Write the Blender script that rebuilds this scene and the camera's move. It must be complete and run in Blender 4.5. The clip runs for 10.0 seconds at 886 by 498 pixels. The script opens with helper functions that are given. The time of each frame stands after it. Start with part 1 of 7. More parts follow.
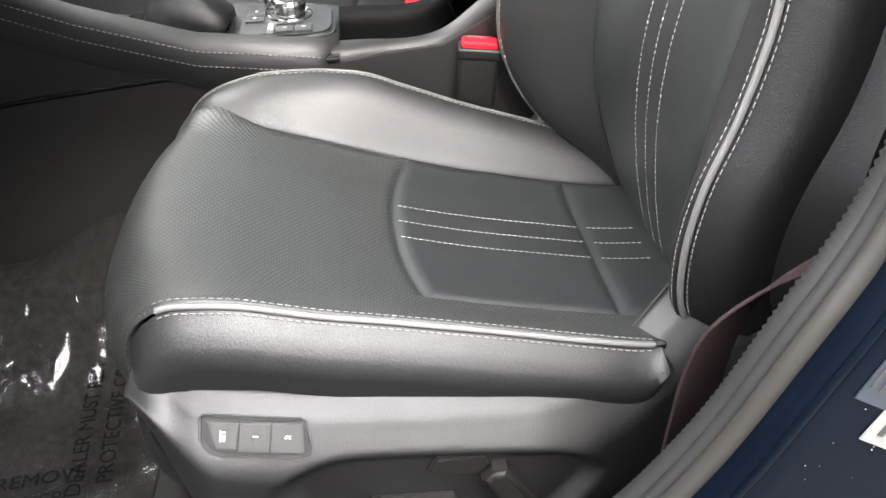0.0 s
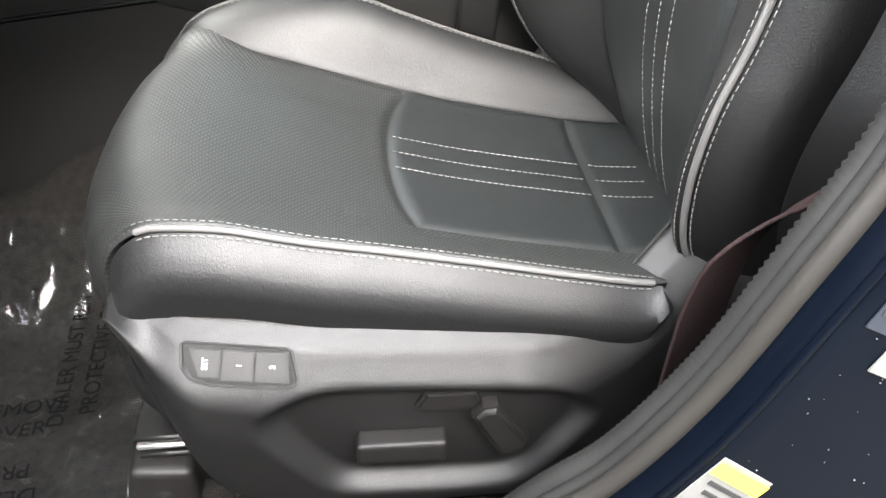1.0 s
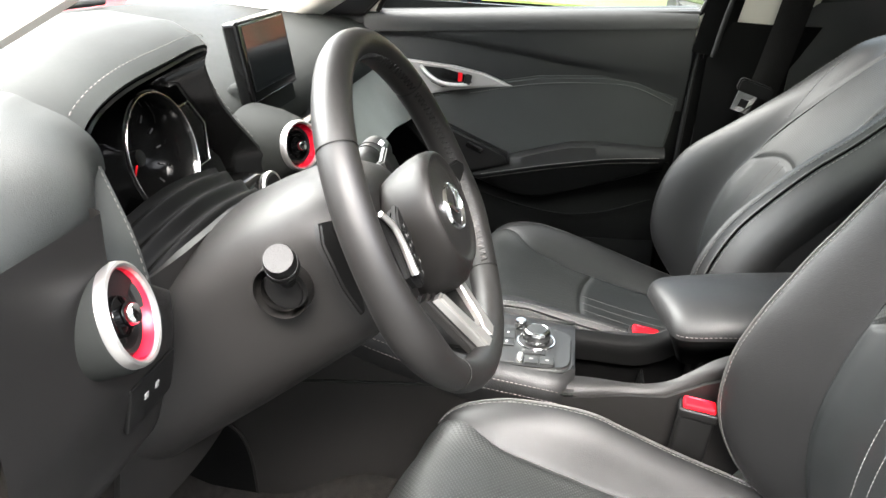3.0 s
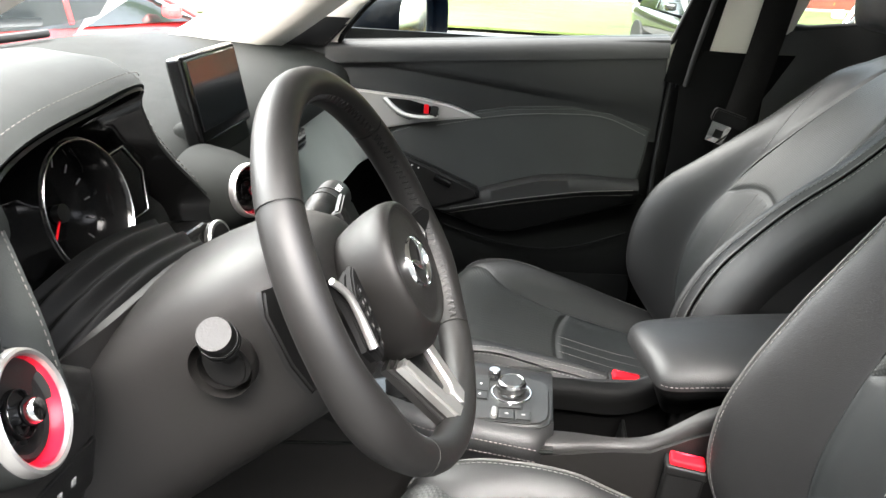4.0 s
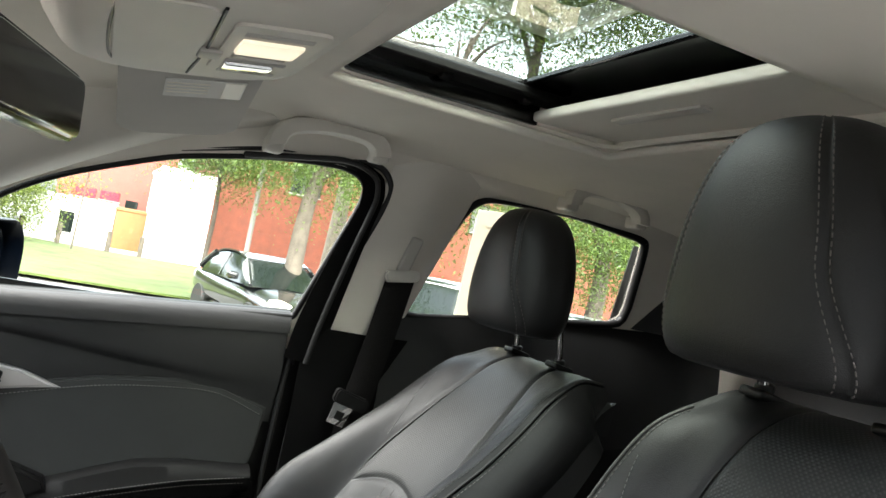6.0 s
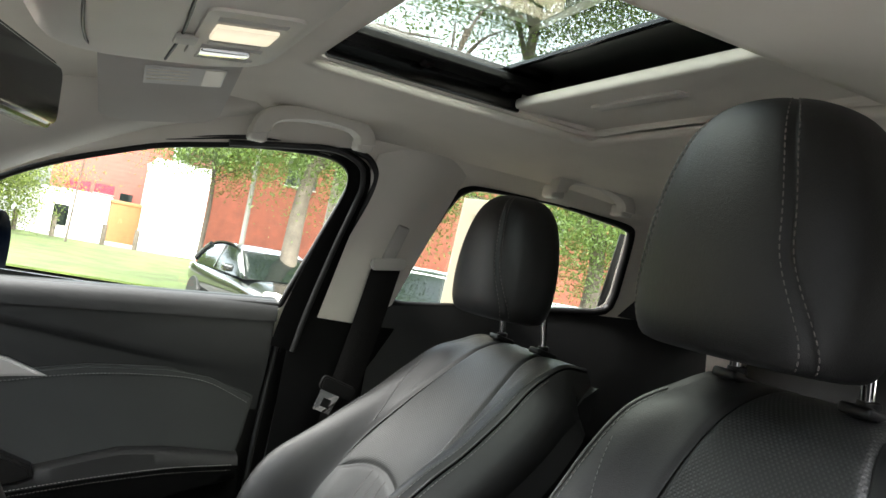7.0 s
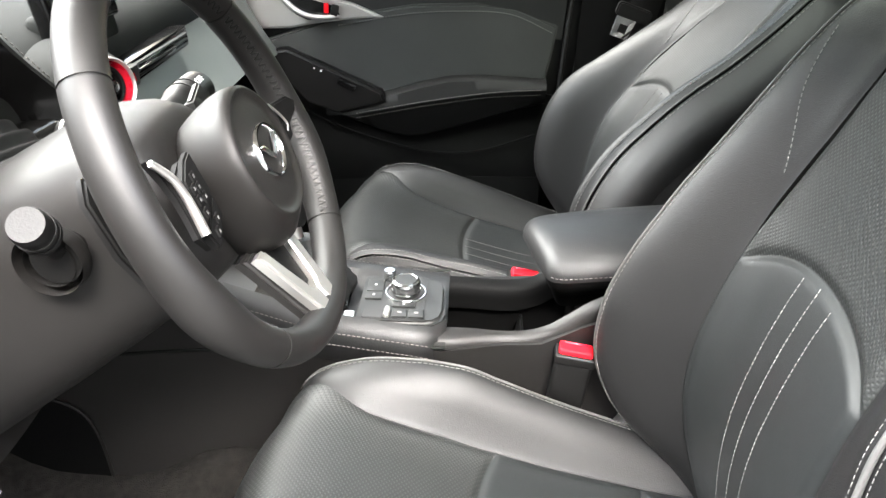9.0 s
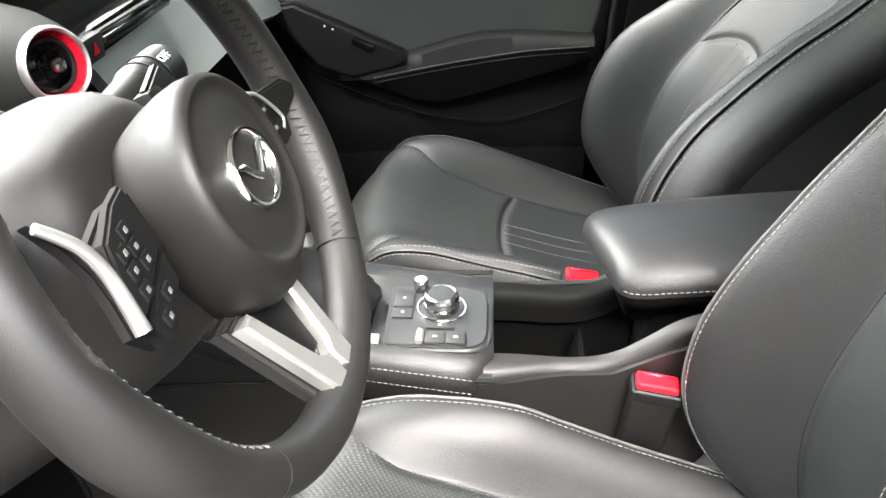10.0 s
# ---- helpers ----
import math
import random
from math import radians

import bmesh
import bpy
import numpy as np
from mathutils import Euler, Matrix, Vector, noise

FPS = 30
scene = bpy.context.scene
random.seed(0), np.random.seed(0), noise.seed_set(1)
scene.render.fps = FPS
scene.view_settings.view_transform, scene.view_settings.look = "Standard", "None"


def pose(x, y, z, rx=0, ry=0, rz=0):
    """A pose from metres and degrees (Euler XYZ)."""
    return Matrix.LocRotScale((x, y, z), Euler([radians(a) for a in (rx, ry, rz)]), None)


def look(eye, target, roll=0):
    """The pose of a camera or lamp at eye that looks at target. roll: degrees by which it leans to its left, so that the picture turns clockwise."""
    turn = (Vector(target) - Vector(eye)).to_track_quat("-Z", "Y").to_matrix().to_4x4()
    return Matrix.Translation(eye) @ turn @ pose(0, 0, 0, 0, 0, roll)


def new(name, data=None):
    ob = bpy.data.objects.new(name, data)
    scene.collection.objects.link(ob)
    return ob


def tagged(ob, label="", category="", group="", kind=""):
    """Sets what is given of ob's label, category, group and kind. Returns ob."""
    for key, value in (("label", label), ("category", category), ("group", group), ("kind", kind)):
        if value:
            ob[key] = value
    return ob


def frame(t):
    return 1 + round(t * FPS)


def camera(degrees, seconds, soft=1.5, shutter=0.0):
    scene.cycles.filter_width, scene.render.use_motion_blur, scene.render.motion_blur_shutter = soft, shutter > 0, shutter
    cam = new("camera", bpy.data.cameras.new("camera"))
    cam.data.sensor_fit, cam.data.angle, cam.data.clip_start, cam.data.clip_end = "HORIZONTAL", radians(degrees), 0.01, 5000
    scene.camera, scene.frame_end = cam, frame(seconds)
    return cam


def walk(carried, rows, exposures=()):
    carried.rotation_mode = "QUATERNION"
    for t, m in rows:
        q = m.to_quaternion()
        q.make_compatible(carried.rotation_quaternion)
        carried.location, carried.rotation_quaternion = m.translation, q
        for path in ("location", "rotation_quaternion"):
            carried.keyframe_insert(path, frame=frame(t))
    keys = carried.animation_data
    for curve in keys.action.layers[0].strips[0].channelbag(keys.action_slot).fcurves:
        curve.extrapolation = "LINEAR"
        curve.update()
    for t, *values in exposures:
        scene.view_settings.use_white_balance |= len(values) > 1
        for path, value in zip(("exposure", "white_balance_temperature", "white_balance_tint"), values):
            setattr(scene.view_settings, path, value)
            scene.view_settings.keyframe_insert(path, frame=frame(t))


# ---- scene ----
cam = camera(60.4, 10.0)
PATH = [
    (0, (0.081, -0.961, 0.940), (0.266, 0.673, -0.199), -0.4),
    (0.5, (0.091, -0.961, 0.904), (0.276, 0.628, -0.297), 0.3),
    (1, (0.088, -0.955, 0.904), (0.264, 0.617, -0.321), 0.9),
    (1.5, (0.042, -0.934, 1.009), (0.232, 0.671, -0.170), 3.8),
    (2, (0.023, -0.966, 1.095), (0.060, 0.766, 0.095), 3.0),
    (2.5, (0.009, -0.980, 1.169), (-0.107, 0.807, 0.278), 3.3),
    (2.7, (0.003, -0.985, 1.188), (-0.193, 0.814, 0.336), 3.3),
    (3.8, (0.002, -0.948, 1.219), (-0.310, 0.875, 0.460), 2.6),
    (4, (-0.003, -0.907, 1.205), (-0.202, 0.938, 0.459), 2.7),
    (4.5, (-0.031, -0.807, 1.179), (0.237, 1.058, 0.510), 5.1),
    (5, (-0.070, -0.743, 1.172), (0.570, 1.104, 0.747), 6.9),
    (5.5, (-0.101, -0.737, 1.187), (0.684, 1.100, 1.083), 9.6),
    (5.7, (-0.108, -0.741, 1.188), (0.696, 1.091, 1.186), 10.8),
    (6.8, (-0.072, -0.740, 1.188), (0.762, 1.076, 1.271), 11.2),
    (7, (-0.085, -0.755, 1.184), (0.748, 1.063, 1.216), 10.9),
    (7.5, (-0.024, -0.816, 1.179), (0.527, 1.081, 0.867), 9.2),
    (8, (0.027, -0.871, 1.177), (0.209, 1.011, 0.524), 7.2),
    (8.5, (0.042, -0.897, 1.175), (0.056, 0.926, 0.351), 5.3),
    (9, (0.065, -0.892, 1.176), (0.033, 0.877, 0.242), 3.0),
    (9.5, (0.069, -0.848, 1.165), (0.001, 0.880, 0.160), 1.5),
    (10, (0.032, -0.694, 1.136), (-0.042, 1.009, 0.090), 1.4),
]
walk(cam, [(t, look(eye, target, roll)) for t, eye, target, roll in PATH], [(0.0, 5.25), (1.5, 5.36), (2.7, 5.38), (4.0, 5.13), (5.0, 5.46), (5.7, 5.0), (7.0, 4.69), (7.5, 4.78), (8.0, 5.2), (9.0, 5.5), (10.0, 5.67)])


# ---- light and exposure ----
world = bpy.data.worlds.new("sky")
scene.world = world
world.use_nodes = True
wn = world.node_tree
sky = wn.nodes.new("ShaderNodeTexSky")
sky.sky_type = "NISHITA"
sky.sun_disc = False
sky.sun_elevation = radians(40)
sky.sun_rotation = radians(172)
sky.air_density, sky.dust_density, sky.ozone_density = 1.0, 4.0, 1.0
soft_sky = wn.nodes.new("ShaderNodeHueSaturation")
soft_sky.inputs["Saturation"].default_value = 0.35
wn.links.new(sky.outputs[0], soft_sky.inputs["Color"])
wn.links.new(soft_sky.outputs[0], wn.nodes["Background"].inputs["Color"])
wn.nodes["Background"].inputs["Strength"].default_value = 0.145
sun = new("sun", bpy.data.lights.new("sun", "SUN"))
sun.data.energy, sun.data.angle, sun.data.color = 1.4, radians(60), (1.0, 0.97, 0.92)
sun.matrix_world = look((-5.0, 2.0, 6.2), (0, 0, 0))


# ---- materials ----
def mat(name, color, rough=0.5, metal=0.0, grain=0.0, scale=300.0, vary=0.15, coat=0.0, kind="noise", distance=0.001, spec=0.5, stain=6.0):
    """A surface with large soft variation, a fine relief and slightly uneven gloss."""
    m = bpy.data.materials.new(name)
    m.use_nodes = True
    t = m.node_tree
    b = t.nodes["Principled BSDF"]
    b.inputs["Roughness"].default_value = rough
    b.inputs["Metallic"].default_value = metal
    b.inputs["Coat Weight"].default_value = coat
    b.inputs["Coat Roughness"].default_value = 0.05
    b.inputs["Specular IOR Level"].default_value = spec
    co = t.nodes.new("ShaderNodeTexCoord")
    n = t.nodes.new("ShaderNodeTexNoise")
    n.inputs["Scale"].default_value, n.inputs["Detail"].default_value = stain, 5
    t.links.new(co.outputs["Object"], n.inputs["Vector"])
    r = t.nodes.new("ShaderNodeValToRGB")
    r.color_ramp.elements[0].color = (*[c * (1 - vary) for c in color], 1)
    r.color_ramp.elements[1].color = (*[min(1, c * (1 + vary)) for c in color], 1)
    r.color_ramp.elements[0].position, r.color_ramp.elements[1].position = 0.3, 0.7
    t.links.new(n.outputs["Fac"], r.inputs["Fac"])
    t.links.new(r.outputs["Color"], b.inputs["Base Color"])
    mr = t.nodes.new("ShaderNodeMapRange")
    mr.inputs["To Min"].default_value, mr.inputs["To Max"].default_value = max(0, rough - 0.06), min(1, rough + 0.06)
    n2 = t.nodes.new("ShaderNodeTexNoise")
    n2.inputs["Scale"].default_value, n2.inputs["Detail"].default_value = stain * 3.5, 4
    t.links.new(co.outputs["Object"], n2.inputs["Vector"])
    t.links.new(n2.outputs["Fac"], mr.inputs["Value"])
    t.links.new(mr.outputs["Result"], b.inputs["Roughness"])
    if grain:
        bump = t.nodes.new("ShaderNodeBump")
        bump.inputs["Strength"].default_value, bump.inputs["Distance"].default_value = grain, distance
        if kind == "leather":
            v = t.nodes.new("ShaderNodeTexVoronoi")
            v.inputs["Scale"].default_value = scale
            wob = t.nodes.new("ShaderNodeTexNoise")
            wob.inputs["Scale"].default_value = scale * 0.35
            t.links.new(co.outputs["Object"], wob.inputs["Vector"])
            mix = t.nodes.new("ShaderNodeMix")
            mix.data_type = "VECTOR"
            mix.inputs["Factor"].default_value = 0.02
            t.links.new(co.outputs["Object"], mix.inputs[4])
            t.links.new(wob.outputs["Color"], mix.inputs[5])
            t.links.new(mix.outputs[1], v.inputs["Vector"])
            t.links.new(v.outputs["Distance"], bump.inputs["Height"])
        elif kind == "dots":
            # a diagonal lattice of small punched holes
            mp = t.nodes.new("ShaderNodeMapping")
            mp.inputs["Rotation"].default_value = (0, 0, radians(45))
            mp.inputs["Scale"].default_value = (scale, scale, 0.0)
            t.links.new(co.outputs["UV"], mp.inputs["Vector"])
            v = t.nodes.new("ShaderNodeTexVoronoi")
            v.inputs["Randomness"].default_value = 0.0
            v.inputs["Scale"].default_value = 1.0
            t.links.new(mp.outputs[0], v.inputs["Vector"])
            hole = t.nodes.new("ShaderNodeMapRange")
            hole.inputs["From Min"].default_value, hole.inputs["From Max"].default_value = 0.18, 0.38
            t.links.new(v.outputs["Distance"], hole.inputs["Value"])
            dark = t.nodes.new("ShaderNodeMix")
            dark.data_type = "RGBA"
            # holes paler than the leather: the light they catch, put into the colour
            dark.inputs[6].default_value = (0.021, 0.022, 0.021, 1)
            t.links.new(r.outputs["Color"], dark.inputs[7])
            t.links.new(hole.outputs["Result"], dark.inputs[0])
            t.links.new(dark.outputs[2], b.inputs["Base Color"])
            t.links.new(hole.outputs["Result"], bump.inputs["Height"])
        else:
            v = t.nodes.new("ShaderNodeTexNoise")
            v.inputs["Scale"].default_value, v.inputs["Detail"].default_value = scale, 4
            t.links.new(co.outputs["Object"], v.inputs["Vector"])
            t.links.new(v.outputs["Fac"], bump.inputs["Height"])
        t.links.new(bump.outputs["Normal"], b.inputs["Normal"])
    return m


LEATHER = mat("black_leather", (0.0034, 0.0034, 0.0035), 0.50, 0, 0.32, 520, 0.2, kind="leather", distance=0.0006, spec=0.50)
PERF = mat("perforated_leather", (0.0084, 0.0094, 0.0089), 0.49, 0, 0.40, 250, 0.15, kind="dots", distance=0.0008, spec=0.41)
INSERT = mat("smooth_leather", (0.0064, 0.0076, 0.0077), 0.48, 0, 0.24, 560, 0.18, kind="leather", distance=0.0005, spec=0.47)
GREYLEATHER = mat("grey_leather", (0.0310, 0.0325, 0.0318), 0.55, 0, 0.25, 450, 0.12, kind="leather", distance=0.0005, spec=0.27)
CONSOLE = mat("console_plastic", (0.0065, 0.0060, 0.0057), 0.48, 0, 0.3, 600, 0.12, kind="leather", distance=0.0004, spec=0.32)
PADPLASTIC = mat("switch_plastic", (0.0032, 0.0031, 0.0031), 0.75, 0, 0.1, 600, 0.1, spec=0.1)
# Black plastic, its base cut further to stand for shade on door and tray.
FLANK = mat("shaded_black_plastic", (0.0017, 0.0017, 0.0017), 0.6, 0, 0.3, 600, 0.15, kind="leather", distance=0.0004, spec=0.07)
RIMSKIN = mat("smooth_wheel_leather", (0.0056, 0.0051, 0.0047), 0.50, 0, 0.12, 700, 0.12, kind="leather", distance=0.0004, spec=0.40)
SHIELD = mat("seat_shield_plastic", (0.0048, 0.0046, 0.0045), 0.50, 0, 0.34, 620, 0.1, kind="leather", distance=0.0005, spec=0.44)
PLASTIC = mat("grained_plastic", (0.0072, 0.0067, 0.0063), 0.48, 0, 0.18, 1200, 0.1, kind="leather", distance=0.0003, spec=0.22)
HOODSKIN = mat("hood_leather", (0.0135, 0.0148, 0.0140), 0.62, 0, 0.35, 600, 0.12, kind="leather", distance=0.0004, spec=0.14)
SOFTDASH = mat("soft_dash_skin", (0.0100, 0.0107, 0.0100), 0.75, 0, 0.35, 700, 0.12, kind="leather", distance=0.0004, spec=0.06)
DARK = mat("dark_plastic", (0.0032, 0.0031, 0.0030), 0.45, 0, 0.2, 500, 0.15, spec=0.25)
PANEL = mat("soft_grey_panel", (0.013, 0.0137, 0.0135), 0.5, 0, 0.2, 600, 0.1, spec=0.35)
FASCIA = mat("grey_fascia_leather", (0.085, 0.094, 0.088), 0.42, 0, 0.2, 500, 0.1, kind="leather", distance=0.0004)
GLOSS = mat("piano_black", (0.0025, 0.0025, 0.0025), 0.12, 0, 0, vary=0.1)
RUBBER = mat("rubber", (0.006, 0.006, 0.006), 0.55, 0, 0.3, 250, 0.2)
CARPET = mat("carpet", (0.011, 0.010, 0.009), 0.95, 0, 1.0, 700, 0.5, distance=0.004, spec=0.1, stain=90)
LINER = mat("headliner_cloth", (0.76, 0.72, 0.645), 0.9, 0, 0.3, 900, 0.06, distance=0.0006, spec=0.2)
BEIGE = mat("beige_plastic", (0.60, 0.57, 0.515), 0.55, 0, 0.2, 600, 0.05, distance=0.0004)
SILVER = mat("satin_silver", (0.56, 0.55, 0.53), 0.30, 0.9, 0.05, 500, 0.05)
DIALMETAL = mat("dial_metal", (0.33, 0.33, 0.33), 0.22, 1.0, 0, vary=0.05)
CHROME = mat("chrome", (0.70, 0.70, 0.70), 0.10, 1.0, 0, vary=0.04)
RED = mat("red_plastic", (0.62, 0.007, 0.014), 0.55, 0, 0, vary=0.08, spec=0.1)
DEEPRED = mat("deep_red_trim", (0.50, 0.008, 0.025), 0.28, 0.2, 0, vary=0.08)
WHITE = mat("white_print", (0.75, 0.75, 0.73), 0.6, 0, 0, vary=0.04)
THREAD = mat("light_thread", (0.165, 0.162, 0.155), 0.75, 0, 0, vary=0.15)
DARKPIPE = mat("dark_piping", (0.045, 0.044, 0.042), 0.5, 0, 0.2, 500, 0.1)
PIPE = mat("grey_piping", (0.080, 0.078, 0.076), 0.55, 0, 0.2, 500, 0.1)
WEB = mat("seatbelt_webbing", (0.004, 0.0035, 0.0035), 0.7, 0, 0.6, 350, 0.2, spec=0.15)
BROWNWEB = mat("dark_red_webbing", (0.0085, 0.0030, 0.0032), 0.8, 0, 0.8, 300, 0.25, spec=0.2)
ARMPAD = mat("armrest_leather", (0.0062, 0.0061, 0.0060), 0.6, 0, 0.3, 520, 0.15, kind="leather", distance=0.0005, spec=0.22)
SEAMTHREAD = mat("muted_thread", (0.105, 0.092, 0.088), 0.75, 0, 0, vary=0.15)
PAINT = mat("dark_blue_paint", (0.0003, 0.0011, 0.0030), 0.4, 0.0, 0, vary=0.1, coat=0.08, spec=0.08)
SCREEN = mat("screen_glass", (0.012, 0.014, 0.015), 0.08, 0, 0, vary=0.05)
PAPER = mat("paper_label", (0.10, 0.099, 0.094), 0.6, 0, 0, vary=0.04)
VISORPAPER = mat("visor_label_paper", (0.74, 0.73, 0.69), 0.7, 0, 0, vary=0.04)
DOORSKIN = mat("soft_door_skin", (0.0215, 0.0220, 0.0220), 0.55, 0, 0.35, 700, 0.12, kind="leather", distance=0.0004, spec=0.22)
GUIDEGREY = mat("belt_guide_grey", (0.40, 0.385, 0.36), 0.5, 0, 0.1, 600, 0.05)
FILMLABEL = mat("faded_film_label", (0.012, 0.0145, 0.020), 0.35, 0, 0.1, 300, 0.25, spec=0.4)
STRIPRUBBER = mat("ribbed_rubber", (0.0085, 0.0087, 0.0084), 0.6, 0, 0.3, 250, 0.25, spec=0.25)
YELLOW = mat("yellow_label", (0.75, 0.52, 0.04), 0.5, 0, 0, vary=0.05)
BLACKINK = mat("black_print", (0.012, 0.012, 0.012), 0.6, 0, 0, vary=0.05)
FILMINK = mat("film_print", (0.0015, 0.0015, 0.0015), 0.8, 0, 0, vary=0.05, spec=0.04)
DARKTHREAD = mat("dark_thread", (0.055, 0.050, 0.045), 0.75, 0, 0, vary=0.15)
LENS = mat("lamp_lens", (0.75, 0.70, 0.58), 0.35, 0, 0, vary=0.03)


LAMPLENS = mat("lit_lamp_lens", (0.75, 0.70, 0.58), 0.35, 0, 0, vary=0.03)
LAMPLENS.node_tree.nodes["Principled BSDF"].inputs["Emission Color"].default_value = (1.0, 0.86, 0.62, 1)
LAMPLENS.node_tree.nodes["Principled BSDF"].inputs["Emission Strength"].default_value = 0.03


def glass(name, tint=(1, 1, 1), rough=0.0, gloss=0.06):
    """Thin clear pane: light passes straight through, with a faint reflection that grows at a slant."""
    m = bpy.data.materials.new(name)
    m.use_nodes = True
    t = m.node_tree
    t.nodes.remove(t.nodes["Principled BSDF"])
    tr = t.nodes.new("ShaderNodeBsdfTransparent")
    tr.inputs["Color"].default_value = (*tint, 1)
    gl = t.nodes.new("ShaderNodeBsdfGlossy")
    gl.inputs["Roughness"].default_value = rough
    fr = t.nodes.new("ShaderNodeFresnel")
    fr.inputs["IOR"].default_value = 1.45
    mul = t.nodes.new("ShaderNodeMath")
    mul.operation = "MULTIPLY"
    mul.inputs[1].default_value = gloss / 0.04
    mix = t.nodes.new("ShaderNodeMixShader")
    t.links.new(fr.outputs[0], mul.inputs[0])
    t.links.new(mul.outputs[0], mix.inputs[0])
    t.links.new(tr.outputs[0], mix.inputs[1])
    t.links.new(gl.outputs[0], mix.inputs[2])
    t.links.new(mix.outputs[0], t.nodes["Material Output"].inputs["Surface"])
    return m


GLASS = glass("window_glass", (0.45, 0.48, 0.455), gloss=0.03)
SCREENGLASS = glass("windscreen_glass", (0.84, 0.88, 0.85), gloss=0.03)
TINT = glass("sunroof_glass", (0.27, 0.30, 0.27), gloss=0.02)
FILM = glass("clear_film", (0.80, 0.82, 0.83), rough=0.10, gloss=0.022)
# the film is slightly milky
_t = FILM.node_tree
_haze, _mx = _t.nodes.new("ShaderNodeBsdfDiffuse"), _t.nodes.new("ShaderNodeMixShader")
_haze.inputs["Color"].default_value = (0.34, 0.345, 0.345, 1)
_mx.inputs[0].default_value = 0.008
_t.links.new(_t.nodes["Mix Shader"].outputs[0], _mx.inputs[1])
_t.links.new(_haze.outputs[0], _mx.inputs[2])
_t.links.new(_mx.outputs[0], _t.nodes["Material Output"].inputs["Surface"])
SATIN = mat("dull_satin_metal", (0.40, 0.39, 0.375), 0.36, 0.9, 0.05, 500, 0.05)


# ---- mesh helpers ----
def spline(pts, n):
    """n points along a smooth curve through pts (columns of any number)."""
    p = np.array(pts, float)
    d = np.r_[0, np.cumsum(np.maximum(1e-6, np.linalg.norm(np.diff(p, axis=0), axis=1)) ** 0.5)]
    m = np.zeros_like(p)
    for i in range(len(p)):
        a, c = max(0, i - 1), min(len(p) - 1, i + 1)
        m[i] = (p[c] - p[a]) / (d[c] - d[a])
    out = []
    for u in np.linspace(0, d[-1], n):
        k = min(len(p) - 2, int(np.searchsorted(d, u, "right") - 1))
        h = d[k + 1] - d[k]
        s = (u - d[k]) / h
        out.append((2 * s**3 - 3 * s**2 + 1) * p[k] + (s**3 - 2 * s**2 + s) * h * m[k] + (3 * s**2 - 2 * s**3) * p[k + 1] + (s**3 - s**2) * h * m[k + 1])
    return np.array(out)


def smooth(mesh, angle=40):
    for p in mesh.polygons:
        p.use_smooth = True
    bm = bmesh.new()
    bm.from_mesh(mesh)
    for e in bm.edges:
        if len(e.link_faces) == 2 and e.calc_face_angle(0) > radians(angle):
            e.smooth = False
    bm.to_mesh(mesh)
    bm.free()


def link(name, mesh, material, parent=None, label=""):
    mesh.materials.append(material)
    ob = new(name, mesh)
    if parent:
        ob.parent = parent
    if label:
        ob["label"] = label
    return ob


def part(name, bm, material, parent=None, label="", angle=40):
    """Links a bmesh as one mesh object under a thing or part."""
    mesh = bpy.data.meshes.new(name)
    bmesh.ops.recalc_face_normals(bm, faces=bm.faces)
    bm.to_mesh(mesh)
    bm.free()
    smooth(mesh, angle)
    return link(name, mesh, material, parent, label)


def thing(name, label, category, group="", kind="", at=(0, 0, 0)):
    ob = new(name)
    ob.empty_display_size = 0.05
    return tagged(ob, label, category, group, kind)


def skin(name, grid, material, parent=None, label="", thick=0.0, loop=False, caps=False, uv=None, angle=50):
    """A smooth sheet through a grid of points; thick gives it depth along its normals; loop closes each row."""
    g = np.array(grid, float)
    nu, nv = g.shape[:2]
    verts = [tuple(p) for row in g for p in row]
    faces = []
    for i in range(nu - 1):
        for j in range(nv if loop else nv - 1):
            k = (j + 1) % nv
            faces.append((i * nv + j, i * nv + k, (i + 1) * nv + k, (i + 1) * nv + j))
    if thick:
        du, dv = np.gradient(g, axis=0), np.gradient(g, axis=1)
        nn = np.cross(du, dv)
        nn /= np.maximum(1e-9, np.linalg.norm(nn, axis=2, keepdims=True))
        base = len(verts)
        verts += [tuple(p) for row in g - nn * thick for p in row]
        faces += [tuple(base + q for q in reversed(f)) for f in faces]
        rim = [i * nv for i in range(nu)] + [(nu - 1) * nv + j for j in range(1, nv)] + [i * nv + nv - 1 for i in range(nu - 2, -1, -1)] + [j for j in range(nv - 2, 0, -1)]
        for a, b in zip(rim, rim[1:] + rim[:1]):
            faces.append((a, b, base + b, base + a))
    if caps:
        faces.append(tuple(range(nv - 1, -1, -1)))
        faces.append(tuple((nu - 1) * nv + j for j in range(nv)))
    mesh = bpy.data.meshes.new(name)
    mesh.from_pydata(verts, [], faces)
    if uv is not None:
        lay = mesh.uv_layers.new(name="UVMap")
        q = np.array(uv, float).reshape(-1, 2)
        nvt = len(q)
        for lp in mesh.loops:
            lay.data[lp.index].uv = q[lp.vertex_index % nvt]
    bm = bmesh.new()
    bm.from_mesh(mesh)
    bmesh.ops.recalc_face_normals(bm, faces=bm.faces)
    bm.to_mesh(mesh)
    bm.free()
    smooth(mesh, angle)
    return link(name, mesh, material, parent, label)


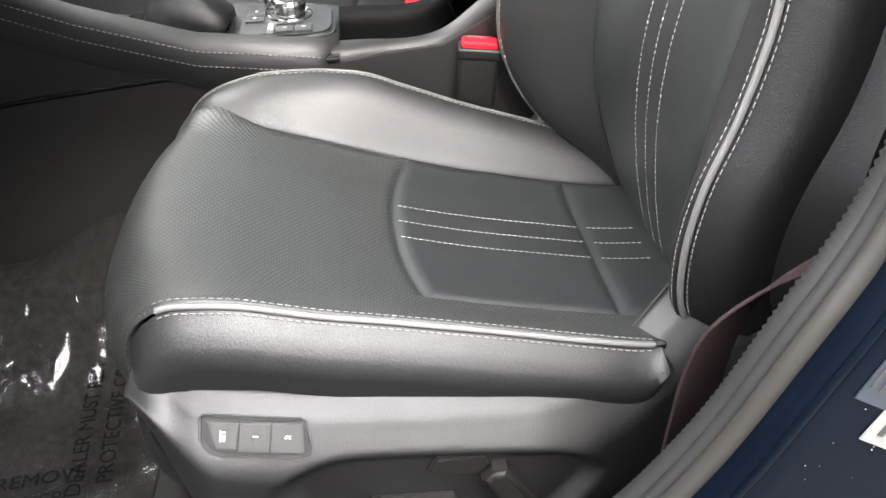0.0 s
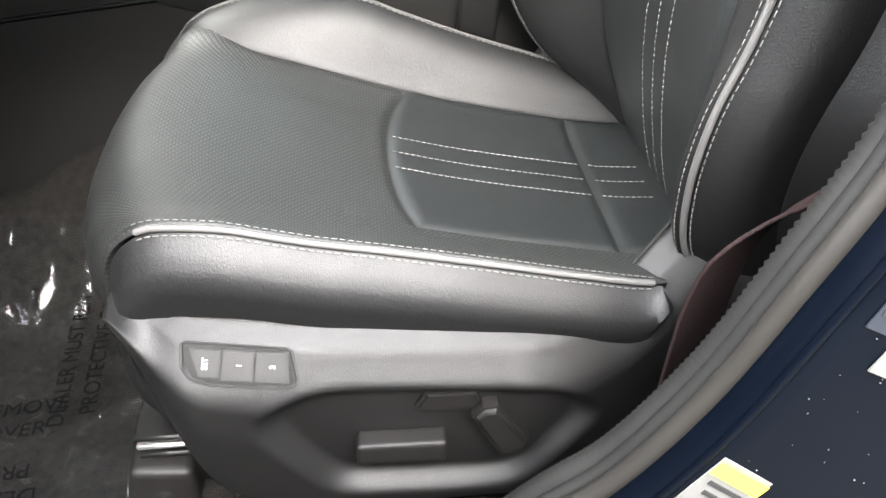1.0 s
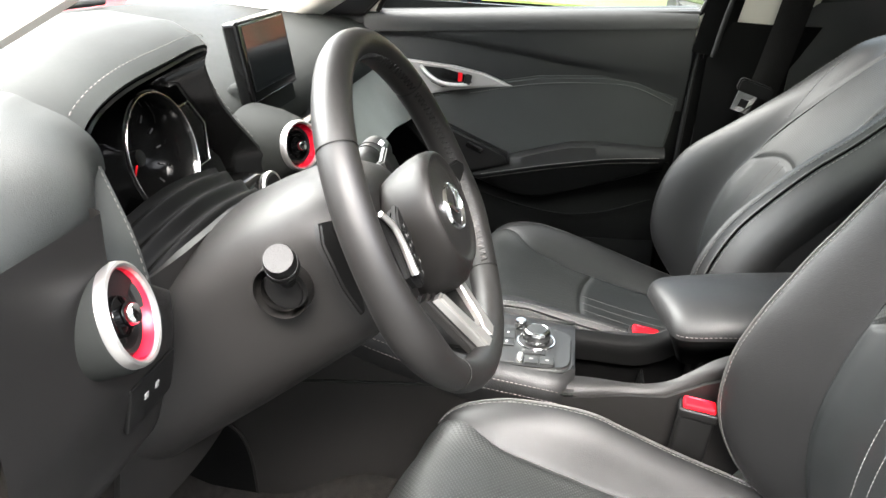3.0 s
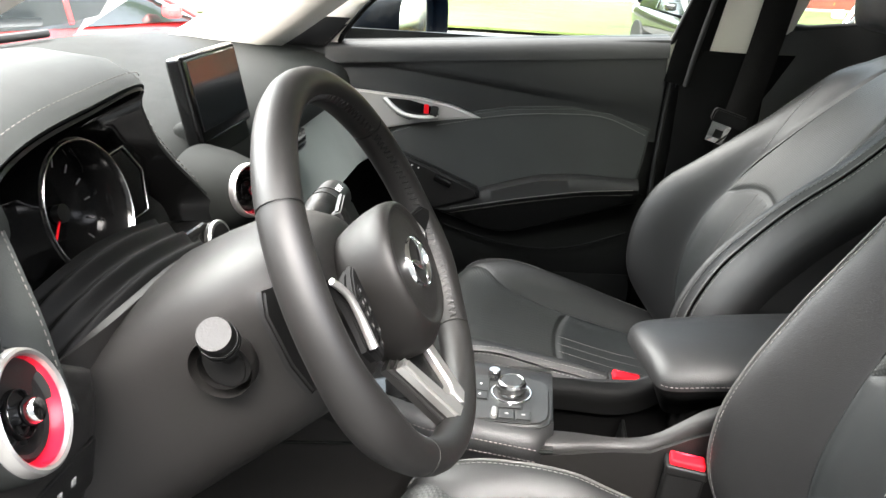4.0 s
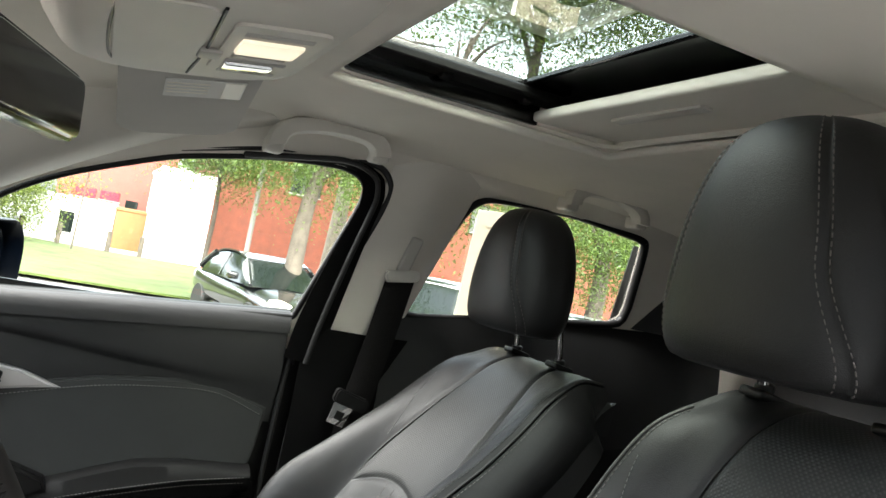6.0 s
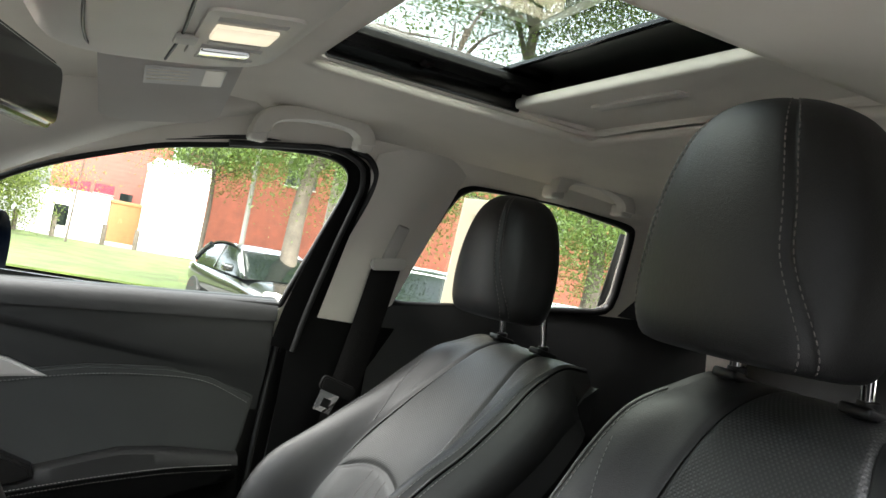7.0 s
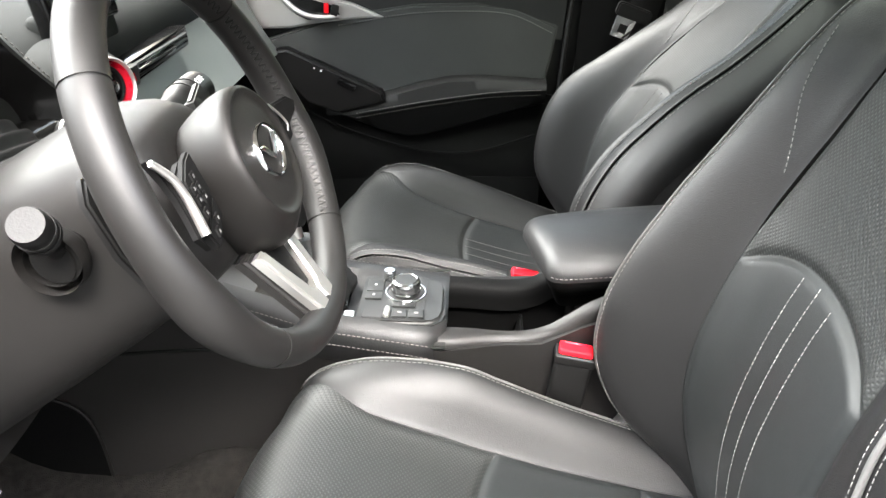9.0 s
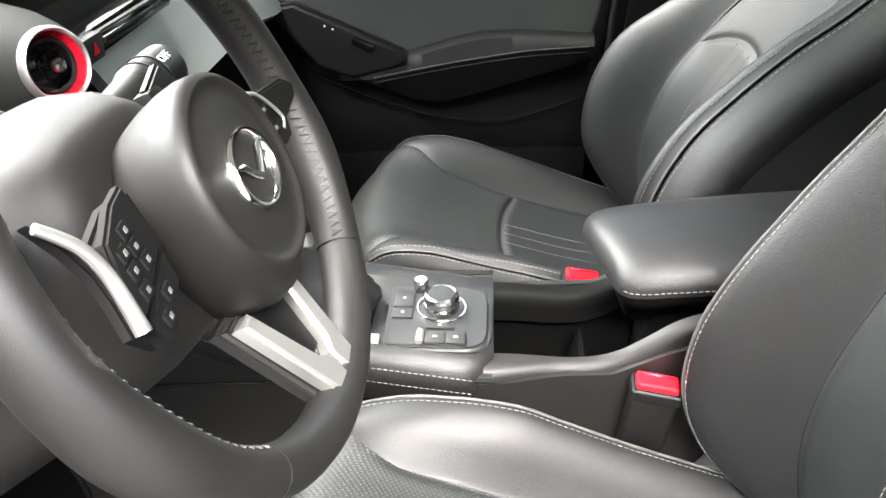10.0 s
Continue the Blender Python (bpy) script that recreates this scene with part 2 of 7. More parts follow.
def tube_rings(path, r, n=8):
    p = np.array(path, float)
    rad = np.full(len(p), r) if np.isscalar(r) else np.array(r)
    tan = np.gradient(p, axis=0)
    tan /= np.maximum(1e-9, np.linalg.norm(tan, axis=1, keepdims=True))
    ref = np.array((0.0, 0, 1)) if abs(tan[0][2]) < 0.9 else np.array((1.0, 0, 0))
    rows = []
    for i in range(len(p)):
        s = np.cross(tan[i], ref)
        s /= max(1e-9, np.linalg.norm(s))
        u = np.cross(s, tan[i])
        ref = u
        rows.append([p[i] + rad[i] * (math.cos(a) * s + math.sin(a) * u) for a in np.linspace(0, 2 * math.pi, n, endpoint=False)])
    return rows


def tube(name, path, r, material, parent=None, label="", n=8):
    return skin(name, tube_rings(path, r, n), material, parent, label, loop=True, caps=True)


def box_bm(dx, dy, dz, bevel=0.004, seg=2, m=Matrix(), taper=1.0):
    bm = bmesh.new()
    bmesh.ops.create_cube(bm, size=1)
    for v in bm.verts:
        k = taper if v.co.z > 0 else 1.0
        v.co = Vector((v.co.x * dx * k, v.co.y * dy * k, v.co.z * dz))
    if bevel:
        bmesh.ops.bevel(bm, geom=list(bm.edges), offset=bevel, segments=seg, affect="EDGES", profile=0.6)
    bmesh.ops.transform(bm, matrix=m, verts=bm.verts)
    return bm


def lathe_bm(profile, n=32, m=Matrix(), caps=True):
    """Turns (radius, height) pairs round local z."""
    bm = bmesh.new()
    rings = [[bm.verts.new((r * math.cos(a), r * math.sin(a), h)) for a in np.linspace(0, 2 * math.pi, n, endpoint=False)] for r, h in profile]
    for a, b in zip(rings, rings[1:]):
        for i in range(n):
            bm.faces.new((a[i], a[(i + 1) % n], b[(i + 1) % n], b[i]))
    if caps and profile[0][0] > 1e-6:
        bm.faces.new(rings[0])
    if caps and profile[-1][0] > 1e-6:
        bm.faces.new(rings[-1])
    bmesh.ops.remove_doubles(bm, verts=bm.verts, dist=1e-6)
    bmesh.ops.transform(bm, matrix=m, verts=bm.verts)
    return bm


def ring_bm(r, w, h, n=48, m=Matrix()):
    """A flat-sided ring of mean radius r, width w and height h."""
    a = w / 2
    prof = [(r - a, 0), (r - a * 0.7, h * 0.8), (r - a * 0.3, h), (r + a * 0.3, h), (r + a * 0.8, h * 0.7), (r + a, 0), (r - a, 0)]
    bm = bmesh.new()
    rings = [[bm.verts.new((q * math.cos(t), q * math.sin(t), z)) for t in np.linspace(0, 2 * math.pi, n, endpoint=False)] for q, z in prof[:-1]]
    for x, y in zip(rings, rings[1:] + rings[:1]):
        for i in range(n):
            bm.faces.new((x[i], x[(i + 1) % n], y[(i + 1) % n], y[i]))
    bmesh.ops.transform(bm, matrix=m, verts=bm.verts)
    return bm


def slab_bm(outline, depth, m=Matrix(), bevel=0.0, seg=2):
    """A flat outline in local xy, given depth along local z."""
    bm = bmesh.new()
    f = bm.faces.new([bm.verts.new((x, y, 0)) for x, y in outline])
    ext = bmesh.ops.extrude_face_region(bm, geom=[f])
    top = [v for v in ext["geom"] if isinstance(v, bmesh.types.BMVert)]
    bmesh.ops.translate(bm, vec=(0, 0, depth), verts=top)
    if bevel:
        rim = [e for e in bm.edges if all(v in top for v in e.verts)]
        bmesh.ops.bevel(bm, geom=rim, offset=bevel, segments=seg, affect="EDGES")
    bmesh.ops.transform(bm, matrix=m, verts=bm.verts)
    return bm


def stitches(name, path, parent, material=None, length=0.0042, gap=0.0019, r=0.00046, lift=(0, 0, 0)):
    """Short rounded thread ends laid one after another along a path."""
    p = np.array(path, float) + np.array(lift)
    d = np.r_[0, np.cumsum(np.linalg.norm(np.diff(p, axis=0), axis=1))]
    verts, faces = [], []
    s = 0.0
    while s + length < d[-1]:
        a = np.array([np.interp(s, d, p[:, k]) for k in range(3)])
        b = np.array([np.interp(s + length, d, p[:, k]) for k in range(3)])
        t = (b - a) / max(1e-9, np.linalg.norm(b - a))
        u = np.cross(t, (0.31, 0.22, 0.92))
        u /= np.linalg.norm(u)
        w = np.cross(t, u)
        k = len(verts)
        for q, sc in ((a, 0.5), (a + t * r, 1.0), (b - t * r, 1.0), (b, 0.5)):
            verts += [tuple(q + r * sc * (math.cos(x) * u + math.sin(x) * w)) for x in (0, 1.571, 3.142, 4.712)]
        for ring in range(3):
            for i in range(4):
                j = (i + 1) % 4
                faces.append((k + ring * 4 + i, k + ring * 4 + j, k + ring * 4 + 4 + j, k + ring * 4 + 4 + i))
        faces += [(k + 3, k + 2, k + 1, k), (k + 12, k + 13, k + 14, k + 15)]
        s += length + gap
    mesh = bpy.data.meshes.new(name)
    mesh.from_pydata(verts, [], faces)
    for q in mesh.polygons:
        q.use_smooth = True
    return link(name, mesh, material or THREAD, parent)


def writing(name, body, size, material, m, parent=None, depth=0.0003, align="CENTER"):
    cu = bpy.data.curves.new(name, "FONT")
    cu.body, cu.size, cu.align_x, cu.align_y, cu.extrude = body, size, align, "CENTER", depth
    cu.materials.append(material)
    ob = new(name, cu)
    ob.matrix_world = m
    if parent:
        ob.parent = parent
    return ob


def frame_m(origin, xaxis, yaxis):
    """A matrix whose local x and y point along the given directions."""
    x = Vector(xaxis).normalized()
    y = Vector(yaxis)
    y = (y - x * y.dot(x)).normalized()
    z = x.cross(y)
    m = Matrix((x, y, z)).transposed().to_4x4()
    m.translation = origin
    return m


# ---- seats ----
def smoothstep(a, b, x):
    t = min(1, max(0, (x - a) / (b - a)))
    return t * t * (3 - 2 * t)


LAT = np.array([0, 0.35, 0.62, 0.75, 0.85, 0.92, 0.965, 1.0])
LAT_Y = np.array([0, 0.40, 0.64, 0.80, 0.93, 1.0, 1.055, 1.02])
LAT_H = np.array([0, 0.03, 0.20, 0.78, 1.0, 0.84, 0.84, 0.84])
LAT_D = np.array([0, 0, 0, 0, 0, 0.002, 0.036, 0.074])
_lat = spline(np.c_[LAT, LAT_Y, LAT_H, LAT_D], 200)


class Pad:
    """A padded seat surface: stations of centre (x, z), the rise of the two side bolsters and the half width, bolsters at each side."""

    def __init__(self, rows, yc, side, up, bow=0.0, slim=0.0, flare=0.0):
        self.t = spline(rows, 400)
        self.len = np.r_[0, np.cumsum(np.linalg.norm(np.diff(self.t[:, :2], axis=0), axis=1))]
        self.yc, self.side, self.bow, self.slim, self.flare = yc, side, bow, slim, flare
        tan = np.gradient(self.t[:, :2], axis=0)
        tan /= np.linalg.norm(tan, axis=1, keepdims=True)
        self.nrm = np.c_[-tan[:, 1], tan[:, 0]] * up

    def at_x(self, x, col=0, last=True):
        """The station where the centre line passes that x (or z)."""
        k = np.where(np.diff(np.sign(self.t[:, col] - x)) != 0)[0]
        return self.len[k[-1] if last else k[0]]

    def point(self, s, v, lift=0.0):
        x, z, hi, ho, w = [np.interp(s, self.len, self.t[:, k]) for k in range(5)]
        nx, nz = [np.interp(s, self.len, self.nrm[:, k]) for k in range(2)]
        a = abs(v)
        y = np.interp(a, _lat[:, 0], _lat[:, 1]) * w
        if v > 0:
            y *= 1 + self.flare * smoothstep(0.90, 1.0, a)
        h = np.interp(a, _lat[:, 0], _lat[:, 2]) * (hi if v > 0 else max(ho, 0)) + (min(ho, 0) * min(a, 1) ** 1.7 if v < 0 else 0)
        fall = np.interp(a, _lat[:, 0], _lat[:, 3])
        if self.bow:
            if self.slim and v < 0 and x > 0.303:
                fall *= max(0.0, 1 - ((x - 0.303) / 0.033) ** 2) ** 0.5
            z -= fall
        else:
            h -= fall
        if v < 0:
            y -= self.slim * (smoothstep(0.64, 0.92, a) - 0.5 * smoothstep(0.92, 0.97, a))
        h += lift
        x += self.bow * min(a, 1.0) ** 2.2 * smoothstep(0.06, -0.10, x)
        return np.array((x + nx * h, self.yc + self.side * math.copysign(y, v), z + nz * h))

    def panel(self, name, s0, s1, v0, v1, material, parent, label="", nu=40, nv=20, crease=(1, 1, 1, 1), depth=0.0045, width=0.0060):
        """A sewn panel between two stations and two lateral limits (numbers or functions); its edges tuck in along the seams."""
        f0, f1 = (s0 if callable(s0) else lambda v: s0), (s1 if callable(s1) else lambda v: s1)
        g, uv = [], []
        ease = lambda q, n: 0.5 - 0.5 * np.cos(np.pi * np.linspace(0, 1, n)) if q else np.linspace(0, 1, n)
        w0, w1 = (v0 if callable(v0) else lambda s: v0), (v1 if callable(v1) else lambda s: v1)
        for p in ease(True, nu):
            row, ruv = [], []
            for q in ease(True, nv):
                s = f0(0.0) + (f1(0.0) - f0(0.0)) * p
                v = w0(s) + (w1(s) - w0(s)) * q
                a, b = f0(v), f1(v)
                s = a + (b - a) * p
                wv = abs(w1(s) - w0(s)) * 0.19
                dist = min((s - a) if crease[0] else 9, (b - s) if crease[1] else 9, q * wv if crease[2] else 9, (1 - q) * wv if crease[3] else 9)
                row.append(self.point(s, v, -depth * math.exp(-((dist / width) ** 2)) if dist < 1 else 0.0))
                ruv.append((s, v * 0.19))
            g.append(row)
            uv.append(ruv)
        return skin(name, g, material, parent, label, thick=0.006 * math.copysign(1, w1(f0(0.0)) - w0(f0(0.0))) * self.side, uv=uv)

    def line(self, s0, s1, v0, v1, n=60, lift=0.0008):
        return [self.point(s0 + (s1 - s0) * k, v0 + (v1 - v0) * k, lift) for k in np.linspace(0, 1, n)]


def headrest(parent, yc, xc, z0, lean, posts_x, seat_top, size=1.0):
    tab = spline([(0.0, 0.044, 0.100), (0.006, 0.056, 0.114), (0.030, 0.064, 0.124), (0.08, 0.067, 0.126), (0.135, 0.066, 0.119), (0.180, 0.060, 0.105), (0.208, 0.050, 0.088), (0.226, 0.034, 0.060), (0.233, 0.008, 0.016)], 34)
    tab[:, 0] *= 0.96 * size
    tab[:, 1:] *= size
    tab[:, 2] *= 0.90 * (1 - (0.20 if size < 1 else 0.06) * np.clip((tab[:, 0] - 0.05) / 0.17, 0, 1) ** 1.5)
    g, seams = [], {(a, b): [] for a in (1, -1) for b in (-0.0045, 0.0045)}
    e, n = 2 / 3.0, 320
    sew = lambda h: 0.90 - 0.22 * smoothstep(0.0, 0.10, h) - 0.06 * smoothstep(0.10, 0.22, h)
    front = lambda q, rx: -max(0.0, 1 - abs(q) ** 3.0) ** (1 / 3.0) * rx - 0.010 * (1 - q * q)
    dent = lambda y, ry, h: 0.0042 * math.exp(-(((abs(y) - ry * sew(h)) / 0.0034) ** 2))
    for h, rx, ry in tab:
        x0 = xc + lean * h
        row = []
        for a in np.linspace(0, 2 * math.pi, n, endpoint=False):
            c, s = math.cos(a), math.sin(a)
            px, py = math.copysign(abs(c) ** e, c) * rx, math.copysign(abs(s) ** e, s) * ry
            if c < 0:
                px += dent(py, ry, h) - 0.010 * (1 - (py / max(ry, 1e-6)) ** 2)
            row.append((x0 + px, yc + py, z0 + h))
        g.append(row)
        for sg in (1, -1):
            for off in (-0.0045, 0.0045):
                y = ry * sew(h) + off * min(1, ry / 0.08)
                seams[sg, off].append((x0 + front(y / ry, rx) + dent(y, ry, h) - 0.0006, yc + sg * y, z0 + h))
    hr = skin("headrest", g, LEATHER, parent, "black leather headrest with twin sewn seams", loop=True, caps=True)
    for sm in seams.values():
        stitches("stitching", spline(sm[2:-2], 90), hr, SEAMTHREAD, r=0.00065, length=0.0044, gap=0.0024)
    for sg in (-1, 1):
        y = yc + sg * 0.070
        post = tube("headrest_post", [(posts_x, y, seat_top - 0.03), (posts_x - 0.006, y, seat_top + 0.03), (posts_x - 0.020, y, z0 + 0.05)], 0.0062, CHROME, parent, "chrome headrest post", n=12)
        part("post_guide", box_bm(0.040, 0.030, 0.010, 0.004, 3, pose(posts_x - 0.001, y, seat_top + 0.004, 0, 12, 0)), DARK, parent)
        part("collar", lathe_bm([(0.0095, 0), (0.0095, 0.006), (0.0062, 0.008)], 16, pose(posts_x - 0.002, y, seat_top + 0.009, 0, 0, 0)), DARK, post)
    return hr


def seat(label, yc, side, cushion, back, ins, hr, group="front seats"):
    """side: +1 where the inner flank lies towards +y. ins: x of the front seam of the sewn panel, of its rear seam, and z of the back panel's top."""
    st = thing("car_seat", label, "car seat", group)
    slim = 0.028 if side > 0 else 0.0
    sewn = THREAD if side > 0 else SEAMTHREAD
    cu = Pad(cushion, yc, side, 1, 0.05, slim)
    s_ins, s_strip, s_end = cu.at_x(ins[0]), cu.at_x(ins[1]), cu.len[-1]
    arc = lambda v: s_ins + 0.022 * (v / 0.62) ** 2
    base = thing("cushion", "", "")
    base.parent = st
    for k in ("label", "category"):
        if k in base:
            del base[k]
    flare = lambda s: 0.62 + 0.24 * smoothstep(cu.at_x(-0.03), cu.at_x(-0.165), s)
    cu.panel("front_panel", 0, arc, (lambda s: -0.62) if slim else (lambda s: -flare(s)), flare, PERF, base, "perforated black leather", nu=60, nv=30, crease=(0, 1, 0 if slim else 1, 1))
    cu.panel("sewn_panel", arc, s_strip, -0.62, 0.62, INSERT, base, "smooth black leather with three rows of stitching", nu=30, nv=30)
    cu.panel("rear_strip", s_strip, s_end, -0.62, 0.62, INSERT, base, nu=14, nv=24, crease=(1, 0, 1, 1))
    for sg, nm in ((1, "inner"), (-1, "outer")):
        if slim and sg < 0:
            cu.panel("bolster", 0, cu.at_x(0.340), -0.62, -0.92, PERF, base, nu=90, nv=18, crease=(0, 0, 0, 0))
        else:
            cu.panel("bolster", 0, s_end, lambda s, sg=sg: sg * flare(s), sg * 0.92, LEATHER, base, nu=70, nv=18, crease=(0, 0, 1, 0), depth=0.004)
        cu.panel("bolster_side", 0, cu.at_x(0.335) if slim and sg < 0 else s_end, sg * 0.921, sg * 1.0, LEATHER, base, nu=70, nv=10, crease=(0, 0, 1, 0), depth=0.003)
        a, b = cu.at_x(-0.142), cu.at_x(0.328)
        vp = 0.866 if slim and sg > 0 else 0.920
        path = cu.line(a, b, sg * vp, sg * vp, 80, 0.0005)
        near = side > 0 and sg < 0
        tube("piping", path, 0.0030 if near else 0.0017, PIPE if near else DARKPIPE, base, "light grey piping" if near else "", n=8)
        stitches("stitching", cu.line(a, b, sg * (vp - 0.027), sg * (vp - 0.027), 120, 0.0006), base, length=0.0046, gap=0.0021, r=0.00042)
        stitches("stitching", cu.line(a, b, sg * (vp + 0.010), sg * (vp + 0.010), 120, 0.0010), base, length=0.0048, gap=0.0021, r=0.00047)
    for v in (-0.13, 0.0, 0.13):
        stitches("stitching", cu.line(arc(v) + 0.004, s_strip - 0.003, v, v, 40, 0.0004), base, sewn)
        stitches("stitching", cu.line(s_strip + 0.006, cu.at_x(0.372), v, v, 20, 0.0004), base, sewn)
    # under-pan that closes the cushion below
    lo = min(r[1] for r in cushion) + 0.02
    part("seat_pan", box_bm(0.42, 0.34, 0.10, 0.02, 2, pose(0.11, yc, lo - 0.02)), DARK, st)

    flank = 0.0 if slim else 0.20
    bk = Pad(back, yc, side, 1, 0.0, slim, flank)
    s_top = bk.at_x(ins[2], 1, False)
    s_last = bk.len[-1]
    arc2 = lambda v: s_top + 0.045 * (1 - (v / 0.62) ** 2)
    bb = thing("backrest", "", "")
    bb.parent = st
    for k in ("label", "category"):
        if k in bb:
            del bb[k]
    bk.panel("sewn_panel", 0.0, arc2, -0.62, 0.62, INSERT, bb, "smooth black leather with three rows of stitching", nu=40, nv=30, crease=(0, 1, 1, 1))
    narrow = lambda s: 0.62 - 0.24 * smoothstep(s_top + 0.05, s_last - 0.02, s)
    bk.panel("upper_panel", arc2, s_last, lambda s: -narrow(s), narrow, PERF, bb, "perforated black leather", nu=50, nv=30, crease=(1, 0, 1, 1))
    for sg in (1, -1):
        bk.panel("bolster", 0, s_last, lambda s, sg=sg: sg * narrow(s), sg * 0.92, LEATHER, bb, nu=80, nv=18, crease=(0, 0, 1, 0), depth=0.004)
        bk.panel("bolster_side", 0, s_last, sg * 0.921, sg * 1.0, LEATHER, bb, nu=80, nv=10, crease=(0, 0, 1, 0), depth=0.003)
        a, b = bk.len[-1] * 0.08, bk.len[-1] * 0.885
        vp = 0.862 if slim and sg > 0 else 0.920
        tube("piping", bk.line(a, b, sg * vp, sg * vp, 90, 0.0005), 0.0030 if side > 0 and sg < 0 else 0.0017, PIPE if side > 0 and sg < 0 else DARKPIPE, bb, "light grey piping" if side > 0 and sg < 0 else "", n=8)
        stitches("stitching", bk.line(a, b, sg * (vp - 0.027), sg * (vp - 0.027), 120, 0.0006), bb, length=0.0046, gap=0.0021, r=0.00042)
        stitches("stitching", bk.line(a, b, sg * (vp + 0.010), sg * (vp + 0.010), 120, 0.0010), bb, length=0.0048, gap=0.0021, r=0.00047)
        # the short slanting seam of the shoulder
        c, d = s_top + 0.095, s_top + 0.235
        stitches("stitching", bk.line(c, d, sg * 0.645, sg * 0.80, 40, 0.0006), bb)
    for v in (-0.13, 0.0, 0.13):
        stitches("stitching", bk.line(0.03, arc2(v) - 0.004, v, v, 50, 0.0004), bb, sewn)
    g = []
    for s in np.linspace(0, s_last, 40):
        x, z, hi, ho, w = [np.interp(s, bk.len, bk.t[:, k]) for k in range(5)]
        nx, nz = [np.interp(s, bk.len, bk.nrm[:, k]) for k in range(2)]
        p0, p1 = bk.point(s, -0.999), bk.point(s, 0.999)
        fat = 0.112 * (1 - 0.75 * max(0, (s / s_last - 0.86) / 0.14) ** 2)
        mid = [(x - nx * fat * f, yc + side * q * w, z - nz * fat * f) for q, f in ((-1.06, 0.75), (-0.95, 0.97), (-0.5, 1.05), (0, 1.07), (0.5, 1.05), (0.95 + 0.7 * flank, 0.97), (1.06 + flank, 0.78))]
        g.append([p0, *mid, p1])
    skin("back_shell", g, LEATHER, bb, "plain black seat back", thick=0.004)
    headrest(st, *hr)
    return st, cu, bk


D_CUSHION = [(-0.128, 0.39, 0, 0, 0.165), (-0.161, 0.44, 0, 0, 0.175), (-0.172, 0.49, 0, 0, 0.18), (-0.158, 0.54, 0.005, 0, 0.183), (-0.125, 0.580, 0.015, -0.022, 0.187), (-0.07, 0.582, 0.035, -0.024, 0.19),
             (0, 0.562, 0.06, -0.014, 0.19), (0.06, 0.542, 0.075, -0.004, 0.19), (0.107, 0.527, 0.073, 0.002, 0.19), (0.18, 0.508, 0.065, 0.005, 0.19), (0.26, 0.492, 0.055, 0.002, 0.19), (0.33, 0.480, 0.045, 0.0, 0.19), (0.40, 0.476, 0.03, 0.0, 0.188)]
D_BACK = [(0.395, 0.45, 0, 0, 0.165), (0.374, 0.51, 0.03, 0.028, 0.18), (0.360, 0.575, 0.08, 0.030, 0.19), (0.352, 0.64, 0.108, 0.018, 0.195), (0.352, 0.70, 0.112, 0.0, 0.195), (0.360, 0.76, 0.102, -0.002, 0.194), (0.372, 0.815, 0.088, 0.008, 0.192), (0.390, 0.875, 0.075, 0.012, 0.19),
          (0.410, 0.95, 0.055, 0.014, 0.187), (0.428, 1.02, 0.035, 0.012, 0.183), (0.445, 1.07, 0.02, 0.008, 0.172), (0.465, 1.105, 0, 0, 0.155), (0.50, 1.125, 0, 0, 0.14), (0.54, 1.125, 0, 0, 0.135)]
P_CUSHION = [(-0.14, 0.40, 0, 0, 0.165), (-0.175, 0.45, 0, 0, 0.175), (-0.182, 0.50, 0, 0, 0.18), (-0.165, 0.55, 0.005, 0.005, 0.183), (-0.125, 0.585, 0.01, 0.012, 0.187), (-0.07, 0.580, 0.025, 0.028, 0.19),
             (0, 0.552, 0.048, 0.050, 0.19), (0.06, 0.530, 0.062, 0.058, 0.19), (0.107, 0.517, 0.066, 0.056, 0.19), (0.18, 0.500, 0.066, 0.048, 0.19), (0.26, 0.487, 0.06, 0.035, 0.19), (0.33, 0.478, 0.045, 0.025, 0.19), (0.40, 0.474, 0.03, 0.01, 0.188)]
P_BACK = [(0.345, 0.45, 0, 0, 0.165), (0.322, 0.53, 0.03, 0.05, 0.18), (0.318, 0.60, 0.07, 0.10, 0.19), (0.325, 0.67, 0.09, 0.115, 0.195), (0.345, 0.74, 0.085, 0.11, 0.195), (0.375, 0.80, 0.07, 0.08, 0.193), (0.41, 0.86, 0.05, 0.05, 0.19),
          (0.45, 0.915, 0.03, 0.03, 0.187), (0.495, 0.97, 0.022, 0.02, 0.183), (0.535, 1.015, 0.018, 0.015, 0.172), (0.565, 1.045, 0.005, 0.0, 0.158), (0.60, 1.062, 0, 0, 0.145), (0.645, 1.060, 0, 0, 0.14)]
driver, d_cu, d_bk = seat("black leather driver's seat with light stitching and power controls", -0.312, 1, D_CUSHION, D_BACK, (0.107, 0.312, 0.815), (-0.274, 0.435, 1.150, 0.02, 0.505, 1.122))
passenger, p_cu, p_bk = seat("black leather passenger seat with reclined backrest and light stitching", 0.362, -1, P_CUSHION, P_BACK, (0.08, 0.30, 0.80), (0.375, 0.555, 1.108, 0.03, 0.615, 1.062, 0.93))


def inside(poly, x, z):
    """Signed distance to a convex outline with softened corners, positive inside."""
    total = 0.0
    for (ax, az), (bx, bz) in zip(poly, poly[1:] + poly[:1]):
        ex, ez = bx - ax, bz - az
        total += math.exp(-max(-0.3, min(0.3, ((x - ax) * ez - (z - az) * ex) / math.hypot(ex, ez))) / 0.010)
    return -0.010 * math.log(total)


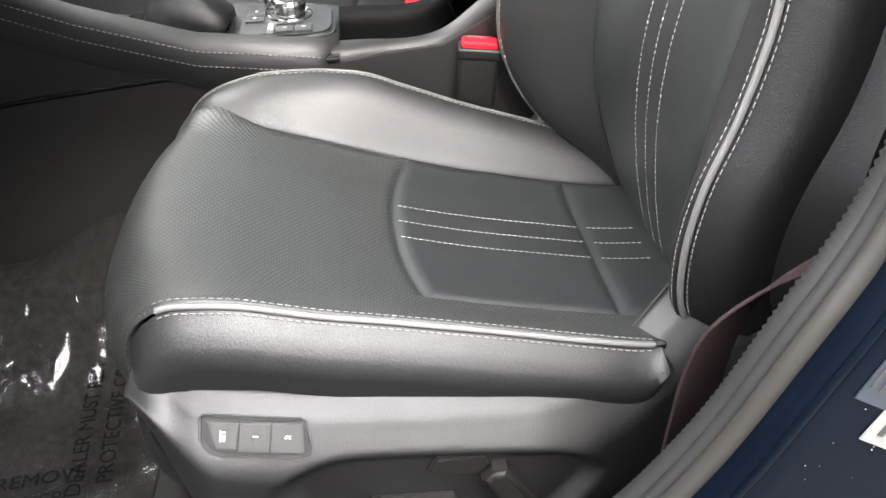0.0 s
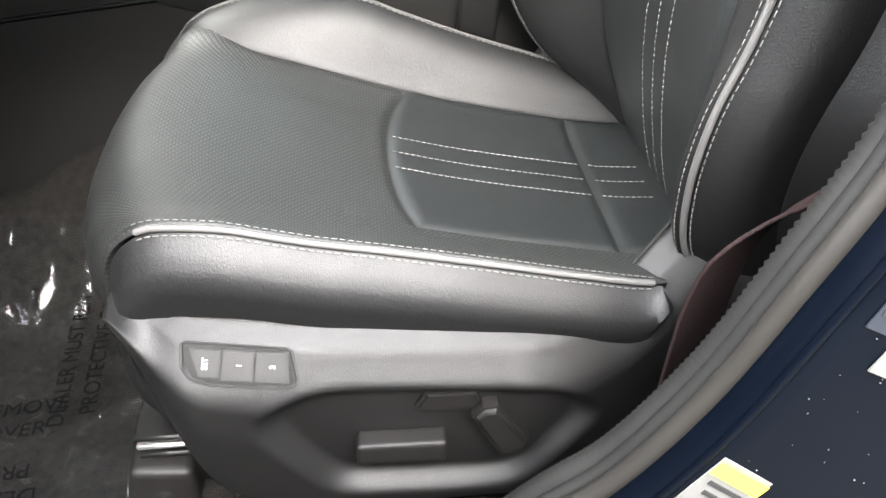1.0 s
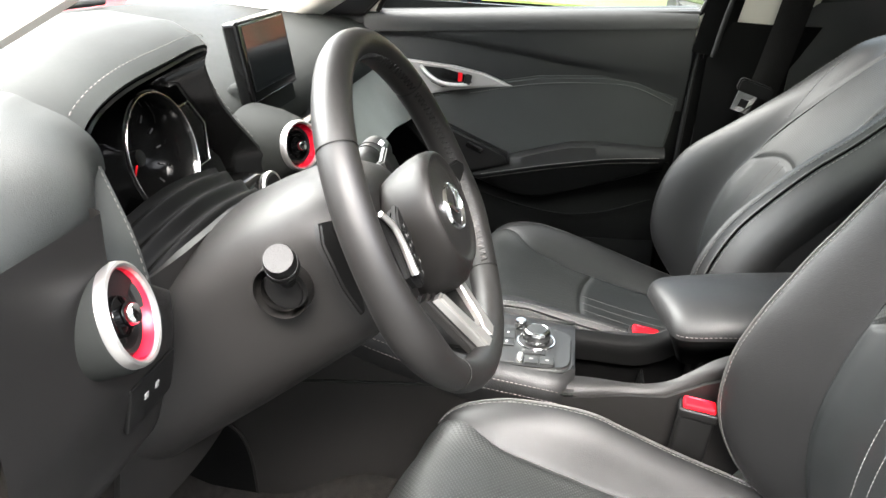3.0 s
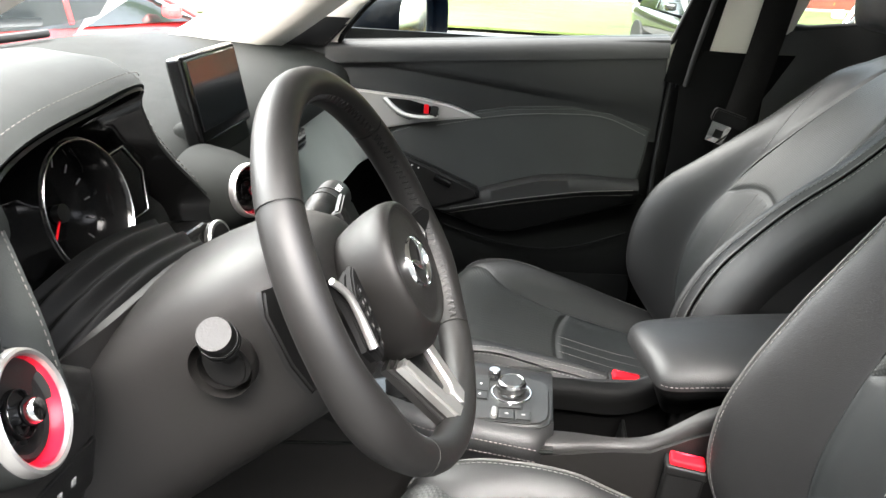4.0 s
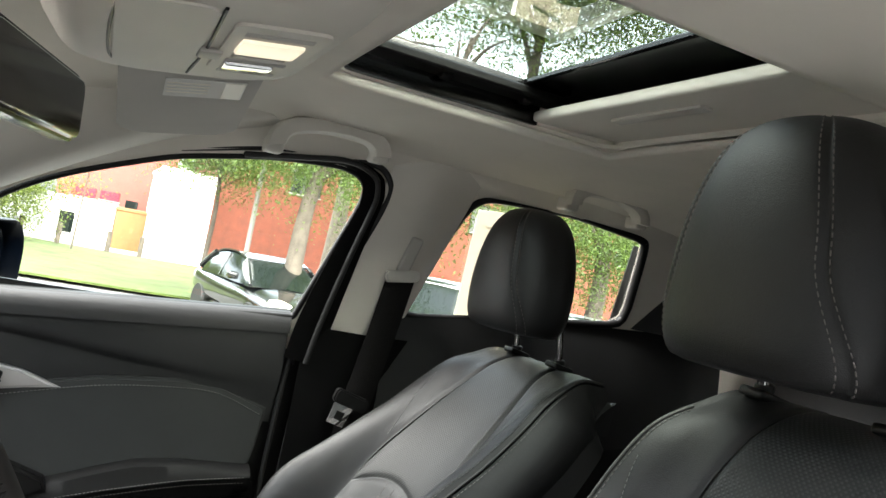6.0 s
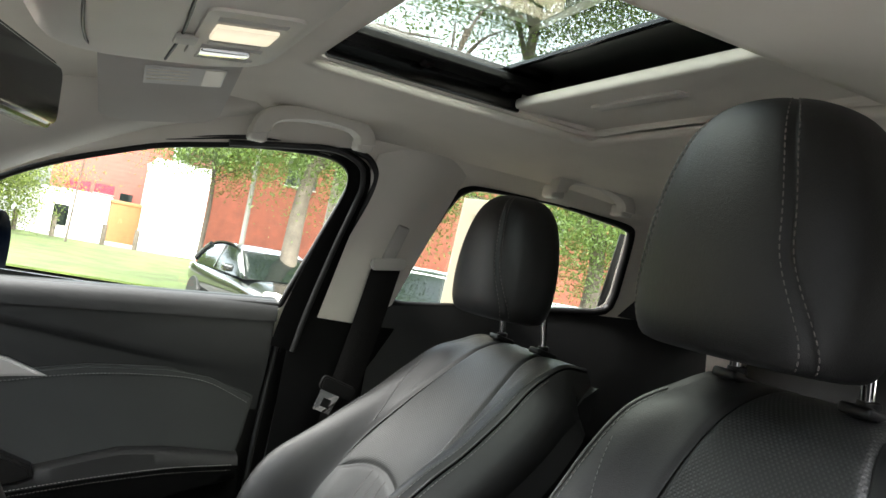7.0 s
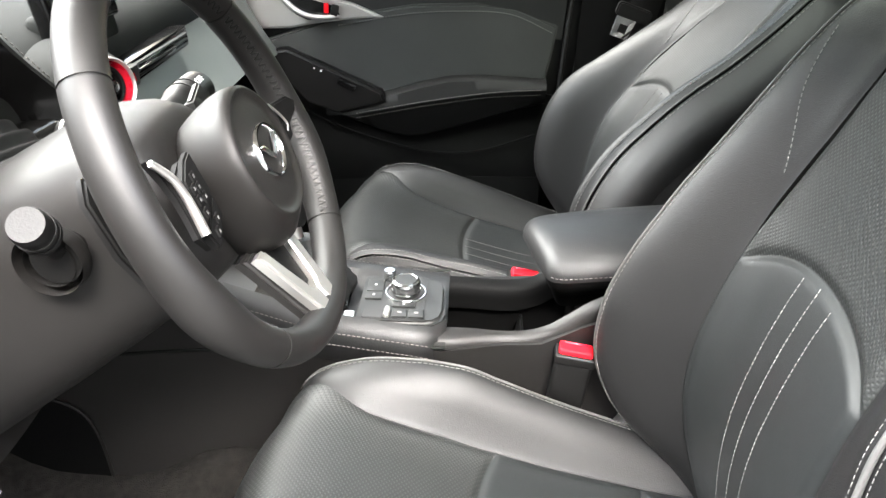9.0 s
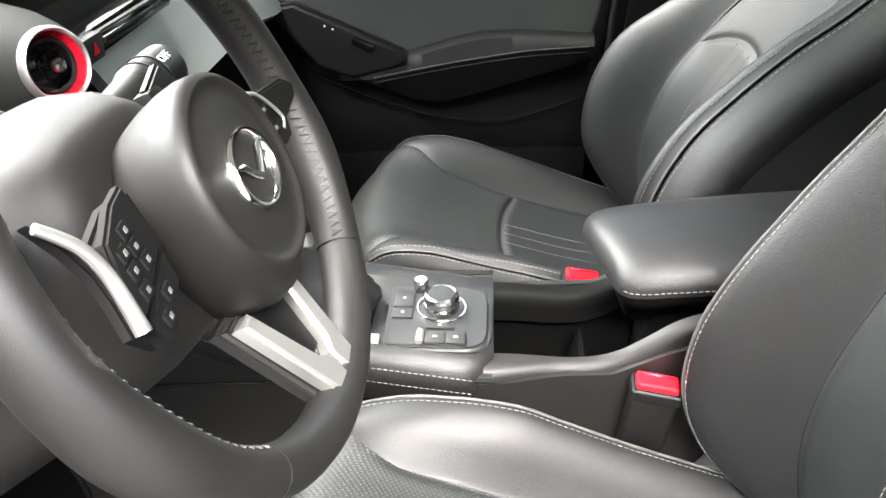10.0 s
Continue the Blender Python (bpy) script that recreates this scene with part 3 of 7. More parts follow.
TOPL = spline([(-0.122, 0.510), (-0.108, 0.503), (-0.088, 0.496), (-0.05, 0.486), (0.05, 0.476), (0.2, 0.464), (0.27, 0.464), (0.305, 0.475), (0.335, 0.505), (0.37, 0.545), (0.42, 0.57)], 80)
BOTL = spline([(-0.122, 0.47), (-0.105, 0.39), (-0.085, 0.33), (-0.05, 0.28), (-0.01, 0.255), (0.08, 0.245), (0.25, 0.245), (0.42, 0.25)], 80)
HOLLOW = [(-0.020, 0.400), (0.018, 0.426), (0.246, 0.407), (0.282, 0.366), (0.210, 0.282), (0.040, 0.292)]
g = []
for x in np.linspace(-0.122, 0.42, 110):
    zt, zb = np.interp(x, TOPL[:, 0], TOPL[:, 1]), np.interp(x, BOTL[:, 0], BOTL[:, 1])
    row = []
    for q in np.linspace(0, 1, 70):
        z = zt + (zb - zt) * q
        y = -0.500 - 0.036 * smoothstep(0, 0.30, q) + 0.012 * smoothstep(0.4, 1.0, q) + 0.035 * smoothstep(-0.06, -0.122, x) + 0.055 * smoothstep(0.20, 0.40, x)
        y += 0.020 * smoothstep(-0.010, 0.012, inside(HOLLOW, x, z)) + 0.02 * smoothstep(0.9, 1.0, q)
        y += 0.016 * (1 - smoothstep(0, 0.10, q))
        row.append((x, y, z))
    g.append(row)
skin("side_shield", g, SHIELD, driver, "grained dark grey plastic seat shield with a hollow for the controls", thick=-0.004)
# seat memory buttons
MEM = frame_m((-0.0266, -0.5165, 0.455), (1, 0, -0.17), (0, 0.60, 0.80))
pan = part("memory_switch", slab_bm([(-0.043, 0.0135), (-0.041, 0.0150), (0.036, 0.0140), (0.039, 0.0125), (0.045, -0.008), (0.044, -0.0120), (0.040, -0.0140), (-0.022, -0.0140), (-0.034, -0.0110), (-0.041, -0.002)], 0.003, MEM, 0.0012), DARK, driver, "dark rimmed memory switch")
for i, (x0, x1, word) in enumerate(((-0.0385, -0.0135, "SET"), (-0.012, 0.0125, "1"), (0.014, 0.0385, "2"))):
    lo = -0.0118 if i else -0.0098
    b = part("button", slab_bm([(x0, 0.0126), (x1, 0.0126), (x1 + (0.003 if i == 2 else 0), lo), (x0 + (0.009 if i == 0 else 0), lo)], 0.004, MEM @ pose(0, 0, 0.0015), 0.001), SHIELD, pan)
    writing("lettering", word, 0.0062, WHITE, MEM @ pose((x0 + x1) / 2 + 0.001, 0.001, 0.0059, 0, 0, 90), b)
RIM = [(-0.0445, 0.0150), (-0.0420, 0.0172), (0.037, 0.0160), (0.041, 0.0140), (0.0475, -0.008), (0.0465, -0.0135), (0.0415, -0.0162), (-0.022, -0.0162), (-0.036, -0.0128), (-0.043, -0.003)]
tube("switch_rim", [MEM @ Vector((x, y, 0.0012)) for x, y in RIM + RIM[:1]], 0.0013, BLACKINK, pan, n=6)
# seat adjusters in the hollow
part("adjuster_switch", box_bm(0.080, 0.022, 0.026, 0.005, 3, pose(0.102, -0.524, 0.349, 0, 2, 0)), PLASTIC, driver)
part("recliner_switch", slab_bm([(-0.010, -0.030), (0.012, -0.036), (0.022, -0.028), (0.018, 0.030), (0.006, 0.036), (-0.008, 0.030)], 0.020, frame_m((0.185, -0.513, 0.362), (1, 0, 0.55), (-0.55, 0, 1)), 0.005, 3), PLASTIC, driver)
part("lumbar_switch", slab_bm([(-0.028, -0.008), (-0.02, 0.010), (0.026, 0.011), (0.030, 0.0), (0.022, -0.013), (-0.020, -0.013)], 0.010, frame_m((0.143, -0.513, 0.401), (1, 0, -0.05), (0.05, 0, 1)), 0.003), PLASTIC, driver)
# seat rail with its end cover
rail = part("seat_rail", box_bm(0.46, 0.045, 0.028, 0.004, 2, pose(0.10, -0.455, 0.272)), DARK, driver)
part("rail_cover", box_bm(0.070, 0.075, 0.055, 0.010, 3, pose(-0.128, -0.462, 0.268, 0, 6, 0), 0.85), PLASTIC, rail)
for k in range(3):
    part("slide_bar", box_bm(0.055, 0.070, 0.006, 0.002, 1, pose(-0.118, -0.445, 0.303 + 0.012 * k)), SILVER if k == 1 else DARK, rail)
part("seat_rail", box_bm(0.46, 0.045, 0.028, 0.004, 2, pose(0.10, -0.17, 0.272)), DARK, driver)
part("seat_rail", box_bm(0.46, 0.045, 0.028, 0.004, 2, pose(0.10, 0.22, 0.272)), DARK, passenger)
part("seat_rail", box_bm(0.46, 0.045, 0.028, 0.004, 2, pose(0.10, 0.50, 0.272)), DARK, passenger)
part("side_shield", box_bm(0.44, 0.012, 0.14, 0.005, 2, pose(0.12, 0.175, 0.37)), PLASTIC, passenger)
# hinge cover at the foot of the backrest
part("hinge_cover", box_bm(0.10, 0.025, 0.12, 0.012, 3, pose(0.335, -0.105, 0.505, 0, 30, 0)), SILVER, driver, "bare metal recliner bracket")


def buckle(x, y, z, lean, turn, label):
    b = thing("seatbelt_buckle", label, "seat belt buckle", "seat belt buckles")
    m = pose(x, y, z, 0, lean, turn)
    part("housing", box_bm(0.046, 0.026, 0.088, 0.006, 3, m @ pose(0, 0, -0.045)), DARK, b)
    part("bezel", box_bm(0.050, 0.030, 0.014, 0.004, 3, m @ pose(0, 0, -0.006)), DARK, b)
    part("push_button", box_bm(0.042, 0.022, 0.012, 0.004, 3, m @ pose(0, 0, 0.002)), RED, b, "red push button")
    part("slot", box_bm(0.030, 0.003, 0.004, 0.001, 1, m @ pose(0, 0.006, 0.0075)), DEEPRED, b)
    tube("stalk", [tuple(m @ Vector((0, 0, -0.08))), tuple(m @ Vector((0.01, 0, -0.16)))], 0.011, DARK, b)
    return b


buckle(0.222, -0.110, 0.630, 4, -6, "black seat belt buckle with red button beside driver's seat")
buckle(0.172, 0.108, 0.610, 8, 0, "black seat belt buckle with red button beside passenger seat")


# ---- cabin shell ----
def sheet(name, pts, material, label="", kind="structure", thick=0.01, category=""):
    ob = skin(name, pts, material, None, "", thick=thick)
    return tagged(ob, label, category, "", kind)


def rows_between(a, b, n, m):
    """A grid between two curves given by points."""
    p, q = spline(a, n), spline(b, n)
    return [[p[i] + (q[i] - p[i]) * t for t in np.linspace(0, 1, m)] for i in range(n)]


# floor with carpet that rises to the tunnel and the footwell front
g = []
for x in np.linspace(-0.95, 1.2, 60):
    row = []
    for y in np.linspace(-0.66, 0.70, 70):
        z = 0.245
        z += 0.125 * smoothstep(0.30, 0.115, abs(y)) if abs(y) < 0.30 else 0
        z += 0.42 * smoothstep(-0.46, -0.95, x)
        z += 0.065 * smoothstep(-0.37, -0.22, x) * smoothstep(0.18, 0.12, abs(y)) if y < 0 else 0
        z += 0.006 * noise.noise((x * 6, y * 6, 0)) + 0.05 * smoothstep(0.60, 0.66, -y)
        row.append((x, y, z))
    g.append(row)
tagged(skin("floor", g, CARPET, thick=0.02), "dark grey looped carpet on the cabin floor", "floor", kind="structure")

# door sill on the open side
sill = skin("door_sill", rows_between([(-0.9, -0.60, 0.33), (0.0, -0.60, 0.33), (0.6, -0.60, 0.33)], [(-0.9, -0.74, 0.30), (0, -0.74, 0.30), (0.6, -0.74, 0.30)], 20, 6), DARK, None, thick=0.05)
tagged(sill, "black plastic door sill along the open door", "door sill", kind="structure")


def ceil_z(x, y):
    """Height of the headliner."""
    return 1.425 - 0.036 * (abs(y) / 0.56) ** 3.0 - 0.16 * max(0, -(x - 0.12)) ** 1.3 - 0.10 * max(0, x - 0.75) ** 1.5


SR = (0.135, 0.600, -0.262, 0.262)
xs = sorted(set([*np.linspace(-0.40, SR[0] - 0.012, 16), *np.linspace(SR[0], SR[1], 14), *np.linspace(SR[1] + 0.012, 1.45, 22)]))
ys = sorted(set([*np.linspace(-0.60, SR[2] - 0.012, 14), *np.linspace(SR[2], SR[3], 16), *np.linspace(SR[3] + 0.012, 0.60, 14)]))
verts, faces, hole = [], [], []
for i, x in enumerate(xs):
    for j, y in enumerate(ys):
        wide = 0.60 - 0.09 * smoothstep(0.0, -0.40, x)
        verts.append((x, y * wide / 0.60, ceil_z(x, y)))
n = len(ys)
for i in range(len(xs) - 1):
    for j in range(n - 1):
        if SR[0] - 0.005 <= xs[i] and xs[i + 1] <= SR[1] + 0.005 and SR[2] - 0.005 <= ys[j] and ys[j + 1] <= SR[3] + 0.005:
            continue
        faces.append((i * n + j, i * n + j + 1, (i + 1) * n + j + 1, (i + 1) * n + j))
me = bpy.data.meshes.new("ceiling")
me.from_pydata(verts, [], faces)
smooth(me)
ceiling = tagged(link("ceiling", me, LINER), "light grey cloth headliner round a sunroof opening", "ceiling", kind="structure")
md = ceiling.modifiers.new("depth", "SOLIDIFY")
md.thickness, md.offset = 0.012, 1


def rounded(x0, x1, y0, y1, r, n=6):
    pts = []
    for cx, cy, a in ((x1 - r, y1 - r, 0), (x0 + r, y1 - r, 90), (x0 + r, y0 + r, 180), (x1 - r, y0 + r, 270)):
        pts += [(cx + r * math.cos(radians(a + 90 * k / n)), cy + r * math.sin(radians(a + 90 * k / n))) for k in range(n + 1)]
    return pts


sr = thing("sunroof", "tinted glass sunroof in black frame with its grey shade slid open", "sunroof", kind="structure")


def collar(name, inner, outer_grow, z0, z1, z2, material, parent):
    """A trim ring round the opening: lip below, wall up to the glass."""
    a = rounded(inner[0] - outer_grow, inner[1] + outer_grow, inner[2] - outer_grow, inner[3] + outer_grow, 0.05 + outer_grow)
    b = rounded(*inner, 0.045)
    g = [[(x, y, z0(x, y)) for x, y in a], [(x * 0.5 + u * 0.5, y * 0.5 + w * 0.5, z1) for (x, y), (u, w) in zip(a, b)], [(x, y, z1 + 0.004) for x, y in b], [(x, y, z2) for x, y in b]]
    return skin(name, g, material, parent, loop=True, thick=0)


collar("trim_ring", SR, 0.030, lambda x, y: ceil_z(x, y) - 0.001, 1.418, 1.428, LINER, sr)
part("seal_frame", box_bm(0.012, 0.50, 0.062, 0.003, 2, pose(SR[0] + 0.006, 0, 1.456)), GLOSS, sr)
for y in (-0.256, 0.256):
    part("seal_frame", box_bm(0.315, 0.010, 0.062, 0.003, 2, pose(SR[0] + 0.165, y, 1.456)), GLOSS, sr)
    part("shade_channel", box_bm(0.150, 0.010, 0.050, 0.003, 2, pose(0.530, y, 1.452)), LINER, sr)
part("shade_channel", box_bm(0.012, 0.52, 0.050, 0.003, 2, pose(0.605, 0, 1.452)), LINER, sr)
part("rear_channel", box_bm(0.22, 0.53, 0.010, 0.003, 1, pose(0.515, 0, 1.474)), GLOSS, sr)
part("side_rail", box_bm(0.36, 0.055, 0.014, 0.003, 1, pose(0.30, 0.234, 1.460)), DARK, sr)
part("side_rail", box_bm(0.36, 0.055, 0.014, 0.003, 1, pose(0.30, -0.234, 1.460)), DARK, sr)
for k in range(3):
    part("guide_clip", box_bm(0.018, 0.020, 0.012, 0.003, 1, pose(0.16 + 0.13 * k, 0.232, 1.452)), DARK, sr)
shade = part("shade", box_bm(0.21, 0.500, 0.016, 0.007, 3, pose(0.550, 0, 1.440, 0, -2, 0)), LINER, sr, "grey cloth covered sliding shade pushed back")
part("pull_lip", box_bm(0.020, 0.17, 0.006, 0.002, 2, pose(0.500, 0.03, 1.429)), BEIGE, shade)
pane = skin("glass_pane", [[(x, y, 1.495 - 0.06 * (y / 0.3) ** 2 * 0.15) for y in np.linspace(-0.30, 0.30, 8)] for x in np.linspace(0.09, 0.50, 6)], TINT, sr, "grey tinted glass")
# outer roof above the headliner

verts, faces = [], []
XS = sorted([-0.35, -0.2, 0.0, 0.10, 0.50, 0.7, 1.0, 1.5])
YS = [-0.60, -0.45, -0.29, 0.29, 0.45, 0.60]
for x in XS:
    for y in YS:
        verts.append((x, y, ceil_z(x, y) + 0.075))
for i in range(len(XS) - 1):
    for j in range(len(YS) - 1):
        if XS[i] == 0.10 and YS[j] == -0.29:
            continue
        k = len(YS)
        faces.append((i * k + j, i * k + j + 1, (i + 1) * k + j + 1, (i + 1) * k + j))
me = bpy.data.meshes.new("roof")
me.from_pydata(verts, [], faces)
smooth(me)
roof = tagged(link("roof", me, PAINT), "dark blue painted car roof", "roof", kind="structure")
md = roof.modifiers.new("depth", "SOLIDIFY")
md.thickness, md.offset = 0.004, 1


def side_y(z):
    """How far the cabin's flank lies from the middle at a height above the belt."""
    return 0.705 - 0.29 * max(0, z - 1.0)


# window openings of the passenger flank, (x, z)
def rounder(p, n=2):
    """Cuts the corners of a closed outline."""
    for _ in range(n):
        q = []
        for (ax, az), (bx, bz) in zip(p, p[1:] + p[:1]):
            k = min(0.25, 0.022 / max(1e-6, math.hypot(bx - ax, bz - az)))
            q += [(ax + (bx - ax) * k, az + (bz - az) * k), (bx - (bx - ax) * k, bz - (bz - az) * k)]
        p = q
    return p


FRONT_WIN = rounder([(-0.43, 0.992), (-0.36, 1.075), (-0.23, 1.186), (-0.155, 1.228), (-0.009, 1.288), (0.149, 1.324), (0.27, 1.336), (0.315, 1.326), (0.335, 1.296), (0.2655, 1.0545), (0.262, 1.0425), (0.250, 1.0416)])
REAR_WIN = rounder([(0.462, 1.075), (0.535, 1.300), (0.555, 1.330), (0.59, 1.345), (0.78, 1.352), (0.972, 1.335), (0.985, 1.32), (1.005, 1.140)])


def flank_frame(name, win, material, grow, sgn, parent, label="", depth=0.012, inset=0.0):
    """A frame that follows a window outline and has a rounded section."""
    p = [(x, sgn * (side_y(z) + inset), z) for x, z in win]
    closed = p + [p[0]]
    path = []
    for a, b in zip(closed, closed[1:]):
        for t in np.linspace(0, 1, 6, endpoint=False):
            path.append(np.array(a) + (np.array(b) - np.array(a)) * t)
    path.append(path[0])
    return skin(name, tube_rings(path, grow, 8), material, parent, label, loop=True)


def flank_wall(name, x0, x1, holes, sgn, material, label, zlo=0.98, zhi=1.42, nx=90, nz=44):
    """The wall from the belt line to the roof with its window cut out."""
    bm = bmesh.new()
    def inside_any(x, z):
        for h in holes:
            c = False
            for (ax, az), (bx, bz) in zip(h, h[1:] + h[:1]):
                if (az > z) != (bz > z) and x < (bx - ax) * (z - az) / (bz - az) + ax:
                    c = not c
            if c:
                return True
        return False
    V = {}
    xs, zs = np.linspace(x0, x1, nx), np.linspace(zlo, zhi, nz)
    lim = lambda x: ceil_z(x, 0.57) + 0.045
    def vert(i, k):
        if (i, k) not in V:
            x, z = xs[i], min(zs[k], lim(xs[i]))
            V[i, k] = bm.verts.new((x, sgn * (side_y(z) - 0.05 * smoothstep(1.33, 1.42, z)), z))
        return V[i, k]
    for i in range(nx - 1):
        for k in range(nz - 1):
            if not inside_any((xs[i] + xs[i + 1]) / 2, (zs[k] + zs[k + 1]) / 2) and zs[k] < lim(xs[i]):
                try:
                    bm.faces.new((vert(i, k), vert(i + 1, k), vert(i + 1, k + 1), vert(i, k + 1)))
                except ValueError:
                    pass
    for v in {v for e in bm.edges if len(e.link_faces) == 1 for v in e.verts}:
        best = None
        for h in holes:
            for (ax, az), (bx, bz) in zip(h, h[1:] + h[:1]):
                ex, ez = bx - ax, bz - az
                t = min(1, max(0, ((v.co.x - ax) * ex + (v.co.z - az) * ez) / max(1e-12, ex * ex + ez * ez)))
                px, pz = ax + ex * t, az + ez * t
                d = math.hypot(v.co.x - px, v.co.z - pz)
                if best is None or d < best[0]:
                    best = (d, px, pz)
        if best and best[0] < 0.03:
            v.co = Vector((best[1], sgn * (side_y(best[2]) - 0.05 * smoothstep(1.33, 1.42, best[2])), best[2]))
    ob = part(name, bm, material, None)
    md = ob.modifiers.new("depth", "SOLIDIFY")
    md.thickness, md.offset = 0.014, 0
    return tagged(ob, label, "wall", kind="structure")


flank_wall("wall_right", -0.62, 1.5, [FRONT_WIN, REAR_WIN], 1, LINER, "pale grey pillar trim of the passenger flank")
for win, nm, x in ((FRONT_WIN, "window_1", 0), (REAR_WIN, "window_2", 0)):
    w = thing(nm, "clear side window in black rubber frame", "window", kind="structure")
    flank_frame("window_frame", win, DARK, 0.006 if nm == "window_1" else 0.0095, 1, w, inset=-0.004)
    bm = bmesh.new()
    bm.faces.new([bm.verts.new((px, side_y(pz) + 0.012, pz)) for px, pz in win])
    gl = part("glass_pane", bm, GLASS, w)
    gl.visible_shadow = False

tagged(skin("wall_right_lower", [[(x, 0.735, z) for x in np.linspace(-0.75, 1.5, 6)] for z in np.linspace(0.15, 1.03, 6)], DARK, thick=0.012), "black inner skin behind the door trims", "wall", kind="structure")
tagged(skin("pillar_backing", [[(0.285 + 0.3 * max(0, z - 1.03) + 0.17 * t, 0.716 - 0.29 * max(0, z - 1.0) * 0.8, z) for t in (0, 0.5, 1)] for z in np.linspace(0.95, 1.2, 6)], DARK, thick=0.01), "black backing behind the pillar trim", "wall", kind="structure")
# rubber seal of the passenger door along the pillar
seal_path = spline([(0.262, 0.69, 0.55), (0.262, 0.685, 0.80), (0.275, 0.675, 1.03), (0.315, 0.645, 1.17), (0.345, 0.614, 1.275), (0.350, 0.602, 1.312), (0.334, 0.595, 1.336), (0.315, 0.592, 1.342), (0.25, 0.597, 1.347), (0.149, 0.600, 1.335), (0.0, 0.612, 1.298)], 110)
tagged(skin("door_seal", tube_rings(seal_path, list(np.interp(np.linspace(0, 1, 110), [0, 0.68, 1], [0.0050, 0.0050, 0.0010])), 8), RUBBER, loop=True, caps=True), "black rubber door seal", "seal", kind="structure")
tagged(skin("door_seal", tube_rings(spline([(0.288, 0.675, 0.50), (0.290, 0.67, 0.80), (0.302, 0.66, 1.03), (0.338, 0.632, 1.17), (0.366, 0.602, 1.275), (0.370, 0.592, 1.316), (0.352, 0.586, 1.341), (0.325, 0.586, 1.350), (0.25, 0.597, 1.351), (0.149, 0.600, 1.339), (0.0, 0.612, 1.302)], 110), list(np.interp(np.linspace(0, 1, 110), [0, 0.68, 1], [0.0060, 0.0060, 0.0010])), 8), RUBBER, loop=True, caps=True), "black rubber door seal", "seal", kind="structure")

# pillar between the passenger doors: pale upper trim, black lower trim
pil = thing("pillar_trim", "pillar trim, pale grey above and black below the belt", "pillar", kind="structure")
up = [[(0.310 + 0.150 * t + (z - 1.03) * (0.17 + 0.09 * t), side_y(z) - 0.012 - 0.022 * math.sin(math.pi * t), z) for t in np.linspace(0, 1, 10)] for z in np.linspace(1.035, 1.40, 16)]
skin("upper_trim", up, BEIGE, pil, "pale grey plastic", thick=0.008)
lowg = [[(0.285 + 0.215 * t, 0.665 - 0.022 * math.sin(math.pi * t), z) for t in np.linspace(0, 1, 10)] for z in np.linspace(0.30, 1.034, 16)]
# Black trim; the seat's shade over it is in the colour too.
skin("lower_trim", lowg, FLANK, pil, "black plastic", thick=0.008)
part("height_slider", box_bm(0.040, 0.012, 0.115, 0.008, 3, frame_m((0.448, 0.612, 1.235), (1, 0, -0.25), (0, 1, 0.2))), BEIGE, pil)
part("slider_plate", box_bm(0.062, 0.006, 0.18, 0.006, 2, frame_m((0.456, 0.622, 1.265), (1, 0, -0.25), (0, 1, 0.2))), BEIGE, pil)

# broad black frame behind the passenger's window
fin = spline([(0.10, 0.610, 1.312), (0.20, 0.604, 1.328), (0.275, 0.594, 1.335), (0.310, 0.589, 1.318), (0.318, 0.593, 1.285), (0.314, 0.606, 1.250), (0.289, 0.626, 1.162), (0.262, 0.650, 1.047), (0.252, 0.662, 0.97)], 40)
fout = spline([(0.10, 0.600, 1.317), (0.20, 0.594, 1.336), (0.285, 0.582, 1.349), (0.345, 0.580, 1.333), (0.360, 0.588, 1.300), (0.360, 0.598, 1.275), (0.346, 0.623, 1.173), (0.327, 0.648, 1.035), (0.318, 0.660, 0.96)], 40)
tagged(skin("window_frame", [[a + (b - a) * q + np.array((0, -0.005 * math.sin(math.pi * q), 0)) for q in np.linspace(0, 1, 8)] for a, b in zip(fin, fout)], FLANK, thick=0.006), "broad black frame behind the passenger's window", "window frame", kind="structure")
tagged(skin("door_seal", tube_rings(fin + (fout - fin) * 0.62 + np.array((0, -0.008, 0)), 0.0055, 8), RUBBER, loop=True, caps=True), "black rubber door seal", "seal", kind="structure")
# passenger seat belt
belt = thing("seat_belt", "black seat belt hanging from the passenger pillar", "seat belt")
bp = spline([(0.432, 0.605, 1.155), (0.420, 0.61, 1.06), (0.404, 0.612, 0.96), (0.390, 0.610, 0.88), (0.380, 0.60, 0.72), (0.37, 0.58, 0.50)], 30)
skin("webbing", [[p + np.array((0.030 * s, 0.006 * s * s, 0.004 * s)) for s in (-1, -0.5, 0, 0.5, 1)] for p in bp], WEB, belt, thick=0.002)
ringm = frame_m((0.430, 0.603, 1.158), (1, 0.05, 0.15), (0, 0.1, 1))
part("guide_loop", slab_bm(rounded(-0.036, 0.036, -0.011, 0.012, 0.010), 0.008, ringm, 0.003), GUIDEGREY, belt, "pale grey belt guide")
part("guide_arm", box_bm(0.026, 0.012, 0.075, 0.006, 3, frame_m((0.438, 0.604, 1.200), (1, 0, -0.2), (0, 1, 0.2))), GUIDEGREY, belt)
tm = frame_m((0.366, 0.588, 0.902), (1, 0, -0.30), (0.3, 0, 1))
part("tongue_grip", slab_bm(rounded(-0.034, 0.034, 0.004, 0.030, 0.008), 0.012, tm, 0.003), DARK, belt)
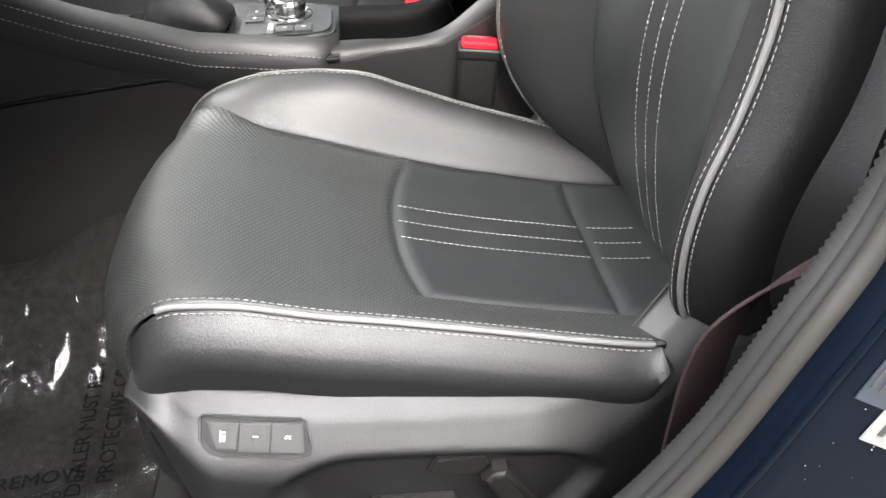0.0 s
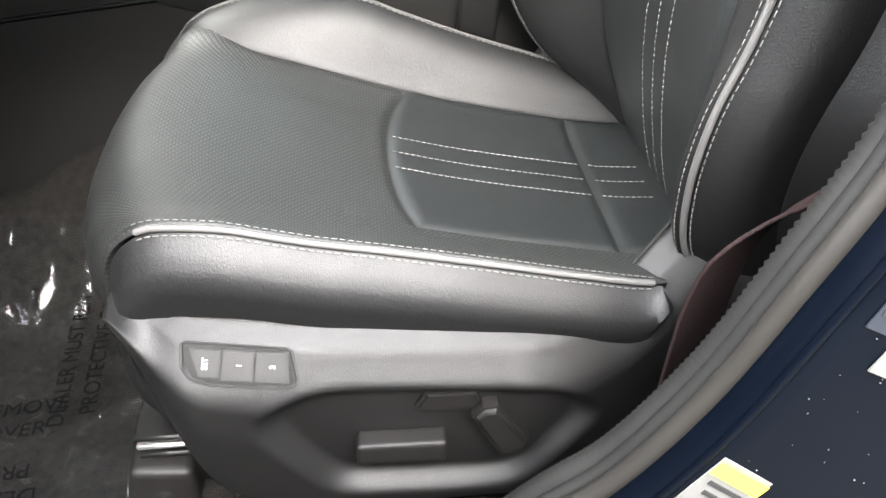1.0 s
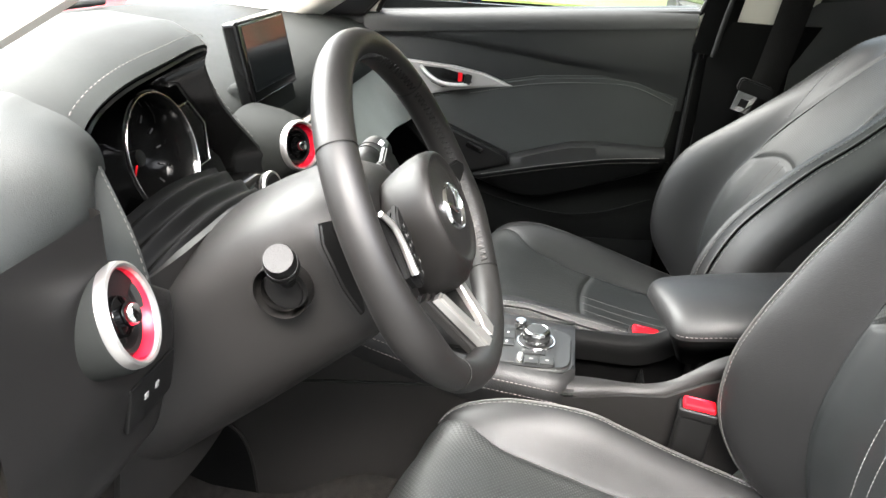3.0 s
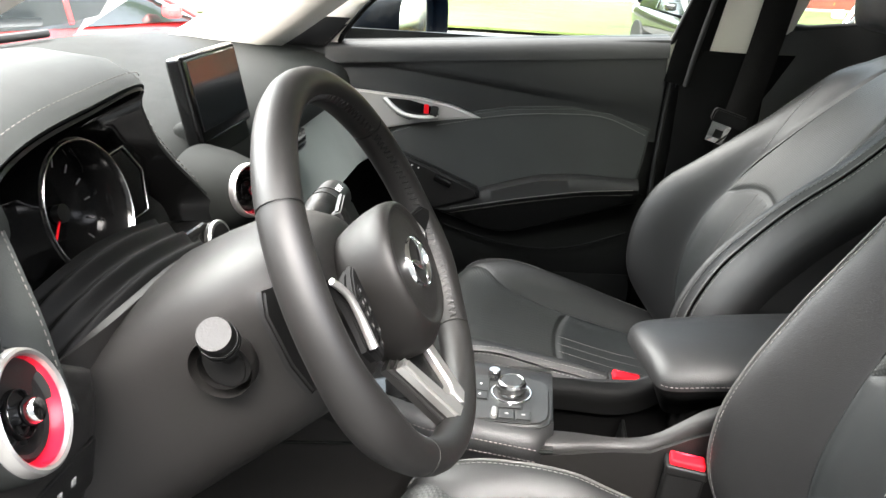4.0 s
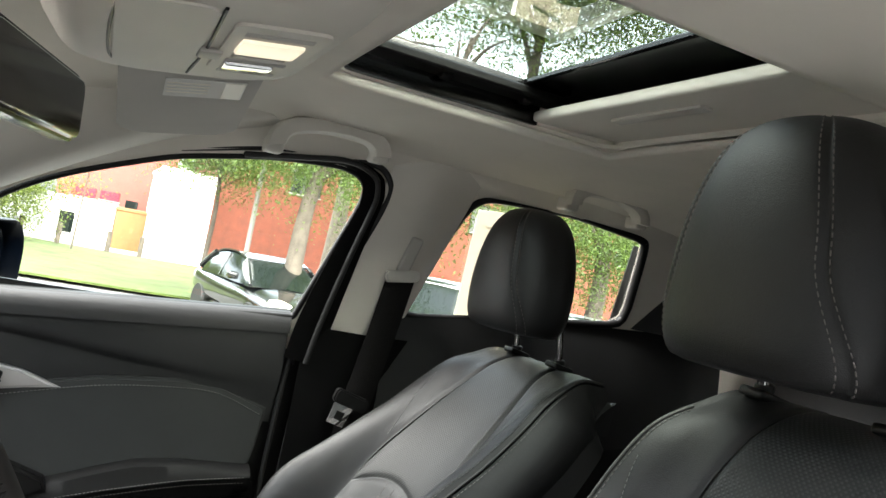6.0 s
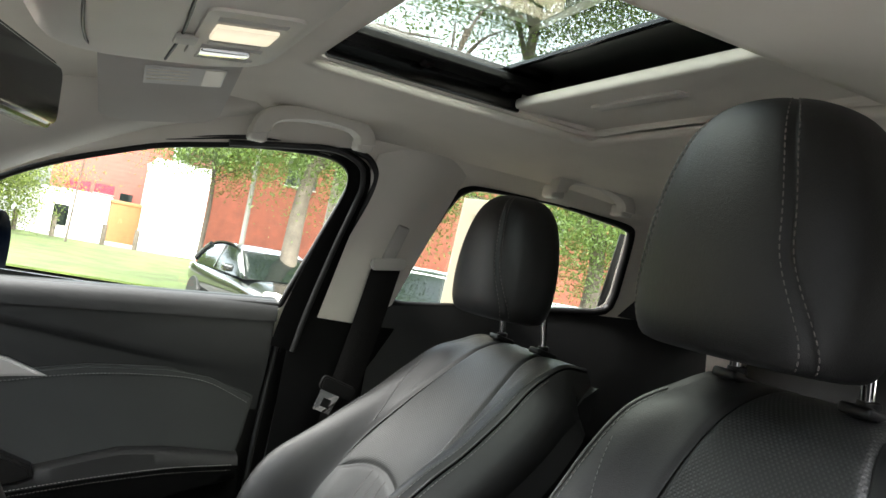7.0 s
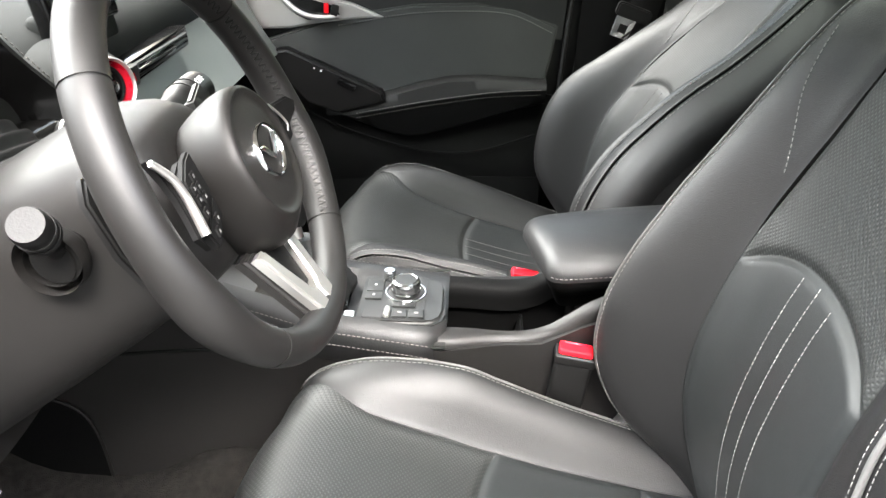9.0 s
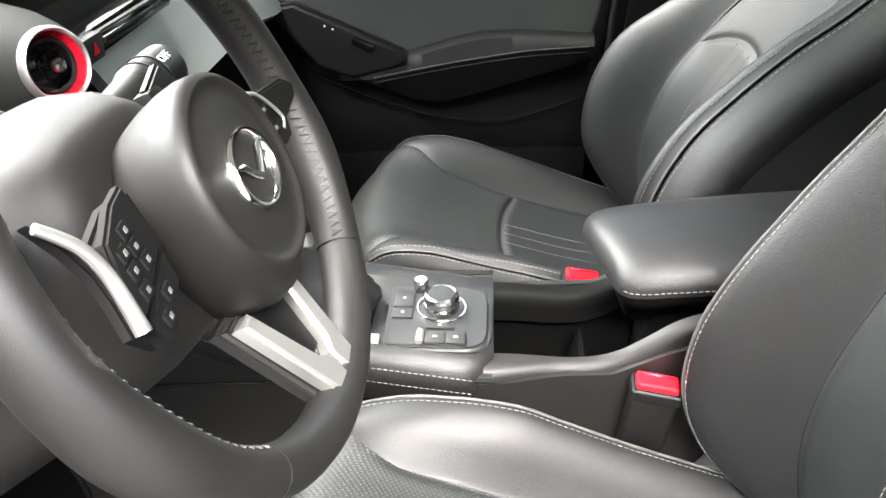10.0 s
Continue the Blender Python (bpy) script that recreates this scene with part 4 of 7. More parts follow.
tongue = part("tongue", slab_bm([(-0.020, -0.034), (0.014, -0.034), (0.017, 0.006), (-0.022, 0.006)], 0.003, tm @ pose(-0.006, 0, 0.004), 0.001), CHROME, belt, "bright metal tongue")
part("tongue_slot", slab_bm([(-0.010, -0.024), (0.006, -0.024), (0.006, -0.008), (-0.010, -0.008)], 0.0045, tm @ pose(-0.006, 0, 0.0033)), DARK, tongue)

# front door on the passenger side
DOOR_POCKET = np.array([(-0.225, 0.672), (-0.142, 0.646), (-0.095, 0.630), (-0.053, 0.624), (-0.02, 0.628), (0.056, 0.653), (0.185, 0.699), (0.235, 0.714)])
door = thing("door_1", "closed black passenger door with leather insert and silver handle bezel", "car door", kind="structure")


def door_face(name, x0, x1, prof0, prof1, material, label="", nx=30, nz=22, thick=0.006):
    """A door panel whose section (y, z) changes from its front to its rear end."""
    a, b = spline(prof0, nz), spline(prof1, nz)
    return skin(name, [[(x0 + (x1 - x0) * t, *(a[k] + (b[k] - a[k]) * t)) for k in range(nz)] for t in np.linspace(0, 1, nx)], material, door, label, thick=thick)


a, b = spline([(0.722, 0.992), (0.708, 0.990), (0.697, 0.980), (0.688, 0.962), (0.684, 0.935), (0.688, 0.90), (0.700, 0.86), (0.705, 0.80)], 60), spline([(0.722, 1.048), (0.706, 1.046), (0.694, 1.036), (0.685, 1.016), (0.680, 0.985), (0.680, 0.93), (0.692, 0.88), (0.700, 0.84)], 60)
g = []
for t in np.linspace(0, 1, 60):
    x = -0.55 + 0.806 * t
    row = []
    crease = np.interp(x, [-0.55, -0.42, -0.30, -0.15, 0.0, 0.12, 0.256], [0.992, 0.982, 0.972, 0.955, 0.936, 0.924, 0.918])
    for k in range(60):
        y, z = a[k] + (b[k] - a[k]) * t
        fade = smoothstep(0.24, -0.05, x)
        y += fade * (0.014 * smoothstep(crease + 0.002, crease - 0.014, z) - 0.010 * smoothstep(crease - 0.012, crease - 0.075, z))
        row.append((x, y, z))
    g.append(row)
skin("upper_panel", g, DOORSKIN, door, "soft black door top with a sweeping crease", thick=0.006)
INS = [(-0.36, 0.805), (-0.20, 0.862), (-0.05, 0.893), (0.08, 0.903), (0.16, 0.898), (0.245, 0.866), (0.238, 0.795), (0.228, 0.742), (0.05, 0.734), (-0.10, 0.71), (-0.24, 0.69)]
part("insert", slab_bm([(x, -z) for x, z in reversed(INS)], 0.016, Matrix(((1, 0, 0, 0), (0, 0, -1, 0.698), (0, -1, 0, 0), (0, 0, 0, 1))), 0.005, 3), GREYLEATHER, door, "dark grey leather door insert")
stitches("stitching", spline([(-0.20, 0.680, 0.845), (-0.05, 0.680, 0.877), (0.08, 0.680, 0.888), (0.155, 0.680, 0.884), (0.236, 0.680, 0.853)], 60), door, r=0.0008)
g = []
for x in np.linspace(-0.222, 0.232, 46):
    zt = np.interp(x, [-0.225, -0.209, -0.10, -0.02, 0.03, 0.10, 0.235], [0.678, 0.682, 0.712, 0.738, 0.752, 0.758, 0.756])
    zs = np.interp(x, [-0.225, -0.163, -0.018, 0.122, 0.235], [0.664, 0.668, 0.704, 0.732, 0.744])
    zb = float(np.interp(x, *DOOR_POCKET.T))
    g.append([(x, 0.694, zt + 0.004), (x, 0.676, zt + 0.003), (x, 0.664, zt), (x, 0.656, zt - 0.004), (x, 0.651, min(zt - 0.008, zs + 0.006)), (x, 0.6495, min(zt - 0.011, zs)), (x, 0.650, min(zs - 0.012, zt - 0.02) if zb < zs - 0.03 else zb + 0.006), (x, 0.655, zb + 0.004), (x, 0.668, zb - 0.002), (x, 0.692, zb - 0.004)])
skin("armrest", [r[:6] for r in g], ARMPAD, door, "black leather covered armrest", thick=-0.004)
# Front blacker than the armrest top: its shade is put into the colour.
skin("armrest_front", [r[5:] for r in g], FLANK, door, "matt black armrest front with shade in its colour", thick=-0.004)
for dz in (0.0, 0.010):
    stitches("stitching", spline([(x, 0.6490 + 0.06 * dz, z - dz) for x, z in ((-0.160, 0.672), (-0.09, 0.689), (-0.018, 0.706), (0.06, 0.722), (0.122, 0.733), (0.222, 0.744))], 60), door, THREAD if dz == 0 else DARKTHREAD)
# pull cup with the window switch
part("switch_panel", slab_bm([(x, -z) for x, z in reversed([(-0.355, 0.790), (-0.30, 0.800), (-0.105, 0.722), (-0.098, 0.702), (-0.12, 0.692), (-0.20, 0.668), (-0.26, 0.69)])], 0.024, Matrix(((1, 0, 0, 0), (0, 0, -1, 0.668), (0, -1, 0, 0), (0, 0, 0, 1))), 0.006, 3), DARK, door, "black plastic switch panel")
part("window_switch", box_bm(0.040, 0.008, 0.014, 0.003, 2, frame_m((-0.178, 0.643, 0.734), (1, 0, -0.42), (0, 1, 0))), GLOSS, door)
for k in (0, 1):
    part("lock_mark", box_bm(0.0035, 0.003, 0.0035, 0.001, 1, pose(-0.245 + 0.014 * k, 0.6435, 0.764 - 0.005 * k)), WHITE, door)
# Shade on the lower door is carried by this near-black base.
door_face("lower_panel", -0.55, 0.25, [(0.71, 0.80), (0.70, 0.66), (0.665, 0.56), (0.660, 0.45), (0.68, 0.34)], [(0.705, 0.72), (0.698, 0.64), (0.675, 0.56), (0.672, 0.45), (0.685, 0.34)], FLANK, "grained lower door panel, black with shade in its colour")
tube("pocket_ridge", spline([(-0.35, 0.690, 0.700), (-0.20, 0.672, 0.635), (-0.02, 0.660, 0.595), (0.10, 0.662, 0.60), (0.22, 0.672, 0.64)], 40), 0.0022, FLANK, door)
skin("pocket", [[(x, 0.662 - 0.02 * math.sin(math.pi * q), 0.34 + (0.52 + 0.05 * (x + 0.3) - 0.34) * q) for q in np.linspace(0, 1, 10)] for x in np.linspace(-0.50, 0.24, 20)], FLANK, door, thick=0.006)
BEZ = [(-0.405, 0.912), (-0.33, 0.908), (-0.24, 0.902), (-0.17, 0.890), (-0.108, 0.867), (-0.16, 0.861), (-0.24, 0.848), (-0.30, 0.834), (-0.36, 0.830), (-0.41, 0.85)]
bez = part("handle_bezel", slab_bm([(x, -z) for x, z in reversed(BEZ)], 0.012, Matrix(((1, 0, 0, 0), (0, 0, -1, 0.688), (0, -1, 0, 0), (0, 0, 0, 1))), 0.004, 3), SILVER, door, "satin silver handle surround")
part("handle_cup", slab_bm([(x, -z) for x, z in reversed([(-0.315, 0.898), (-0.26, 0.896), (-0.205, 0.884), (-0.196, 0.868), (-0.215, 0.858), (-0.26, 0.854), (-0.285, 0.864)])], 0.004, Matrix(((1, 0, 0, 0), (0, 0, -1, 0.6755), (0, -1, 0, 0), (0, 0, 0, 1))), 0.001), GLOSS, bez)
skin("door_handle", tube_rings(spline([(-0.312, 0.672, 0.896), (-0.29, 0.666, 0.878), (-0.262, 0.662, 0.865), (-0.225, 0.664, 0.862), (-0.198, 0.670, 0.866)], 20), [0.006] * 20, 8), SILVER, bez, "silver pull handle", loop=True, caps=True)
part("lock_flag", box_bm(0.010, 0.004, 0.020, 0.002, 2, pose(-0.222, 0.669, 0.880)), RED, bez, "red unlocked flag")
part("lock_knob", box_bm(0.016, 0.008, 0.026, 0.004, 2, pose(-0.205, 0.667, 0.875, 0, 10, 0)), DARK, bez)
# mirror corner cover
part("corner_cover", slab_bm([(x, -z) for x, z in reversed([(-0.56, 0.99), (-0.44, 0.995), (-0.38, 1.055), (-0.46, 1.10)])], 0.02, Matrix(((1, 0, 0, 0), (0, 0, -1, 0.702), (0, -1, 0, 0), (0, 0, 0, 1))), 0.004), DARK, door)
skin("belt_strip", [[(x, y, 0.992 + 0.0729 * (x + 0.43) + dz) for y, dz in ((0.709, 0.006), (0.699, 0.0055), (0.690, 0.002), (0.684, -0.005), (0.6795, -0.016), (0.678, -0.030))] for x in np.linspace(-0.44, 0.258, 16)], DOORSKIN, door, "soft roll of the door top under the glass", thick=0.004)

# rear passenger door
rdoor = thing("door_2", "closed black rear passenger door", "car door", kind="structure")
skin("door_top", [[(x, 0.672 - 0.03 * math.sin(math.pi * q * 0.6), 1.074 + 0.125 * (x - 0.46) - (1 - 0.0) * 0.28 * q) for q in np.linspace(0, 1, 14)] for x in np.linspace(0.44, 1.30, 20)], DOORSKIN, rdoor, "soft black door top", thick=0.01)
skin("door_lower", [[(x, 0.685, 0.80 + 0.10 * (x - 0.46) - 0.5 * q) for q in np.linspace(0, 1, 6)] for x in np.linspace(0.44, 1.30, 6)], PLASTIC, rdoor, thick=0.01)
part("door_pull", box_bm(0.26, 0.04, 0.04, 0.012, 3, pose(0.80, 0.66, 0.86, 0, -6, 0)), DARK, rdoor)
skin("quarter_trim", [[(0.985 + 0.03 * q + 0.16 * t, 0.69 - 0.08 * t, 1.135 + 0.19 * q * (1 - 0.2 * t)) for t in np.linspace(0, 1, 6)] for q in np.linspace(0, 1, 8)], DARK, rdoor, thick=0.01)

# rear bench, seen in the gap between the front seats
bench = thing("rear_bench", "black leather rear bench in shade behind the front seats", "car seat")
skin("bench_cushion", [[(0.90 + 0.45 * q, y, 0.50 + 0.05 * math.sin(math.pi * min(1, q * 1.3)) - 0.12 * (1 - smoothstep(0, 0.12, q))) for q in np.linspace(0, 1, 16)] for y in np.linspace(-0.62, 0.62, 30)], LEATHER, bench, thick=0.03)
skin("bench_back", [[(1.26 + 0.22 * q, y, 0.50 + 0.62 * q) for q in np.linspace(0, 1, 12)] for y in np.linspace(-0.62, 0.62, 30)], LEATHER, bench, thick=0.05)

# closing walls: rear hatch side and the driver's rear flank
tagged(skin("wall_rear", [[(1.50, y, z) for y in np.linspace(-0.70, 0.70, 6)] for z in np.linspace(0.2, 1.40, 6)], DARK, thick=0.02), "dark tailgate trim closing the cabin", "wall", kind="structure")
left_win = [(x, z) for x, z in REAR_WIN]
flank_wall("wall_left", 0.44, 1.5, [left_win], -1, LINER, "pale grey pillar trim of the driver's rear flank", nx=60)
tagged(skin("wall_left_lower", [[(x, -0.70, z) for x in np.linspace(0.48, 1.5, 6)] for z in np.linspace(0.2, 1.06, 6)], DARK, thick=0.015), "black rear door trim on the driver's side", "wall", kind="structure")

# ---- driver's side pillar and door opening ----
EDGE = mat("dull_edge_strip", (0.0115, 0.0105, 0.0093), 0.5, 0.0, 0.1, 300, 0.15, spec=0.4)
bpil = thing("door_pillar", "dark blue painted door pillar with paper labels", "pillar", kind="structure")
ed = spline([(0.16, -0.605, 0.345), (0.20, -0.612, 0.40), (0.245, -0.62, 0.455), (0.292, -0.625, 0.545), (0.325, -0.628, 0.64), (0.355, -0.625, 0.72), (0.375, -0.618, 0.82), (0.398, -0.61, 0.95), (0.42, -0.60, 1.05), (0.45, -0.575, 1.18), (0.475, -0.545, 1.30), (0.44, -0.535, 1.355), (0.35, -0.535, 1.375), (0.2, -0.54, 1.375), (0.05, -0.55, 1.345), (-0.12, -0.565, 1.29), (-0.30, -0.60, 1.20), (-0.50, -0.64, 1.08)], 140)
strip = thing("weatherstrip", "ribbed black rubber weatherstrip round the driver's door opening", "seal", kind="structure")
dd = np.r_[0, np.cumsum(np.linalg.norm(np.diff(ed, axis=0), axis=1))]
fine = np.array([[np.interp(s, dd, ed[:, k]) for k in range(3)] for s in np.arange(0, dd[-1], 0.0030)])
skin("bulb", tube_rings(fine + np.array((0.009, -0.003, 0)), [0.0128 if i % 2 else 0.0112 for i in range(len(fine))], 12), STRIPRUBBER, strip, "ribbed rubber bulb", loop=True, caps=True, angle=80)
lip = np.array([(0.0, -0.016, -0.004)] * len(ed)) + ed
skin("lip", tube_rings(lip, 0.007, 8), STRIPRUBBER, strip, loop=True, caps=True)
# outer painted jamb with an edge strip of bare metal trim
jam = []
for k in range(0, 96, 3):
    e = ed[k]
    jam.append([e + np.array(o) for o in ((0.004, -0.012, 0.0), (0.0, -0.028, -0.004), (-0.004, -0.044, -0.008), (-0.003, -0.055, -0.009), (0.003, -0.0615, -0.010), (0.012, -0.0645, -0.010), (0.045, -0.0738, -0.011), (0.10, -0.0892, -0.013), (0.19, -0.114, -0.016))])
skin("jamb", jam, PAINT, bpil, "glossy dark blue paint with dust", thick=-0.004)
tube("jamb_edge", [e + np.array((-0.001, -0.030, -0.002)) for e in ed[:96:2]], 0.0080, EDGE, bpil, "dull grey edge strip")
tube("jamb_bead", [e + np.array((-0.001, -0.0580, -0.010)) for e in ed[:90:2]], 0.003, PAINT, bpil)


def label_on_jamb(k, off, w, h, material, nm):
    e = Vector(ed[k])
    t = Vector(ed[k + 4] - ed[k - 4]).normalized()
    m = frame_m(e + Vector(off), t, Vector((-1, 0.28, 0)))
    return part(nm, box_bm(w, h, 0.0012, 0.0004, 1, m), material, bpil), m


lb, lm = label_on_jamb(16, (0.022, -0.0680, -0.0107), 0.072, 0.036, PAPER, "paper_label")
part("label_band", box_bm(0.012, 0.035, 0.0012, 0, 1, lm @ pose(0.027, 0, 0.0012)), YELLOW, lb, "yellow warning band")
for k in range(5):
    part("print_bar", box_bm(0.0035, 0.030 - 0.005 * (k % 3), 0.0010, 0, 1, lm @ pose(0.014 - 0.009 * k, -0.003, 0.0010)), BLACKINK, lb)
part("print_bar", box_bm(0.010, 0.012, 0.0010, 0, 1, lm @ pose(-0.028, 0.010, 0.0014)), RED, lb)
lb2, lm2 = label_on_jamb(30, (0.022, -0.0680, -0.0105), 0.060, 0.024, FILMLABEL, "paper_label")
for k in range(4):
    part("print_bar", box_bm(0.040, 0.003, 0.0010, 0, 1, lm2 @ pose(0, -0.010 + 0.006 * k, 0.0010)), BLACKINK, lb2)
lb3, lm3 = label_on_jamb(27, (0.052, -0.0765, -0.0115), 0.050, 0.045, PAPER, "paper_label")
for k in range(4):
    part("print_bar", box_bm(0.035, 0.003, 0.0010, 0, 1, lm3 @ pose(0, -0.015 + 0.010 * k, 0.0010)), BLACKINK, lb3)
# dust on the paint
rnd = np.random.default_rng(5)
bm = bmesh.new()
for _ in range(90):
    k = int(rnd.integers(6, 44))
    u = 0.015 + 0.10 * rnd.random()
    q = Vector(ed[k]) + Vector((u, -0.0654 - 0.28 * (u - 0.015) - 0.0008, -0.011)) + Vector((0.35, 0, 0.93)) * rnd.normal(0, 0.01)
    bmesh.ops.create_cube(bm, size=0.0003 + 0.0004 * rnd.random(), matrix=Matrix.Translation(q))
tagged(part("dust_specks", bm, PAPER), "pale dust specks on the painted pillar", "dust", kind="stuff")
# inner pillar trim and the driver's belt
skin("inner_trim", [[(e[0] + 0.012 + 0.15 * q, e[1] + 0.006 + 0.05 * q, e[2] + 0.01 * q) for q in np.linspace(0, 1, 6)] for e in ed[10:80:4]], DARK, bpil, thick=0.006)
skin("upper_trim", [[(e[0] + 0.012 + 0.09 * q, e[1] + 0.006 + 0.04 * q, e[2]) for q in np.linspace(0, 1, 6)] for e in ed[66:92:3]], BEIGE, bpil, thick=0.006)
dbelt = thing("seat_belt", "dark seat belt running down beside the driver's seat", "seat belt")
dp = spline([(0.312, -0.575, 0.34), (0.316, -0.575, 0.45), (0.317, -0.575, 0.52), (0.319, -0.575, 0.56), (0.330, -0.575, 0.600), (0.372, -0.572, 0.632), (0.450, -0.566, 0.66), (0.50, -0.556, 0.78), (0.51, -0.54, 1.05)], 40)
skin("webbing", [[p + np.array((0.022 * s, 0.010 * s, 0.004 * s)) for s in (-1, -0.5, 0, 0.5, 1)] for p in dp], BROWNWEB, dbelt, thick=0.002)
for sg in (-1, 0, 1):
    tube("selvedge", [p + np.array((0.0215 * sg, 0.010 * sg - 0.0006, 0.004 * sg)) for p in dp], 0.0016 if sg else 0.0008, BROWNWEB, dbelt)
# roof edge above the open door
edge_rows = [[(x, -0.535 - 0.045 * q, ceil_z(x, 0.57) + 0.002 + 0.03 * q * q) for q in np.linspace(0, 1, 6)] for x in np.linspace(-0.30, 0.48, 24)]
tagged(skin("roof_edge", edge_rows, LINER, thick=0.008), "cloth covered roof edge above the driver's door", "trim", kind="structure")
# driver's windscreen pillar
ap = spline([(-0.05, -0.565, 1.300), (-0.20, -0.585, 1.205), (-0.38, -0.615, 1.098), (-0.58, -0.645, 0.988)], 24)
tagged(skin("pillar_left", [[p + np.array(o) for o in ((0.006, -0.03, 0.012), (0.004, -0.012, -0.012), (-0.02, 0.02, -0.022), (-0.05, 0.03, -0.006), (-0.065, 0.015, 0.018))] for p in ap], BEIGE, thick=0.008), "pale grey windscreen pillar trim on the driver's side", "pillar", kind="structure")
ap = spline([(0.16, 0.560, 1.405), (0.06, 0.566, 1.372), (-0.06, 0.575, 1.318), (-0.20, 0.590, 1.235), (-0.36, 0.615, 1.13), (-0.50, 0.64, 1.035), (-0.64, 0.66, 0.955)], 30)
tagged(skin("pillar_right", [[p + np.array(o) for o in ((0.012, 0.03, -0.004), (-0.005, 0.012, -0.020), (-0.04, -0.03, -0.018), (-0.085, -0.055, 0.012), (-0.12, -0.05, 0.045))] for p in ap], BEIGE, thick=0.008), "pale grey windscreen pillar trim on the passenger side", "pillar", kind="structure")
wsc = thing("windscreen", "clear raked windscreen", "window", kind="structure")
wg = skin("glass_pane", [[(-0.30 - 0.70 * q - 0.06 * (1 - (y / 0.6) ** 2), y * (1 + 0.12 * q), 1.375 - 0.40 * q) for q in np.linspace(0, 1, 10)] for y in np.linspace(-0.58, 0.58, 16)], SCREENGLASS, wsc)
wg.visible_shadow = False


# ---- steering wheel ----
WC = Vector((-0.113, -0.3415, 0.956))
WN = Vector((0.898, 0.0, 0.440))
WU = Vector((-0.440, 0.0, 0.898))
WM = Matrix((Vector((0, 1, 0)), WU, WN)).transposed().to_4x4()
WM.translation = WC
wheel = thing("steering_wheel", "black leather steering wheel with silver spoke trim and dark stitching", "steering wheel")
RR = 0.1575


def rim_point(a, r=RR):
    """A point of the rim; the rim is a little flattened below."""
    return Vector((r * math.sin(a), r * math.cos(a) * (1.0 if math.cos(a) > 0 else 0.985), 0))


def rim_arc(name, a0, a1, n, material, r=0.0145, bulge=0.0, label=""):
    rows = []
    for a in np.linspace(a0, a1, n):
        c = rim_point(a)
        out = Vector((math.sin(a), math.cos(a), 0))
        f = r + bulge * math.exp(-(((math.degrees(a) % 360 - 110) / 14) ** 2)) + bulge * math.exp(-(((math.degrees(a) % 360 - 250) / 14) ** 2))
        rows.append([tuple(WM @ (c + out * (f * math.cos(t)) + Vector((0, 0, f * 1.12 * math.sin(t))))) for t in np.linspace(0, 2 * math.pi, 16, endpoint=False)])
    return skin(name, rows, material, wheel, label, loop=True, caps=True)


rim_cuts = [-52, 52, 138, 222, 308]
for a0, a1 in zip(rim_cuts, rim_cuts[1:]):
    rim_arc("rim", radians(a0 + 0.35), radians(a1 - 0.35), 40, RIMSKIN, bulge=0.0028)
    rim_arc("rim_seam", radians(a1 - 0.5), radians(a1 + 0.5), 3, DARK, 0.0137)
for a0, a1 in ((-50, 50), (54, 136), (224, 306)):
    # slanting hand stitches across the seam on the inner side of the rim
    zig = []
    for k, a in enumerate(np.linspace(radians(a0), radians(a1), int((a1 - a0) * 0.8))):
        f = 0.0146 + 0.0028 * (math.exp(-(((math.degrees(a) % 360 - 110) / 14) ** 2)) + math.exp(-(((math.degrees(a) % 360 - 250) / 14) ** 2)))
        out = Vector((math.sin(a), math.cos(a), 0))
        ends = []
        for tilt, shift in ((14, -0.008 if k % 2 else 0.008), (36, 0.008 if k % 2 else -0.008)):
            c, u = rim_point(a + shift), radians(tilt)
            ends.append(WM @ (c - out * (f * math.cos(u)) + Vector((0, 0, f * 1.12 * math.sin(u)))))
        zig.append(ends)
    bm = bmesh.new()
    for p, q in zig:
        mid = (p + q) / 2
        ax = (q - p).normalized()
        m = frame_m(mid, ax, ax.cross((mid - WC).normalized()))
        bmesh.ops.create_cube(bm, size=1, matrix=m @ Matrix.Diagonal(((q - p).length * 1.1, 0.0011, 0.0012, 1)))
    part("stitching", bm, DARK, wheel, "dark slanting hand stitches")
# round hub: outer drum and the airbag cover's face
hub_rows = []
for z, r, oy, low in ((-0.034, 0.036, -0.008, 2.15), (-0.030, 0.0415, -0.008, 1.95), (-0.020, 0.0470, -0.009, 1.70), (-0.010, 0.0510, -0.009, 1.50), (0.002, 0.0545, -0.009, 1.38), (0.012, 0.0562, -0.009, 1.25), (0.0195, 0.0560, -0.009, 1.09), (0.0240, 0.0548, -0.009, 1.0), (0.0262, 0.0525, -0.009, 1.0), (0.0262, 0.0508, -0.009, 1.0), (0.0246, 0.0492, -0.009, 1.0), (0.0232, 0.0455, -0.009, 1.0), (0.0240, 0.0405, -0.009, 1.0), (0.0250, 0.026, -0.009, 1.0), (0.0254, 0.001, -0.009, 1.0)):
    hub_rows.append([tuple(WM @ Vector((r * math.cos(a) + 0.007, r * math.sin(a) * (low if math.sin(a) < 0 else 1.0) + oy, z))) for a in np.linspace(0, 2 * math.pi, 64, endpoint=False)])
hub = skin("airbag_cover", hub_rows, PLASTIC, wheel, "dark grained airbag cover", loop=True, caps=True)
em = WM @ pose(0.009, -0.009, 0.0250)
emb = part("emblem", ring_bm(0.0235, 0.0042, 0.004, 40, em @ Matrix.Diagonal((1.05, 0.88, 1, 1))), CHROME, hub, "chrome oval emblem")
